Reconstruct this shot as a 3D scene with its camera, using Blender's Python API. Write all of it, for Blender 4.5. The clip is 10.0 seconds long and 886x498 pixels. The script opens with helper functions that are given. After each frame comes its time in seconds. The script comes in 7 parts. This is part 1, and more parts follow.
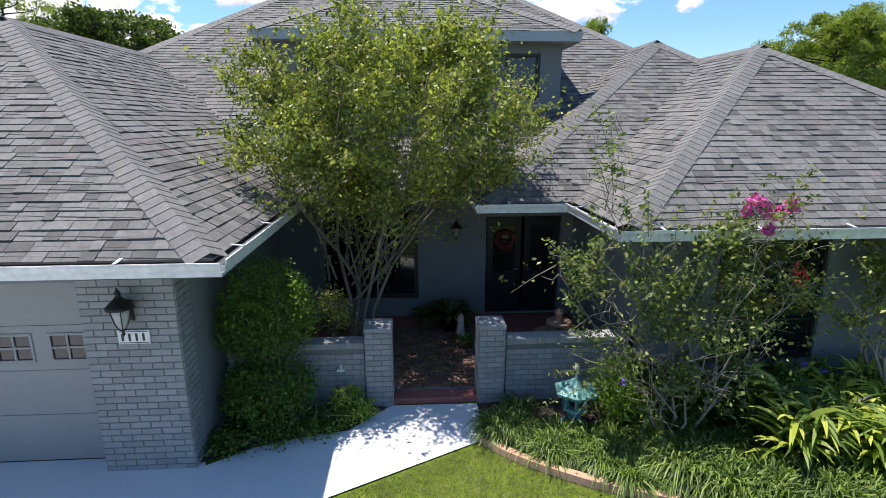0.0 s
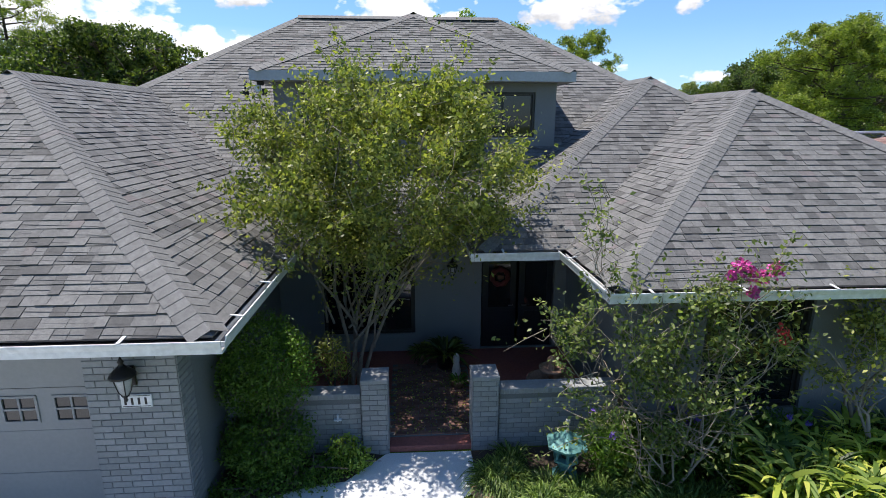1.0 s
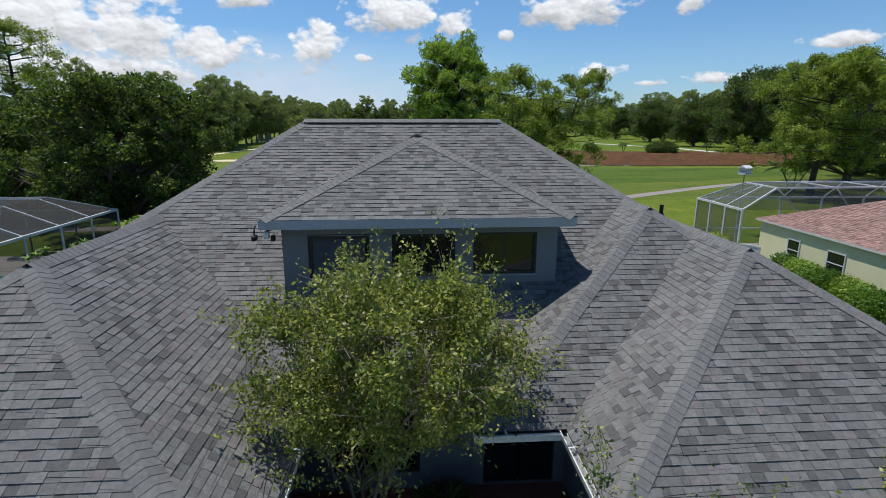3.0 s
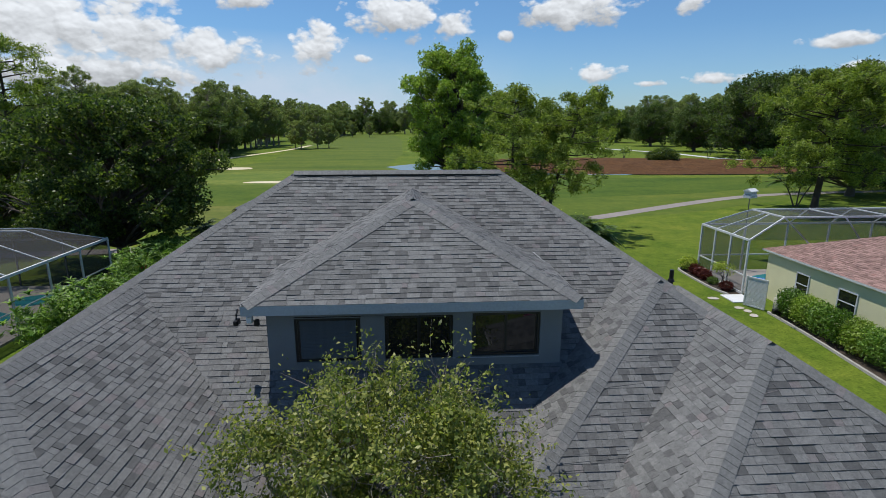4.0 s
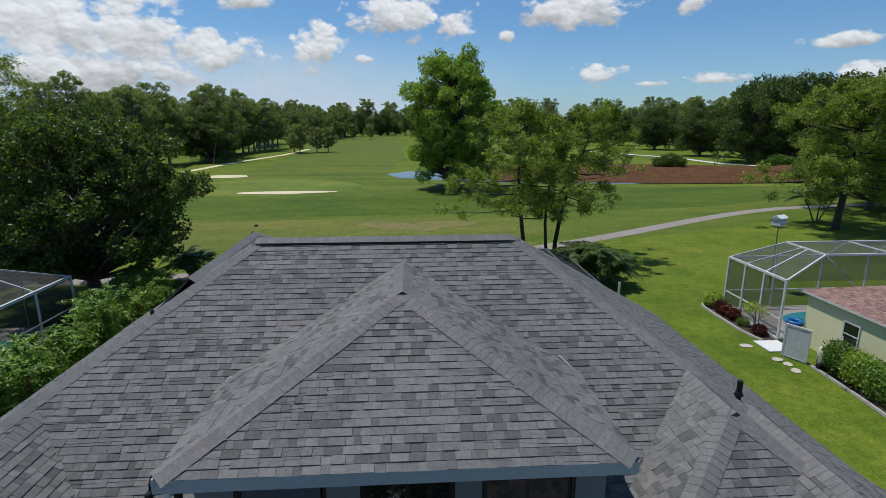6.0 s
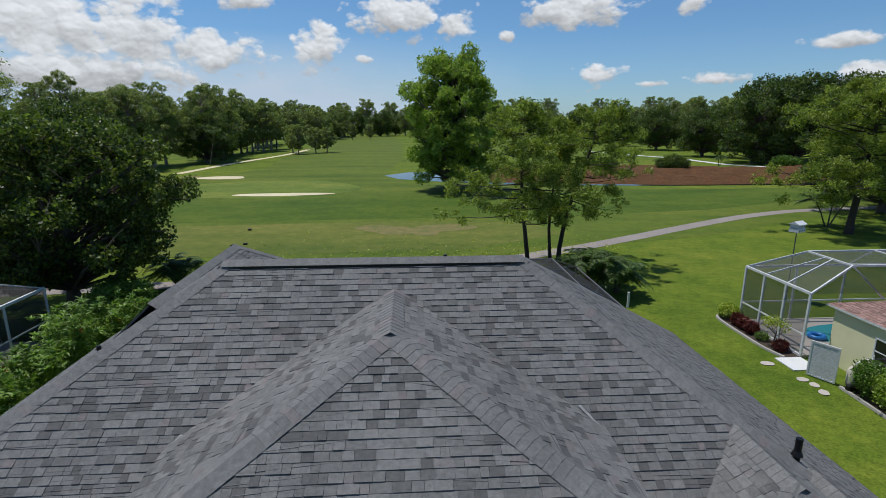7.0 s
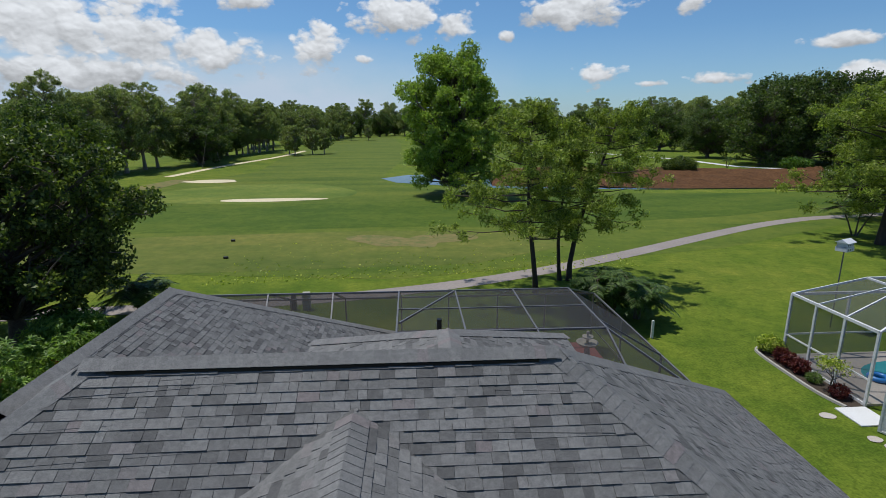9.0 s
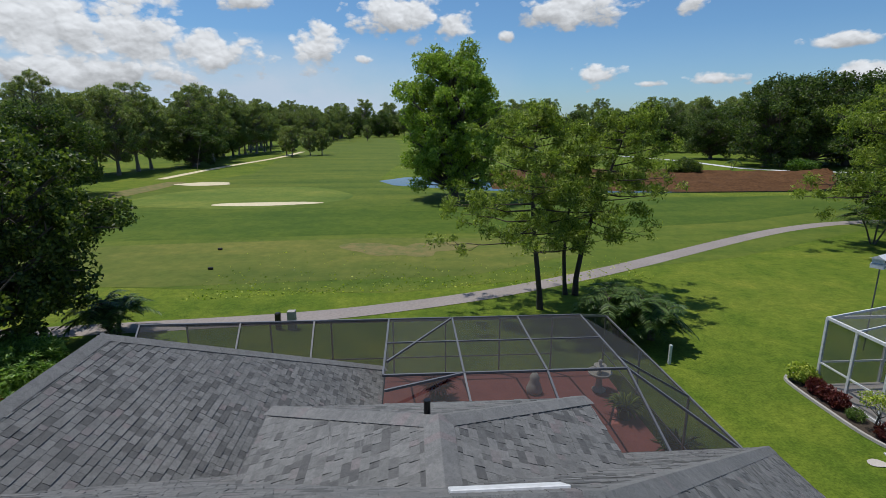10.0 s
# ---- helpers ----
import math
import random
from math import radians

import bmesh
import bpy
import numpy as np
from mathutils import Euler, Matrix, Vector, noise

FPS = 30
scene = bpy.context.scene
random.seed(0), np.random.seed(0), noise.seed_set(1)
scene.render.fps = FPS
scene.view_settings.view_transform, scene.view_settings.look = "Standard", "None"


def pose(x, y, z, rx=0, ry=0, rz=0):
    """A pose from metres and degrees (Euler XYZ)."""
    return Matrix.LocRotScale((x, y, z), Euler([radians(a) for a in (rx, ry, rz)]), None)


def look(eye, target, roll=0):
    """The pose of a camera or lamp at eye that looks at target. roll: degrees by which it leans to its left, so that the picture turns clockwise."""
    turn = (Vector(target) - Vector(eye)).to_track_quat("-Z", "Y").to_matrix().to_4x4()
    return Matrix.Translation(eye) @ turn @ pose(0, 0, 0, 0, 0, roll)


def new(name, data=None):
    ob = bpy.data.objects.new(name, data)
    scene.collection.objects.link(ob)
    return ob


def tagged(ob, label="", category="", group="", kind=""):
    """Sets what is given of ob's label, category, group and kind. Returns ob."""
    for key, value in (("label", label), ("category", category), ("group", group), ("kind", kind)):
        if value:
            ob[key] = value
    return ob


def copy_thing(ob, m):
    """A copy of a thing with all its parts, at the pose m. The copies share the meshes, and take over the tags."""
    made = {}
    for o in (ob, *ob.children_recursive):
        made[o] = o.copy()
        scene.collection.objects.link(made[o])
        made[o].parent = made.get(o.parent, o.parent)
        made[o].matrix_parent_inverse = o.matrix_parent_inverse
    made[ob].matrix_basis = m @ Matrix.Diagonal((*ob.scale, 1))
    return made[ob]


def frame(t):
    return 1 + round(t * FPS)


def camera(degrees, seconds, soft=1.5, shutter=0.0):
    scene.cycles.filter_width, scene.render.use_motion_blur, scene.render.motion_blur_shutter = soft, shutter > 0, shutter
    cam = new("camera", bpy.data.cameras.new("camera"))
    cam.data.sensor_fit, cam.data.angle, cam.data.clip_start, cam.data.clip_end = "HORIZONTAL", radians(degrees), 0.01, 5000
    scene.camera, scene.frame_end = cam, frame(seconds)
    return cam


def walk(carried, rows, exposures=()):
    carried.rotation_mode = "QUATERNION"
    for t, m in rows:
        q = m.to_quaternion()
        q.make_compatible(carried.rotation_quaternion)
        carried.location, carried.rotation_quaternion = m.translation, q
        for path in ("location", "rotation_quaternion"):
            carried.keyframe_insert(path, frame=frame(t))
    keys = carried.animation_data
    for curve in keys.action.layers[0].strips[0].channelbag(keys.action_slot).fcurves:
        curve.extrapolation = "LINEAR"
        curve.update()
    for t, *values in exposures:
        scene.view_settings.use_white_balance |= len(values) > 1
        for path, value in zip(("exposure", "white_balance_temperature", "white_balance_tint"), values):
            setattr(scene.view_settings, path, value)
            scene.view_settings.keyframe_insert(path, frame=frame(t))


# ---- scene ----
cam = camera(81.2, 10.0, soft=0.8)
METRES, EYE, TILT, LEAN, TURN = 18.4, 4.2, 0.0, 0.0, -3.7
ROWS = [
    (0.0, 0.0, 0.0, 0.0, -0.01, -13.91, 0.03),
    (0.5, 0.003, -0.0001, 0.0187, 0.01, -13.82, 0.01),
    (1.0, 0.004, 0.0004, 0.0434, -0.03, -13.79, -0.02),
    (1.5, 0.0021, 0.0, 0.0782, -0.01, -13.8, -0.0),
    (2.0, 0.0011, 0.0014, 0.1176, -0.03, -13.73, -0.03),
    (2.5, -0.0002, 0.009, 0.164, 0.01, -13.7, -0.01),
    (3.0, 0.0001, 0.0261, 0.213, 0.07, -13.72, -0.03),
    (4.5, 0.0049, 0.1353, 0.3229, 0.04, -13.63, 0.0),
    (5.0, 0.0047, 0.1839, 0.3424, 0.05, -13.63, 0.02),
    (5.5, 0.0052, 0.2339, 0.3586, 0.14, -13.64, 0.01),
    (7.0, 0.0086, 0.3832, 0.3683, 0.18, -13.62, 0.03),
    (7.5, 0.0109, 0.4379, 0.3695, 0.17, -13.63, 0.04),
    (8.0, 0.0133, 0.4915, 0.3705, 0.2, -13.63, 0.04),
    (8.5, 0.0141, 0.5511, 0.3782, 0.21, -13.61, 0.09),
    (9.0, 0.0151, 0.6087, 0.3807, 0.15, -13.62, 0.1),
    (9.5, 0.0189, 0.678, 0.3843, 0.13, -13.61, 0.07),
    (10.0, 0.023, 0.7522, 0.3916, 0.12, -13.6, 0.08),
]
walk(cam, [(t, pose(0, 0, EYE, TILT, LEAN, TURN) @ pose(METRES * x, METRES * y, METRES * z, 90 + pitch, roll, yaw)) for t, x, y, z, yaw, pitch, roll in ROWS],
     exposures=[(0.0, 1.0, 6800, 14), (1.0, 0.84, 6700, 13), (2.0, 0.54, 6550, 11), (3.0, 0.21, 6480, 9.5), (4.5, 0.08, 6420, 8.5), (7.0, -0.05, 6420, 8.5), (10.0, -0.03, 6450, 9)])

# ---- world, sun, exposure ----
SUN_WAY = Vector((-0.27, 0.21, 1.0)).normalized()
world = bpy.data.worlds.new("sky")
scene.world = world
world.use_nodes = True
wn, wl = world.node_tree.nodes, world.node_tree.links
wn.clear()


def wmath(op, a, b=None, c=None, clamp=False):
    n = wn.new("ShaderNodeMath")
    n.operation, n.use_clamp = op, clamp
    for k, v in enumerate((a, b, c)):
        if v is None:
            continue
        if isinstance(v, (int, float)):
            n.inputs[k].default_value = v
        else:
            wl.new(v, n.inputs[k])
    return n.outputs[0]


sky = wn.new("ShaderNodeTexSky")
sky.sky_type, sky.sun_disc = "NISHITA", False
sky.sun_elevation, sky.sun_rotation = math.asin(SUN_WAY.z), math.atan2(SUN_WAY.x, SUN_WAY.y)
sky.air_density, sky.dust_density, sky.ozone_density = 1.0, 0.4, 2.0
co = wn.new("ShaderNodeTexCoord")
sep = wn.new("ShaderNodeSeparateXYZ")
wl.new(co.outputs["Generated"], sep.inputs[0])
azim = wmath("MULTIPLY", wmath("ARCTAN2", sep.outputs[0], sep.outputs[1]), 57.2958)
elev = wmath("MULTIPLY", wmath("ARCSINE", sep.outputs[2]), 57.2958)
flat = wn.new("ShaderNodeCombineXYZ")
wl.new(azim, flat.inputs[0])
wl.new(wmath("MULTIPLY", elev, 1.5), flat.inputs[1])


def wnoise(scale, detail, rough=0.6):
    n = wn.new("ShaderNodeTexNoise")
    n.inputs["Scale"].default_value, n.inputs["Detail"].default_value, n.inputs["Roughness"].default_value = scale, detail, rough
    wl.new(flat.outputs[0], n.inputs["Vector"])
    return n.outputs[0]


# cumulus clouds: azimuth, elevation, half width, half height in degrees
CLOUDS = [(-33.0, 8.2, 8.6, 4.4), (-25.9, 8.2, 4.4, 4.8), (-31.0, 4.4, 11.0, 2.2), (-18.7, 6.6, 5.4, 2.5), (-9.1, 7.3, 2.9, 2.6),
          (-4.9, 6.5, 1.5, 0.6), (-1.3, 10.6, 5.6, 2.6), (4.5, 9.6, 2.4, 1.8), (17.0, 11.1, 8.0, 2.0), (19.7, 4.7, 2.6, 1.3),
          (24.5, 3.8, 1.9, 0.4), (30.4, 4.2, 3.2, 0.9), (10.1, 8.8, 1.1, 0.8), (39.8, 6.8, 4.0, 0.8), (41.7, 4.0, 2.4, 1.0),
          (-16.0, 11.5, 2.9, 1.1), (27.4, 10.7, 1.7, 1.1)]
big, fine = wnoise(0.22, 6.0), wnoise(0.9, 7.0, 0.65)


def billow(offset):
    """Rounded heaps of two sizes, in sky degrees."""
    moved = wn.new("ShaderNodeVectorMath")
    moved.operation = "ADD"
    moved.inputs[1].default_value = offset
    wl.new(bent.outputs[0], moved.inputs[0])
    heaps = None
    for scale, amount in ((0.34, 0.95), (0.85, 0.5), (1.9, 0.22)):
        v = wn.new("ShaderNodeTexVoronoi")
        v.feature = "SMOOTH_F1"
        v.inputs["Scale"].default_value, v.inputs["Smoothness"].default_value = scale, 0.12
        wl.new(moved.outputs[0], v.inputs["Vector"])
        one = wmath("MULTIPLY", wmath("SUBTRACT", 0.45, v.outputs["Distance"]), amount)
        heaps = one if heaps is None else wmath("ADD", heaps, one)
    return heaps


warp = wn.new("ShaderNodeTexNoise")
warp.inputs["Scale"].default_value, warp.inputs["Detail"].default_value = 0.5, 5.0
wl.new(flat.outputs[0], warp.inputs["Vector"])
swing = wn.new("ShaderNodeVectorMath")
swing.operation = "MULTIPLY_ADD"
swing.inputs[1].default_value = (1.6, 1.6, 0.0)
wl.new(warp.outputs["Color"], swing.inputs[0])
wl.new(flat.outputs[0], swing.inputs[2])
bent = swing
heaps = billow((0.0, 0.0, 0.0))
lump = wmath("ADD", wmath("MULTIPLY", wmath("SUBTRACT", big, 0.5), 1.3), wmath("ADD", wmath("MULTIPLY", heaps, 0.8), wmath("MULTIPLY", wmath("SUBTRACT", fine, 0.5), 0.45)))
field = None
weight, height = None, None
for az, el, ra, re in CLOUDS:
    dx = wmath("MULTIPLY", wmath("SUBTRACT", azim, az), 1 / ra)
    dy = wmath("MULTIPLY", wmath("SUBTRACT", elev, el), 1 / re)
    far = wmath("SQRT", wmath("ADD", wmath("MULTIPLY", dx, dx), wmath("MULTIPLY", dy, dy)))
    one = wmath("SUBTRACT", 1.0, far)
    field = one if field is None else wmath("MAXIMUM", field, one)
    near = wmath("MAXIMUM", wmath("ADD", one, 0.35), 0.0)
    tall = wmath("MULTIPLY", near, dy)
    weight = near if weight is None else wmath("ADD", weight, near)
    height = tall if height is None else wmath("ADD", height, tall)
field = wmath("ADD", wmath("MAXIMUM", field, -1.2), lump)
body = wn.new("ShaderNodeMapRange")
body.inputs["From Min"].default_value, body.inputs["From Max"].default_value = 0.02, 0.34
wl.new(field, body.inputs["Value"])
# white sunlit heads over greyer flat bases
level = wmath("DIVIDE", height, wmath("MAXIMUM", weight, 0.05))
shade = wn.new("ShaderNodeMapRange")
shade.interpolation_type = "SMOOTHSTEP"
shade.inputs["From Min"].default_value, shade.inputs["From Max"].default_value = -0.75, 0.25
shade.inputs["To Min"].default_value, shade.inputs["To Max"].default_value = 0.6, 1.02
wl.new(wmath("ADD", level, wmath("MULTIPLY", wmath("SUBTRACT", big, 0.5), 2.4)), shade.inputs["Value"])
relief = wmath("MULTIPLY", wmath("SUBTRACT", heaps, billow((0.12, 0.4, 0.0))), 0.55)
puff_out = wmath("MINIMUM", wmath("MAXIMUM", wmath("ADD", 1.0, relief), 0.76), 1.16)
# thin low haze, whiter to the west
haze = wn.new("ShaderNodeMapRange")
haze.inputs["From Min"].default_value, haze.inputs["From Max"].default_value = 9.0, 0.0
haze.inputs["To Min"].default_value, haze.inputs["To Max"].default_value = 0.0, 0.75
wl.new(elev, haze.inputs["Value"])
west = wn.new("ShaderNodeMapRange")
west.inputs["From Min"].default_value, west.inputs["From Max"].default_value = 14.0, -14.0
west.inputs["To Min"].default_value, west.inputs["To Max"].default_value = 0.3, 2.3
wl.new(azim, west.inputs["Value"])
veil = wmath("MULTIPLY", wmath("MULTIPLY", haze.outputs[0], west.outputs[0]), wmath("ADD", 0.45, big), clamp=True)


def wmix(f, a, b):
    n = wn.new("ShaderNodeMix")
    n.data_type = "RGBA"
    wl.new(f, n.inputs[0])
    for k, v in ((6, a), (7, b)):
        if isinstance(v, tuple):
            n.inputs[k].default_value = v
        else:
            wl.new(v, n.inputs[k])
    return n.outputs[2]


white = wn.new("ShaderNodeVectorMath")
white.operation = "SCALE"
white.inputs[0].default_value = (7.0, 7.25, 7.65)
wl.new(wmath("MULTIPLY", shade.outputs[0], puff_out), white.inputs["Scale"])
tinted = wn.new("ShaderNodeVectorMath")
tinted.operation = "MULTIPLY"
low_air = wn.new("ShaderNodeMapRange")
low_air.inputs["From Min"].default_value, low_air.inputs["From Max"].default_value = 0.0, 14.0
wl.new(elev, low_air.inputs["Value"])
wl.new(wmix(low_air.outputs[0], (0.56, 0.79, 1.05, 1), (0.6, 0.84, 1.04, 1)), tinted.inputs[1])
wl.new(sky.outputs[0], tinted.inputs[0])
veiled = wmix(veil, tinted.outputs[0], (4.9, 5.9, 7.2, 1))
final = wmix(body.outputs[0], veiled, white.outputs[0])
bg = wn.new("ShaderNodeBackground")
bg.inputs["Strength"].default_value = 0.1
wl.new(final, bg.inputs[0])
wl.new(bg.outputs[0], wn.new("ShaderNodeOutputWorld").inputs[0])

sun = new("sun", bpy.data.lights.new("sun", "SUN"))
sun.data.energy, sun.data.angle, sun.data.color = 4.0, radians(0.53), (1.0, 0.96, 0.9)
sun.matrix_world = look(SUN_WAY * 60, (0, 0, 0))


# ---- materials ----
class Mat:
    """A small builder for node materials."""

    def __init__(self, name, rough=0.8, metal=0.0):
        self.mat = bpy.data.materials.new(name)
        self.mat.use_nodes = True
        self.nodes, self.links = self.mat.node_tree.nodes, self.mat.node_tree.links
        self.bsdf = self.nodes["Principled BSDF"]
        self.bsdf.inputs["Roughness"].default_value = rough
        self.bsdf.inputs["Metallic"].default_value = metal
        self.tex = self.nodes.new("ShaderNodeTexCoord")

    def noise(self, scale, detail=4.0, rough=0.55, stretch=(1, 1, 1), world=False):
        mp = self.nodes.new("ShaderNodeMapping")
        mp.inputs["Scale"].default_value = stretch
        if world:
            self.links.new(self.nodes.new("ShaderNodeNewGeometry").outputs["Position"], mp.inputs[0])
        else:
            self.links.new(self.tex.outputs["Object"], mp.inputs[0])
        n = self.nodes.new("ShaderNodeTexNoise")
        n.inputs["Scale"].default_value, n.inputs["Detail"].default_value, n.inputs["Roughness"].default_value = scale, detail, rough
        self.links.new(mp.outputs[0], n.inputs["Vector"])
        return n.outputs[0]

    def ramp(self, f, stops):
        r = self.nodes.new("ShaderNodeValToRGB")
        e = r.color_ramp.elements
        while len(e) < len(stops):
            e.new(0.5)
        for k, (p, c) in enumerate(stops):
            e[k].position, e[k].color = p, (*c, 1)
        self.links.new(f, r.inputs[0])
        return r.outputs[0]

    def mix(self, f, a, b, blend="MIX"):
        n = self.nodes.new("ShaderNodeMix")
        n.data_type, n.blend_type = "RGBA", blend
        for k, v in ((0, f), (6, a), (7, b)):
            if isinstance(v, tuple):
                n.inputs[k].default_value = (*v, 1)
            elif isinstance(v, (int, float)):
                n.inputs[k].default_value = v
            else:
                self.links.new(v, n.inputs[k])
        return n.outputs[2]

    def math(self, op, a, b=0.0):
        n = self.nodes.new("ShaderNodeMath")
        n.operation = op
        for k, v in ((0, a), (1, b)):
            if isinstance(v, (int, float)):
                n.inputs[k].default_value = v
            else:
                self.links.new(v, n.inputs[k])
        return n.outputs[0]

    def pick(self):
        """A random number of its own for every object and every loose piece."""
        o = self.nodes.new("ShaderNodeObjectInfo").outputs["Random"]
        g = self.nodes.new("ShaderNodeNewGeometry").outputs["Random Per Island"]
        return self.math("FRACT", self.math("ADD", o, g))

    def color(self, c):
        if isinstance(c, tuple):
            self.bsdf.inputs["Base Color"].default_value = (*c, 1)
        else:
            self.links.new(c, self.bsdf.inputs["Base Color"])
        return self

    def bump(self, f, strength=0.3, depth=0.01):
        b = self.nodes.new("ShaderNodeBump")
        b.inputs["Strength"].default_value, b.inputs["Distance"].default_value = strength, depth
        self.links.new(f, b.inputs["Height"])
        self.links.new(b.outputs[0], self.bsdf.inputs["Normal"])
        return self

    def speck(self, c, scale, amount, coarse=1.5):
        """Colour c with grain and broad stains."""
        n = self.mix(amount, c, self.ramp(self.noise(scale, 5), [(0.3, (0.25, 0.25, 0.25)), (0.7, (1, 1, 1))]), "MULTIPLY")
        return self.mix(amount * 0.8, n, self.ramp(self.noise(coarse, 3), [(0.3, (0.5, 0.5, 0.48)), (0.65, (1, 1, 1))]), "MULTIPLY")


def plain(name, c, rough=0.6, metal=0.0, amount=0.25, scale=30.0, coarse=1.5):
    m = Mat(name, rough, metal)
    m.color(m.speck(c, scale, amount, coarse))
    m.bump(m.noise(scale * 2, 3), 0.12, 0.004)
    return m.mat


def shingle_material(name, dark, mid, light):
    m = Mat(name, 0.78)
    p = m.pick()
    c = m.ramp(p, [(0.0, dark), (0.13, dark), (0.28, mid), (0.55, mid), (0.72, light), (0.93, light), (1.0, (mid[0] * 1.14, mid[1] * 1.0, mid[2] * 1.02))])
    grain = m.noise(120, 3, 0.75, world=True)
    streak = m.noise(14, 4, 0.7, world=True)
    c = m.mix(0.7, c, m.ramp(streak, [(0.3, (0.66, 0.66, 0.67)), (0.7, (1.28, 1.28, 1.27))]), "MULTIPLY")
    c = m.mix(0.85, c, m.ramp(grain, [(0.34, (0.42, 0.42, 0.42)), (0.66, (1.5, 1.5, 1.5))]), "MULTIPLY")
    c = m.mix(0.5, c, m.ramp(m.noise(0.7, 4, world=True), [(0.3, (0.72, 0.72, 0.74)), (0.7, (1.12, 1.1, 1.1))]), "MULTIPLY")
    m.color(c)
    m.bump(grain, 0.7, 0.006)
    m.bsdf.inputs["Specular IOR Level"].default_value = 0.35
    return m.mat


M_SHINGLE = shingle_material("asphalt shingle", (0.088, 0.088, 0.0865), (0.14, 0.14, 0.136), (0.168, 0.168, 0.163))
M_CAP = shingle_material("hip cap shingle", (0.15, 0.15, 0.146), (0.16, 0.16, 0.156), (0.172, 0.172, 0.167))
M_TILE = shingle_material("terracotta shingle", (0.19, 0.115, 0.095), (0.25, 0.155, 0.13), (0.32, 0.2, 0.17))
M_WHITE = plain("white painted metal", (0.72, 0.73, 0.74), 0.45, 0, 0.3, 12, 3)
M_FLASHING = plain("weathered metal flashing", (0.36, 0.36, 0.35), 0.55, 0, 0.6, 14, 5)
M_GUTTER_IN = plain("gutter lining", (0.3, 0.3, 0.3), 0.6, 0, 0.5, 8, 2)
M_STUCCO = plain("grey stucco", (0.2, 0.215, 0.225), 0.85, 0, 0.3, 60, 1.2)
M_YELLOW = plain("pale yellow stucco", (0.78, 0.74, 0.46), 0.85, 0, 0.2, 60, 1.0)
M_SOFFIT = plain("soffit boards", (0.3, 0.31, 0.32), 0.8, 0, 0.2, 20, 1.0)
M_DOORPANEL = plain("painted garage door", (0.24, 0.25, 0.255), 0.5, 0, 0.12, 20, 0.8)
# real colour of the entrance doors; on the room walls it paints indoor shade
M_DOOR_ROOMDARK = plain("dark door paint and room darkness", (0.012, 0.016, 0.022), 0.35, 0, 0.3, 20, 2)
M_FRAME = plain("bronze window frame", (0.03, 0.03, 0.032), 0.4, 0.3, 0.2, 30, 2)
M_BLACK = plain("black metal", (0.012, 0.012, 0.013), 0.4, 0.4, 0.2, 30, 2)
M_ALU = plain("bronze aluminium", (0.2, 0.2, 0.21), 0.45, 0.5, 0.2, 30, 2)
M_CONCRETE = plain("pale concrete", (0.66, 0.67, 0.68), 0.85, 0, 0.22, 45, 0.8)
M_KERB = plain("terracotta kerb", (0.52, 0.32, 0.2), 0.85, 0, 0.35, 30, 2)
M_GREYKERB = plain("concrete kerb", (0.42, 0.4, 0.37), 0.9, 0, 0.4, 30, 2)
M_SOIL = plain("mulch", (0.07, 0.05, 0.035), 0.95, 0, 0.7, 30, 3)
M_PATH = plain("cart path", (0.3, 0.26, 0.24), 0.9, 0, 0.35, 6, 0.25)
M_SAND = plain("bunker sand", (0.66, 0.57, 0.38), 0.95, 0, 0.25, 3, 0.15)
M_PINEBARK = plain("dark pine bark", (0.07, 0.052, 0.04), 0.9, 0, 0.6, 14, 2)
M_BARK = plain("tree bark", (0.16, 0.13, 0.105), 0.9, 0, 0.6, 14, 2)
M_PALEBARK = plain("smooth pale bark", (0.31, 0.26, 0.21), 0.8, 0, 0.45, 12, 2.5)
M_BANK = plain("red soil bank", (0.15, 0.074, 0.032), 0.95, 0, 0.75, 2.2, 0.35)
M_BANK.node_tree.nodes["Principled BSDF"].inputs["Specular IOR Level"].default_value = 0.1
M_DECK = plain("red brick pavers", (0.36, 0.12, 0.1), 0.85, 0, 0.4, 25, 1.2)
M_TILEDECK = plain("pool deck", (0.5, 0.45, 0.4), 0.85, 0, 0.3, 25, 0.8)
M_GREENCOPPER = plain("verdigris bronze", (0.13, 0.33, 0.31), 0.6, 0.2, 0.45, 25, 6)
M_STONEWHITE = plain("pale cast stone", (0.62, 0.58, 0.5), 0.8, 0, 0.35, 25, 4)
M_CLAY = plain("weathered clay", (0.32, 0.19, 0.13), 0.85, 0, 0.45, 25, 6)
M_FLOWER = plain("pink blossom", (0.75, 0.1, 0.4), 0.6, 0, 0.3, 40, 5)
M_WREATH = plain("dried red wreath", (0.12, 0.015, 0.015), 0.8, 0, 0.5, 40, 8)
M_RED = plain("red blossom", (0.55, 0.03, 0.04), 0.6, 0, 0.3, 40, 5)
M_PURPLE = plain("violet blossom", (0.2, 0.12, 0.5), 0.6, 0, 0.3, 40, 5)
M_BLUE = plain("blue plastic", (0.04, 0.22, 0.6), 0.35, 0, 0.1, 10, 2)


def brick_material(name, a, b):
    m = Mat(name, 0.8)
    c = m.ramp(m.pick(), [(0, a), (1, b)])
    c = m.mix(0.35, c, m.ramp(m.noise(22, 5, world=True), [(0.3, (0.55, 0.55, 0.55)), (0.7, (1, 1, 1))]), "MULTIPLY")
    m.color(c).bump(m.noise(70, 4, world=True), 0.35, 0.006)
    return m.mat


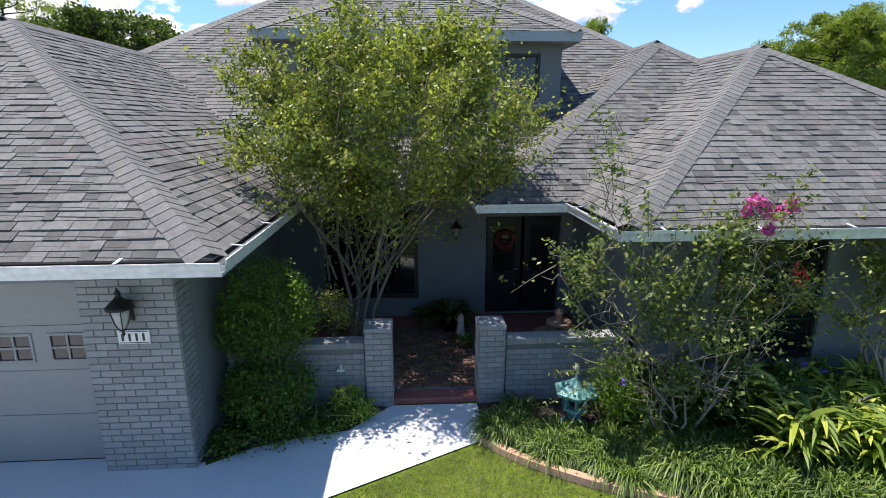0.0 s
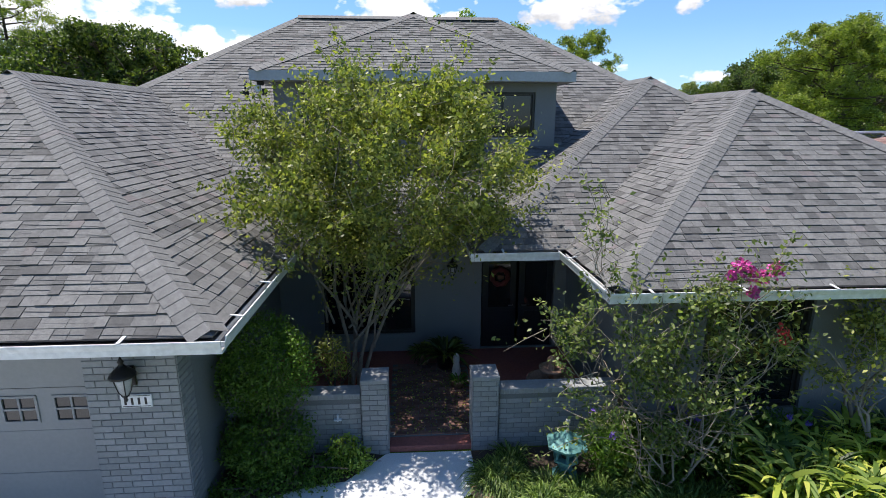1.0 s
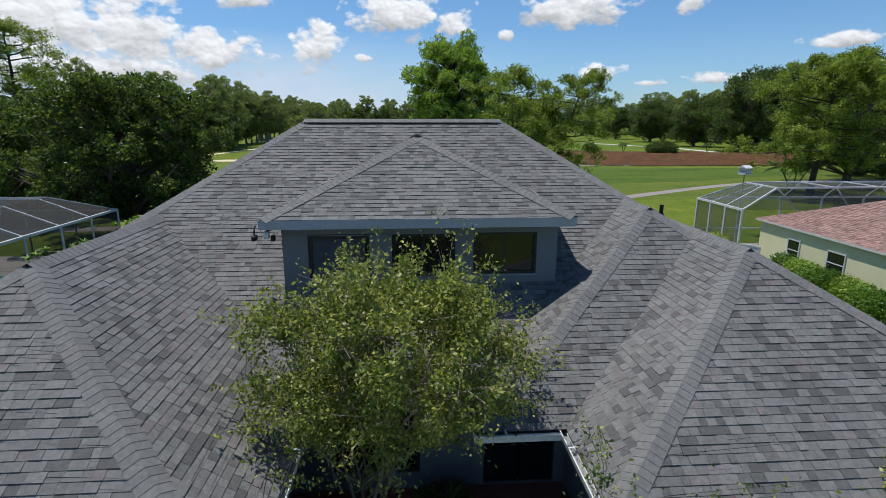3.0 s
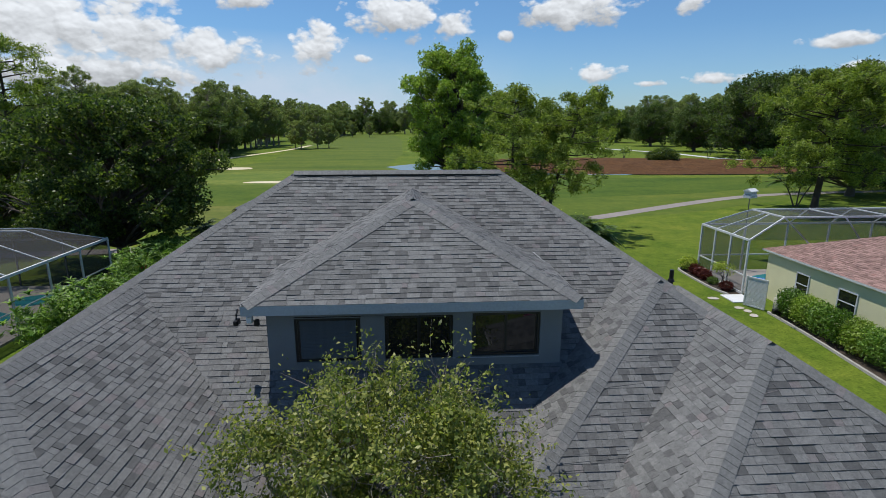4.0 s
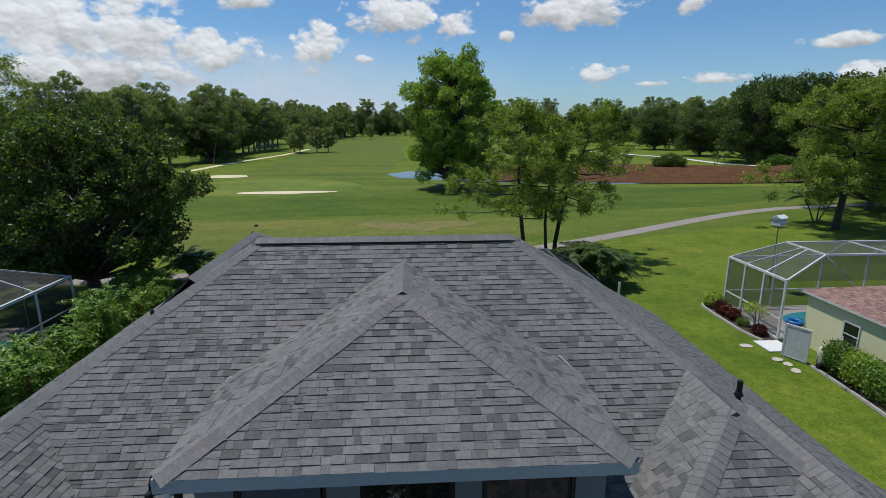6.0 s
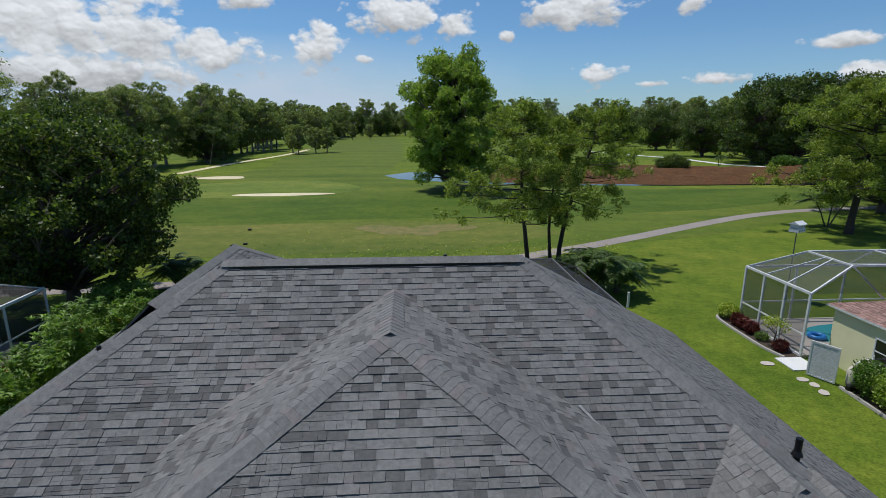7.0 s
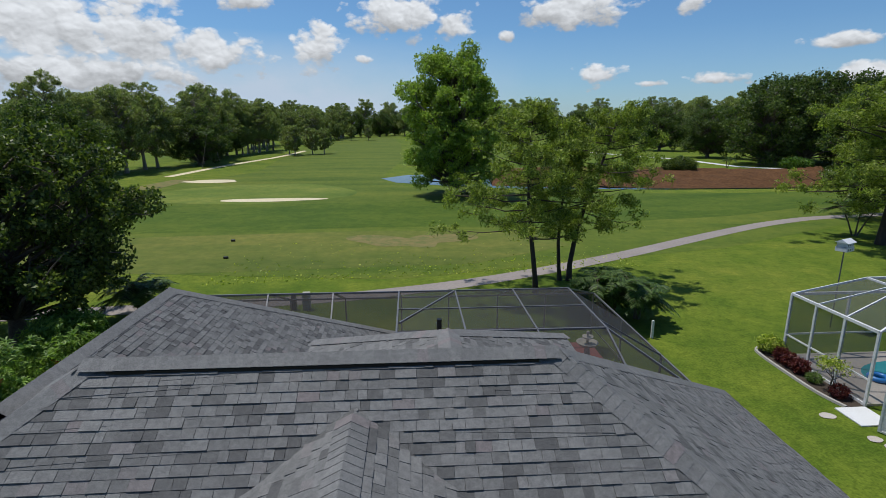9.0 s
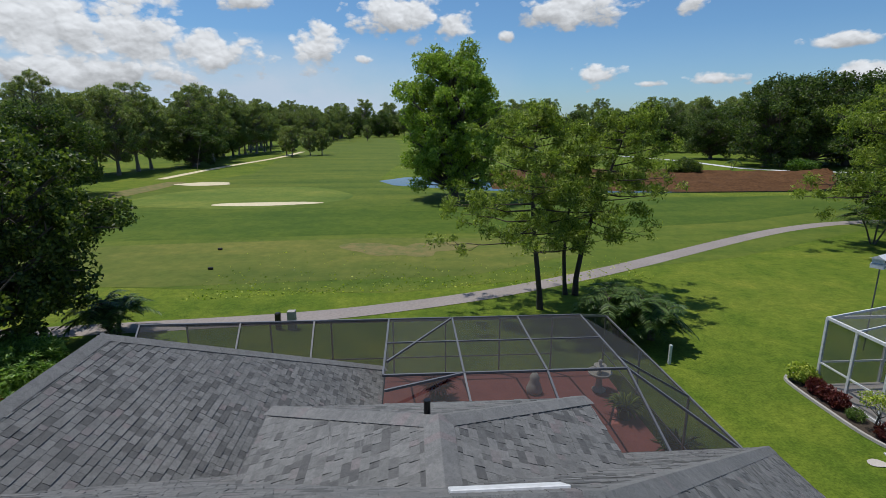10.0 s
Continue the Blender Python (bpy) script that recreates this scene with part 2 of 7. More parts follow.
M_BRICK = brick_material("grey painted brick", (0.21, 0.22, 0.226), (0.275, 0.285, 0.292))
M_PAVER = brick_material("red clay paver", (0.13, 0.062, 0.046), (0.24, 0.125, 0.095))
M_MORTAR = plain("painted mortar", (0.15, 0.158, 0.165), 0.9, 0, 0.3, 60, 2)


def leaf_material(name, dark, mid, light, gloss=0.45):
    m = Mat(name, gloss)
    c = m.ramp(m.pick(), [(0.0, dark), (0.45, mid), (0.85, light), (1.0, light)])
    c = m.mix(0.55, c, m.ramp(m.noise(0.55, 3, world=True), [(0.32, (0.6, 0.62, 0.6)), (0.7, (1.15, 1.1, 1.0))]), "MULTIPLY")
    m.color(c)
    m.bsdf.inputs["Specular IOR Level"].default_value = 0.3
    t = m.nodes.new("ShaderNodeBsdfTranslucent")
    m.links.new(m.mix(1.0, c, (1.3, 1.5, 0.6), "MULTIPLY"), t.inputs[0])
    x = m.nodes.new("ShaderNodeMixShader")
    x.inputs[0].default_value = 0.38
    m.links.new(m.bsdf.outputs[0], x.inputs[1])
    m.links.new(t.outputs[0], x.inputs[2])
    m.links.new(x.outputs[0], m.nodes["Material Output"].inputs[0])
    return m.mat


L_MYRTLE = leaf_material("crape myrtle leaf", (0.08, 0.11, 0.034), (0.2, 0.235, 0.06), (0.4, 0.4, 0.12))
L_MYRTLE_DARK = leaf_material("deep green crape myrtle leaf", (0.055, 0.09, 0.03), (0.13, 0.175, 0.055), (0.29, 0.33, 0.115))
L_SHRUB = leaf_material("clipped shrub leaf", (0.035, 0.075, 0.013), (0.075, 0.15, 0.022), (0.14, 0.25, 0.04))
L_OAK = leaf_material("oak leaf", (0.022, 0.042, 0.011), (0.068, 0.108, 0.024), (0.17, 0.215, 0.05))
L_BRIGHT = leaf_material("broadleaf tree leaf", (0.13, 0.21, 0.03), (0.25, 0.35, 0.06), (0.36, 0.45, 0.1))
L_PINE = leaf_material("pine needle", (0.07, 0.11, 0.02), (0.2, 0.265, 0.045), (0.36, 0.42, 0.085))
L_BELT = leaf_material("olive tree leaf", (0.09, 0.12, 0.045), (0.22, 0.265, 0.1), (0.36, 0.4, 0.16))
L_DARK = leaf_material("dark tree leaf", (0.025, 0.045, 0.014), (0.065, 0.105, 0.027), (0.14, 0.19, 0.045))
L_PALM = leaf_material("palm frond", (0.028, 0.058, 0.016), (0.07, 0.125, 0.032), (0.14, 0.21, 0.06))
L_STRAP = leaf_material("strap leaf", (0.034, 0.068, 0.014), (0.085, 0.155, 0.032), (0.24, 0.33, 0.09))
L_GINGER = leaf_material("variegated leaf", (0.14, 0.22, 0.03), (0.32, 0.4, 0.06), (0.6, 0.62, 0.13))
L_MAROON = leaf_material("maroon leaf", (0.06, 0.012, 0.018), (0.12, 0.025, 0.03), (0.18, 0.05, 0.04))
L_OLEANDER = leaf_material("oleander leaf", (0.07, 0.14, 0.03), (0.15, 0.26, 0.05), (0.28, 0.4, 0.1))

# glass, dark and reflecting
g = Mat("window glass", 0.04)
g.color((0.01, 0.012, 0.014))
g.bsdf.inputs["Specular IOR Level"].default_value = 0.6
M_GLASS = g.mat
w = Mat("pond water", 0.06)
w.color((0.015, 0.02, 0.02)).bump(w.noise(1.5, 3), 0.05, 0.02)
M_WATER = w.mat
w = Mat("pool water", 0.05)
w.color((0.05, 0.3, 0.34)).bump(w.noise(3, 3), 0.1, 0.02)
M_POOL = w.mat


def screen_material(name, c, cover):
    m = Mat(name, 0.8)
    m.color(c)
    t = m.nodes.new("ShaderNodeBsdfTransparent")
    x = m.nodes.new("ShaderNodeMixShader")
    x.inputs[0].default_value = cover
    m.links.new(t.outputs[0], x.inputs[1])
    m.links.new(m.bsdf.outputs[0], x.inputs[2])
    m.links.new(x.outputs[0], m.nodes["Material Output"].inputs[0])
    return m.mat


M_SCREEN = screen_material("dark insect screen", (0.03, 0.03, 0.031), 0.52)
M_SCREENPALE = screen_material("insect screen", (0.07, 0.072, 0.075), 0.42)

# turf: mown bands, dry patches, clover
m = Mat("turf", 0.95)
base = m.ramp(m.noise(0.05, 5, 0.6, world=True), [(0.3, (0.075, 0.12, 0.014)), (0.5, (0.118, 0.162, 0.02)), (0.72, (0.165, 0.19, 0.03))])
blade = m.noise(9, 5, 0.7, world=True)
base = m.mix(1.0, base, m.ramp(blade, [(0.3, (0.5, 0.56, 0.45)), (0.7, (1.35, 1.3, 1.2))]), "MULTIPLY")
base = m.mix(0.9, base, m.ramp(m.noise(2.2, 4, 0.65, world=True), [(0.3, (0.66, 0.72, 0.6)), (0.7, (1.25, 1.2, 1.2))]), "MULTIPLY")
base = m.mix(0.95, base, m.ramp(m.noise(0.4, 4, 0.6, world=True), [(0.35, (0.75, 0.85, 0.7)), (0.7, (1.2, 1.12, 1.1))]), "MULTIPLY")
m.color(base)
m.bump(blade, 0.5, 0.04)
m.bsdf.inputs["Specular IOR Level"].default_value = 0.15
M_TURF = m.mat
def mown(name, c, bands):
    m = Mat(name, 0.95)
    k = m.mix(0.95, c, m.ramp(m.noise(0.09, 5, world=True, stretch=bands), [(0.3, (0.6, 0.75, 0.6)), (0.5, (0.95, 0.98, 0.9)), (0.7, (1.3, 1.15, 1.2))]), "MULTIPLY")
    k = m.mix(0.6, k, m.ramp(m.noise(0.35, 5, 0.65, world=True), [(0.32, (0.68, 0.82, 0.62)), (0.68, (1.28, 1.14, 1.2))]), "MULTIPLY")
    k = m.mix(0.8, k, m.ramp(m.noise(1.1, 5, 0.7, world=True), [(0.3, (0.7, 0.76, 0.65)), (0.7, (1.22, 1.16, 1.15))]), "MULTIPLY")
    m.bsdf.inputs["Specular IOR Level"].default_value = 0.2
    return m.color(k).mat


M_GREEN = mown("putting green", (0.125, 0.165, 0.03), (0.5, 1, 1))
M_FAIRWAY = mown("fairway", (0.098, 0.132, 0.018), (0.4, 1.8, 1))
M_TEE = mown("tee turf", (0.115, 0.135, 0.028), (0.4, 1.2, 1))
M_ROUGH = mown("rough turf", (0.07, 0.11, 0.012), (0.6, 1.6, 1))
m = Mat("dry turf", 0.95)
m.color(m.mix(0.9, (0.165, 0.145, 0.045), m.ramp(m.noise(0.8, 5, 0.7, world=True), [(0.4, (0.58, 0.78, 0.45)), (0.62, (1.15, 1.0, 1.0))]), "MULTIPLY"))
M_DRY = m.mat


# ---- building helpers ----
def mesh_of(name, verts, faces, mat=None):
    me = bpy.data.meshes.new(name)
    me.from_pydata(verts, [], faces)
    if mat:
        me.materials.append(mat)
    return me


def part(name, bm, material, parent, label="", smooth=False):
    """One mesh object from a bmesh or a mesh, under a thing or a part."""
    if isinstance(bm, bmesh.types.BMesh):
        me = bpy.data.meshes.new(name)
        bm.to_mesh(me)
        bm.free()
    else:
        me = bm
    if material and not me.materials:
        me.materials.append(material)
    if smooth:
        me.polygons.foreach_set("use_smooth", [True] * len(me.polygons))
    ob = new(name, me)
    if parent:
        ob.parent = parent
    if label:
        ob["label"] = label
    return ob


def thing(name, at, label, category, group="", kind="", turn=0.0):
    ob = new(name)
    ob.empty_display_size = 0.2
    ob.matrix_basis = pose(*at, 0, 0, turn)
    return tagged(ob, label, category, group, kind)


def box(bm, x0, x1, y0, y1, z0, z1, bevel=0.0):
    v = [bm.verts.new((x, y, z)) for z in (z0, z1) for x, y in ((x0, y0), (x1, y0), (x1, y1), (x0, y1))]
    faces = [bm.faces.new([v[k] for k in q]) for q in ((3, 2, 1, 0), (4, 5, 6, 7), (0, 1, 5, 4), (1, 2, 6, 5), (2, 3, 7, 6), (3, 0, 4, 7))]
    if bevel:
        edges = list({e for q in faces for e in q.edges})
        bmesh.ops.bevel(bm, geom=edges, offset=bevel, segments=1, affect="EDGES")
    return bm


def boxes(*rows, bevel=0.0):
    bm = bmesh.new()
    for r in rows:
        box(bm, *r, bevel=bevel)
    return bm


def tube(bm, pts, radii, sides=6, cap=True):
    """A tapered tube along points."""
    pts = [Vector(p) for p in pts]
    rings, side = [], None
    for k, p in enumerate(pts):
        way = (pts[min(k + 1, len(pts) - 1)] - pts[max(k - 1, 0)]).normalized()
        if side is None:
            side = way.orthogonal().normalized()
        side = (side - way * side.dot(way)).normalized()
        up = way.cross(side)
        r = radii[k] if isinstance(radii, (list, tuple)) else radii
        rings.append([bm.verts.new(p + (side * math.cos(a) + up * math.sin(a)) * r) for a in (2 * math.pi * j / sides for j in range(sides))])
    for a, b in zip(rings, rings[1:]):
        for j in range(sides):
            bm.faces.new((a[j], a[(j + 1) % sides], b[(j + 1) % sides], b[j]))
    if cap:
        bm.faces.new(rings[0][::-1])
        bm.faces.new(rings[-1])
    return bm


def lathe(bm, profile, sides=20, at=(0, 0, 0)):
    """A turned shape from (radius, height) pairs."""
    rings = [[bm.verts.new((at[0] + r * math.cos(2 * math.pi * j / sides), at[1] + r * math.sin(2 * math.pi * j / sides), at[2] + h)) for j in range(sides)] for r, h in profile]
    for a, b in zip(rings, rings[1:]):
        for j in range(sides):
            bm.faces.new((a[j], a[(j + 1) % sides], b[(j + 1) % sides], b[j]))
    bm.faces.new(rings[0][::-1])
    bm.faces.new(rings[-1])
    return bm


def bar(bm, a, b, w=0.05, h=None):
    """A square bar from a to b."""
    a, b = Vector(a), Vector(b)
    way = (b - a).normalized()
    side = way.cross(Vector((0, 0, 1)))
    side = side.normalized() if side.length > 1e-4 else Vector((1, 0, 0))
    up = side.cross(way)
    h = h or w
    v = [bm.verts.new(p + side * (sx * w / 2) + up * (sz * h / 2)) for p in (a, b) for sx, sz in ((-1, -1), (1, -1), (1, 1), (-1, 1))]
    for q in ((3, 2, 1, 0), (4, 5, 6, 7), (0, 1, 5, 4), (1, 2, 6, 5), (2, 3, 7, 6), (3, 0, 4, 7)):
        bm.faces.new([v[k] for k in q])
    return bm


def leaves(name, at, size, mat, aspect=0.5, rng=None, lean=None, droop=0.0):
    """One mesh of many small leaves at the points; each is a bent rhombus."""
    rng = rng or np.random.default_rng(1)
    at = np.asarray(at, float)
    n = len(at)
    d = rng.normal(size=(n, 3))
    d[:, 2] -= droop
    if lean is not None:
        d = d * 0.6 + lean
    d /= np.linalg.norm(d, axis=1)[:, None]
    s = np.cross(d, rng.normal(size=(n, 3)))
    s /= np.linalg.norm(s, axis=1)[:, None] + 1e-9
    up = np.cross(s, d)
    ln = size * rng.uniform(0.6, 1.3, (n, 1))
    v = np.empty((n, 4, 3))
    v[:, 0] = at - d * ln * 0.5
    v[:, 1] = at + s * ln * aspect * 0.5 + up * ln * 0.08
    v[:, 2] = at + d * ln * 0.5
    v[:, 3] = at - s * ln * aspect * 0.5 + up * ln * 0.08
    me = bpy.data.meshes.new(name)
    me.vertices.add(n * 4)
    me.vertices.foreach_set("co", v.ravel())
    me.loops.add(n * 4)
    me.loops.foreach_set("vertex_index", np.arange(n * 4, dtype=np.int32))
    me.polygons.add(n)
    me.polygons.foreach_set("loop_start", np.arange(0, n * 4, 4, dtype=np.int32))
    me.update(calc_edges=True)
    me.materials.append(mat)
    return me


def cloud_points(rng, centres, radii, n, shell=0.45):
    """Points in fuzzy ellipsoids, denser to their outsides and tops."""
    centres, radii = np.asarray(centres, float), np.asarray(radii, float)
    if radii.ndim == 1:
        radii = np.repeat(radii[:, None], 3, 1)
    weight = (radii.prod(1)) ** (2 / 3)
    k = rng.choice(len(centres), n, p=weight / weight.sum())
    d = rng.normal(size=(n, 3))
    d /= np.linalg.norm(d, axis=1)[:, None]
    r = shell + (1 - shell) * rng.random((n, 1)) ** 0.6
    r *= 1 + 0.12 * rng.normal(size=(n, 1))
    return centres[k] + d * r * radii[k]

# ---- ground ----
def sheet(name, pts, z, mat, label, category, kind="structure"):
    """A flat outline on the ground."""
    bm = bmesh.new()
    top = bm.faces.new([bm.verts.new((x, y, z)) for x, y in pts])
    if top.normal.z < 0 or top.calc_area() and (top.normal_update() or top.normal.z < 0):
        top.normal_flip()
    ob = part(name, bm, mat, None)
    return tagged(ob, label, category, kind=kind)


def blob(cx, cy, rx, ry, turn=0.0, n=36, wob=0.1, seed=0):
    """An uneven round outline."""
    rng = random.Random(seed)
    ph = [rng.uniform(0, 6.28) for _ in range(3)]
    out, c, s = [], math.cos(radians(turn)), math.sin(radians(turn))
    for k in range(n):
        a = 2 * math.pi * k / n
        r = 1 + wob * (math.sin(2 * a + ph[0]) + 0.7 * math.sin(3 * a + ph[1]) + 0.4 * math.sin(5 * a + ph[2]))
        x, y = rx * r * math.cos(a), ry * r * math.sin(a)
        out.append((cx + x * c - y * s, cy + x * s + y * c))
    return out


def strip(name, line, width, z, mat, label, category, height=0.0):
    """A ribbon along a line on the ground, smoothed through its points."""
    pts = []
    for k in range(len(line) - 1):
        p0, p1, p2, p3 = (Vector(line[max(0, min(len(line) - 1, k + d))]) for d in (-1, 0, 1, 2))
        for j in range(6):
            t = j / 6
            pts.append(0.5 * (2 * p1 + (p2 - p0) * t + (2 * p0 - 5 * p1 + 4 * p2 - p3) * t * t + (3 * p1 - p0 - 3 * p2 + p3) * t ** 3))
    pts.append(Vector(line[-1]))
    bm = bmesh.new()
    rows = []
    for k, p in enumerate(pts):
        way = (pts[min(k + 1, len(pts) - 1)] - pts[max(k - 1, 0)]).normalized()
        side = Vector((-way.y, way.x)) * width / 2
        rows.append([bm.verts.new((*(p - side), z)), bm.verts.new((*(p - side * 0.8), z + height)), bm.verts.new((*(p + side * 0.8), z + height)), bm.verts.new((*(p + side), z))])
    for a, b in zip(rows, rows[1:]):
        for j in range(3):
            bm.faces.new((a[j + 1], a[j], b[j], b[j + 1])[::-1])
    bmesh.ops.recalc_face_normals(bm, faces=bm.faces)
    return tagged(part(name, bm, mat, None), label, category, kind="structure")


bm = bmesh.new()
xs = [-2500, -600, -200, -80, -30, 0, 30, 80, 200, 600, 2500]
ys = [-600, -100, -20, 0, 20, 40, 70, 110, 180, 350, 900, 3500]
grid = [[bm.verts.new((x, y, 0)) for x in xs] for y in ys]
for a, b in zip(grid, grid[1:]):
    for j in range(len(xs) - 1):
        bm.faces.new((a[j], a[j + 1], b[j + 1], b[j]))
tagged(part("ground", bm, M_TURF, None), "mown green lawn and golf course turf", "lawn", kind="structure")

sheet("fairway", [(-46, 80), (-30, 52), (0, 48), (30, 56), (70, 76), (80, 92), (40, 94), (24, 100), (0, 106), (-5, 128), (-2, 170), (-4, 300), (-14, 480), (-60, 480), (-46, 220), (-36, 140), (-44, 110)], 0.012, M_FAIRWAY, "pale mown fairway grass", "fairway")
sheet("tee_ground", [(-40, 53), (-18, 50.5), (6, 52), (16, 58), (14, 65), (-4, 66), (-24, 64.5), (-42, 62)], 0.02, M_TEE, "flat mown brownish tee ground", "tee")
sheet("rough", [(-52, 66), (-24, 66.5), (-4, 68), (14, 67.5), (40, 72), (74, 86), (70, 94), (30, 92), (4, 88), (-16, 86), (-44, 86)], 0.018, M_ROUGH, "darker green rough across the fairway", "rough")
sheet("putting_green", blob(-25, 99, 16, 13.5, 0, 48, 0.05, 3), 0.03, M_GREEN, "smooth pale putting green", "putting green")
sheet("tee_box", blob(1, 61, 4.2, 3.4, 0, 90, 0.4, 8), 0.032, M_DRY, "dry brownish worn patch of turf", "turf patch")
sheet("bunker", blob(-20, 90.5, 7.4, 1.9, 4, 40, 0.08, 4), 0.05, M_SAND, "pale sand bunker beside the putting green", "bunker")
sheet("bunker", blob(-39, 118, 5.4, 3.0, 10, 40, 0.1, 5), 0.05, M_SAND, "pale sand bunker behind the putting green", "bunker")
sheet("waste_strip", [(-50, 88), (-46, 92), (-44, 110), (-44, 122), (-48, 122), (-50, 104)], 0.03, M_DRY, "sandy worn strip of turf", "turf patch")
strip("cart_path", [(-60, 36), (-40, 40), (-20.5, 42.2), (-7, 43.6), (0.3, 45.2), (8, 48), (18.4, 53.4), (34, 62.8), (43.6, 67.8), (53.5, 70.8), (75, 73), (110, 72)], 1.75, 0.024, M_PATH, "worn asphalt golf cart path", "path")
strip("far_path", [(72, 215), (80, 190), (86.4, 172), (87, 157), (89, 142), (105, 132), (130, 128)], 2.6, 0.06, M_CONCRETE, "pale concrete path beyond the pond", "path")
strip("sand_path", [(-52, 128), (-50, 160), (-45, 199), (-44, 240)], 2.2, 0.03, M_SAND, "sandy track along the trees", "path")
sheet("pond", [(-5.2, 121), (-2, 113), (5, 108.5), (18, 102.2), (46, 98.2), (72, 98.2), (86, 100), (98, 112), (94, 121), (84, 112), (70, 106), (50, 106.5), (30, 110), (18, 118), (8, 130), (0, 128)], 0.03, M_WATER, "dark still pond water", "pond")
bm = bmesh.new()
edge = [((16, 106), (20, 139)), ((30, 101.6), (30, 145)), ((50, 99.4), (55, 145)), ((70, 99.4), (75, 138)), ((84, 104.5), (90, 134)), ((94, 121.5), (99, 132))]
rows, soil = [], random.Random(4)
for k, (a, b) in enumerate(edge):
    for j in range(10):
        a2, b2 = edge[min(k + 1, len(edge) - 1)]
        t = j / 10
        p, q = Vector(a).lerp(Vector(a2), t), Vector(b).lerp(Vector(b2), t)
        rows.append([bm.verts.new((*p.lerp(q, s), max(0.01, h * soil.uniform(0.6, 1.2)))) for s, h in ((0, 0.02), (0.1, 0.35), (0.2, 0.65), (0.3, 0.95), (0.42, 1.2), (0.62, 1.3), (0.8, 0.8), (1, 0.03))])
for a, b in zip(rows, rows[1:]):
    for j in range(7):
        bm.faces.new((a[j], b[j], b[j + 1], a[j + 1]))
bmesh.ops.recalc_face_normals(bm, faces=bm.faces)
tagged(part("bank", bm, M_BANK, None), "bare red-brown soil bank above the pond", "bank", kind="structure")

sheet("patio", blob(-9.4, 38.0, 2.5, 1.0, 4, 36, 0.04, 9), 0.03, M_CONCRETE, "pale concrete patio beyond the pool cage", "patio")

# front drive, walk, lawn kerb
sheet("driveway", [(-12, -8), (-2.2, -8), (-2.2, 2.5), (-1.05, 5.1), (0.95, 6.12), (1.02, 7.04), (-0.33, 7.06), (-0.9, 6.45), (-1.35, 6.38), (-2.1, 6.14), (-2.6, 5.8), (-2.69, 6.03), (-12, 6.03)], 0.02, M_CONCRETE, "pale smooth concrete driveway and entrance walk", "driveway")
sheet("planting_bed", [(0.97, 7.03), (0.97, 6.1), (1.3, 5.72), (1.9, 5.3), (2.5, 4.98), (3.6, 4.6), (5.5, 4.3), (11, 4.2), (11, 6.9), (3.3, 7.1)], 0.03, M_SOIL, "dark mulched planting bed", "planting bed")
sheet("planting_bed", [(-2.68, 5.84), (-2.1, 6.12), (-1.35, 6.36), (-0.9, 6.43), (-0.4, 7.0), (-0.7, 7.1), (-2.68, 7.2)], 0.034, M_SOIL, "dark mulched bed beside the garage", "planting bed")
strip("kerb", [(0.9, 6.14), (1.25, 5.74), (1.85, 5.31), (2.45, 5.0), (3.6, 4.6), (5.5, 4.3), (11, 4.2)], 0.13, 0.01, M_KERB, "curved terracotta-coloured concrete lawn kerb", "kerb", 0.09)


# ---- the house ----
house = thing("house", (0, 0, 0), "grey brick and stucco house with a hipped shingle roof", "house")
COURSE = 0.143
WIDTHS = (0.12, 0.16, 0.2, 0.24, 0.28)
tab_meshes = {}


def tab_verts(ul, ur, tl, tr, v0, v1, lift):
    """A shingle tab in slope coordinates: along the eave, up the slope, out."""
    return [(ul, v0, 0.004), (ur, v0, 0.004), (ur, v0, lift), (ul, v0, lift), (tr, v1, 0.005), (tl, v1, 0.005)]


TAB_FACES = [(0, 1, 2, 3), (3, 2, 4, 5), (1, 4, 2), (0, 3, 5)]


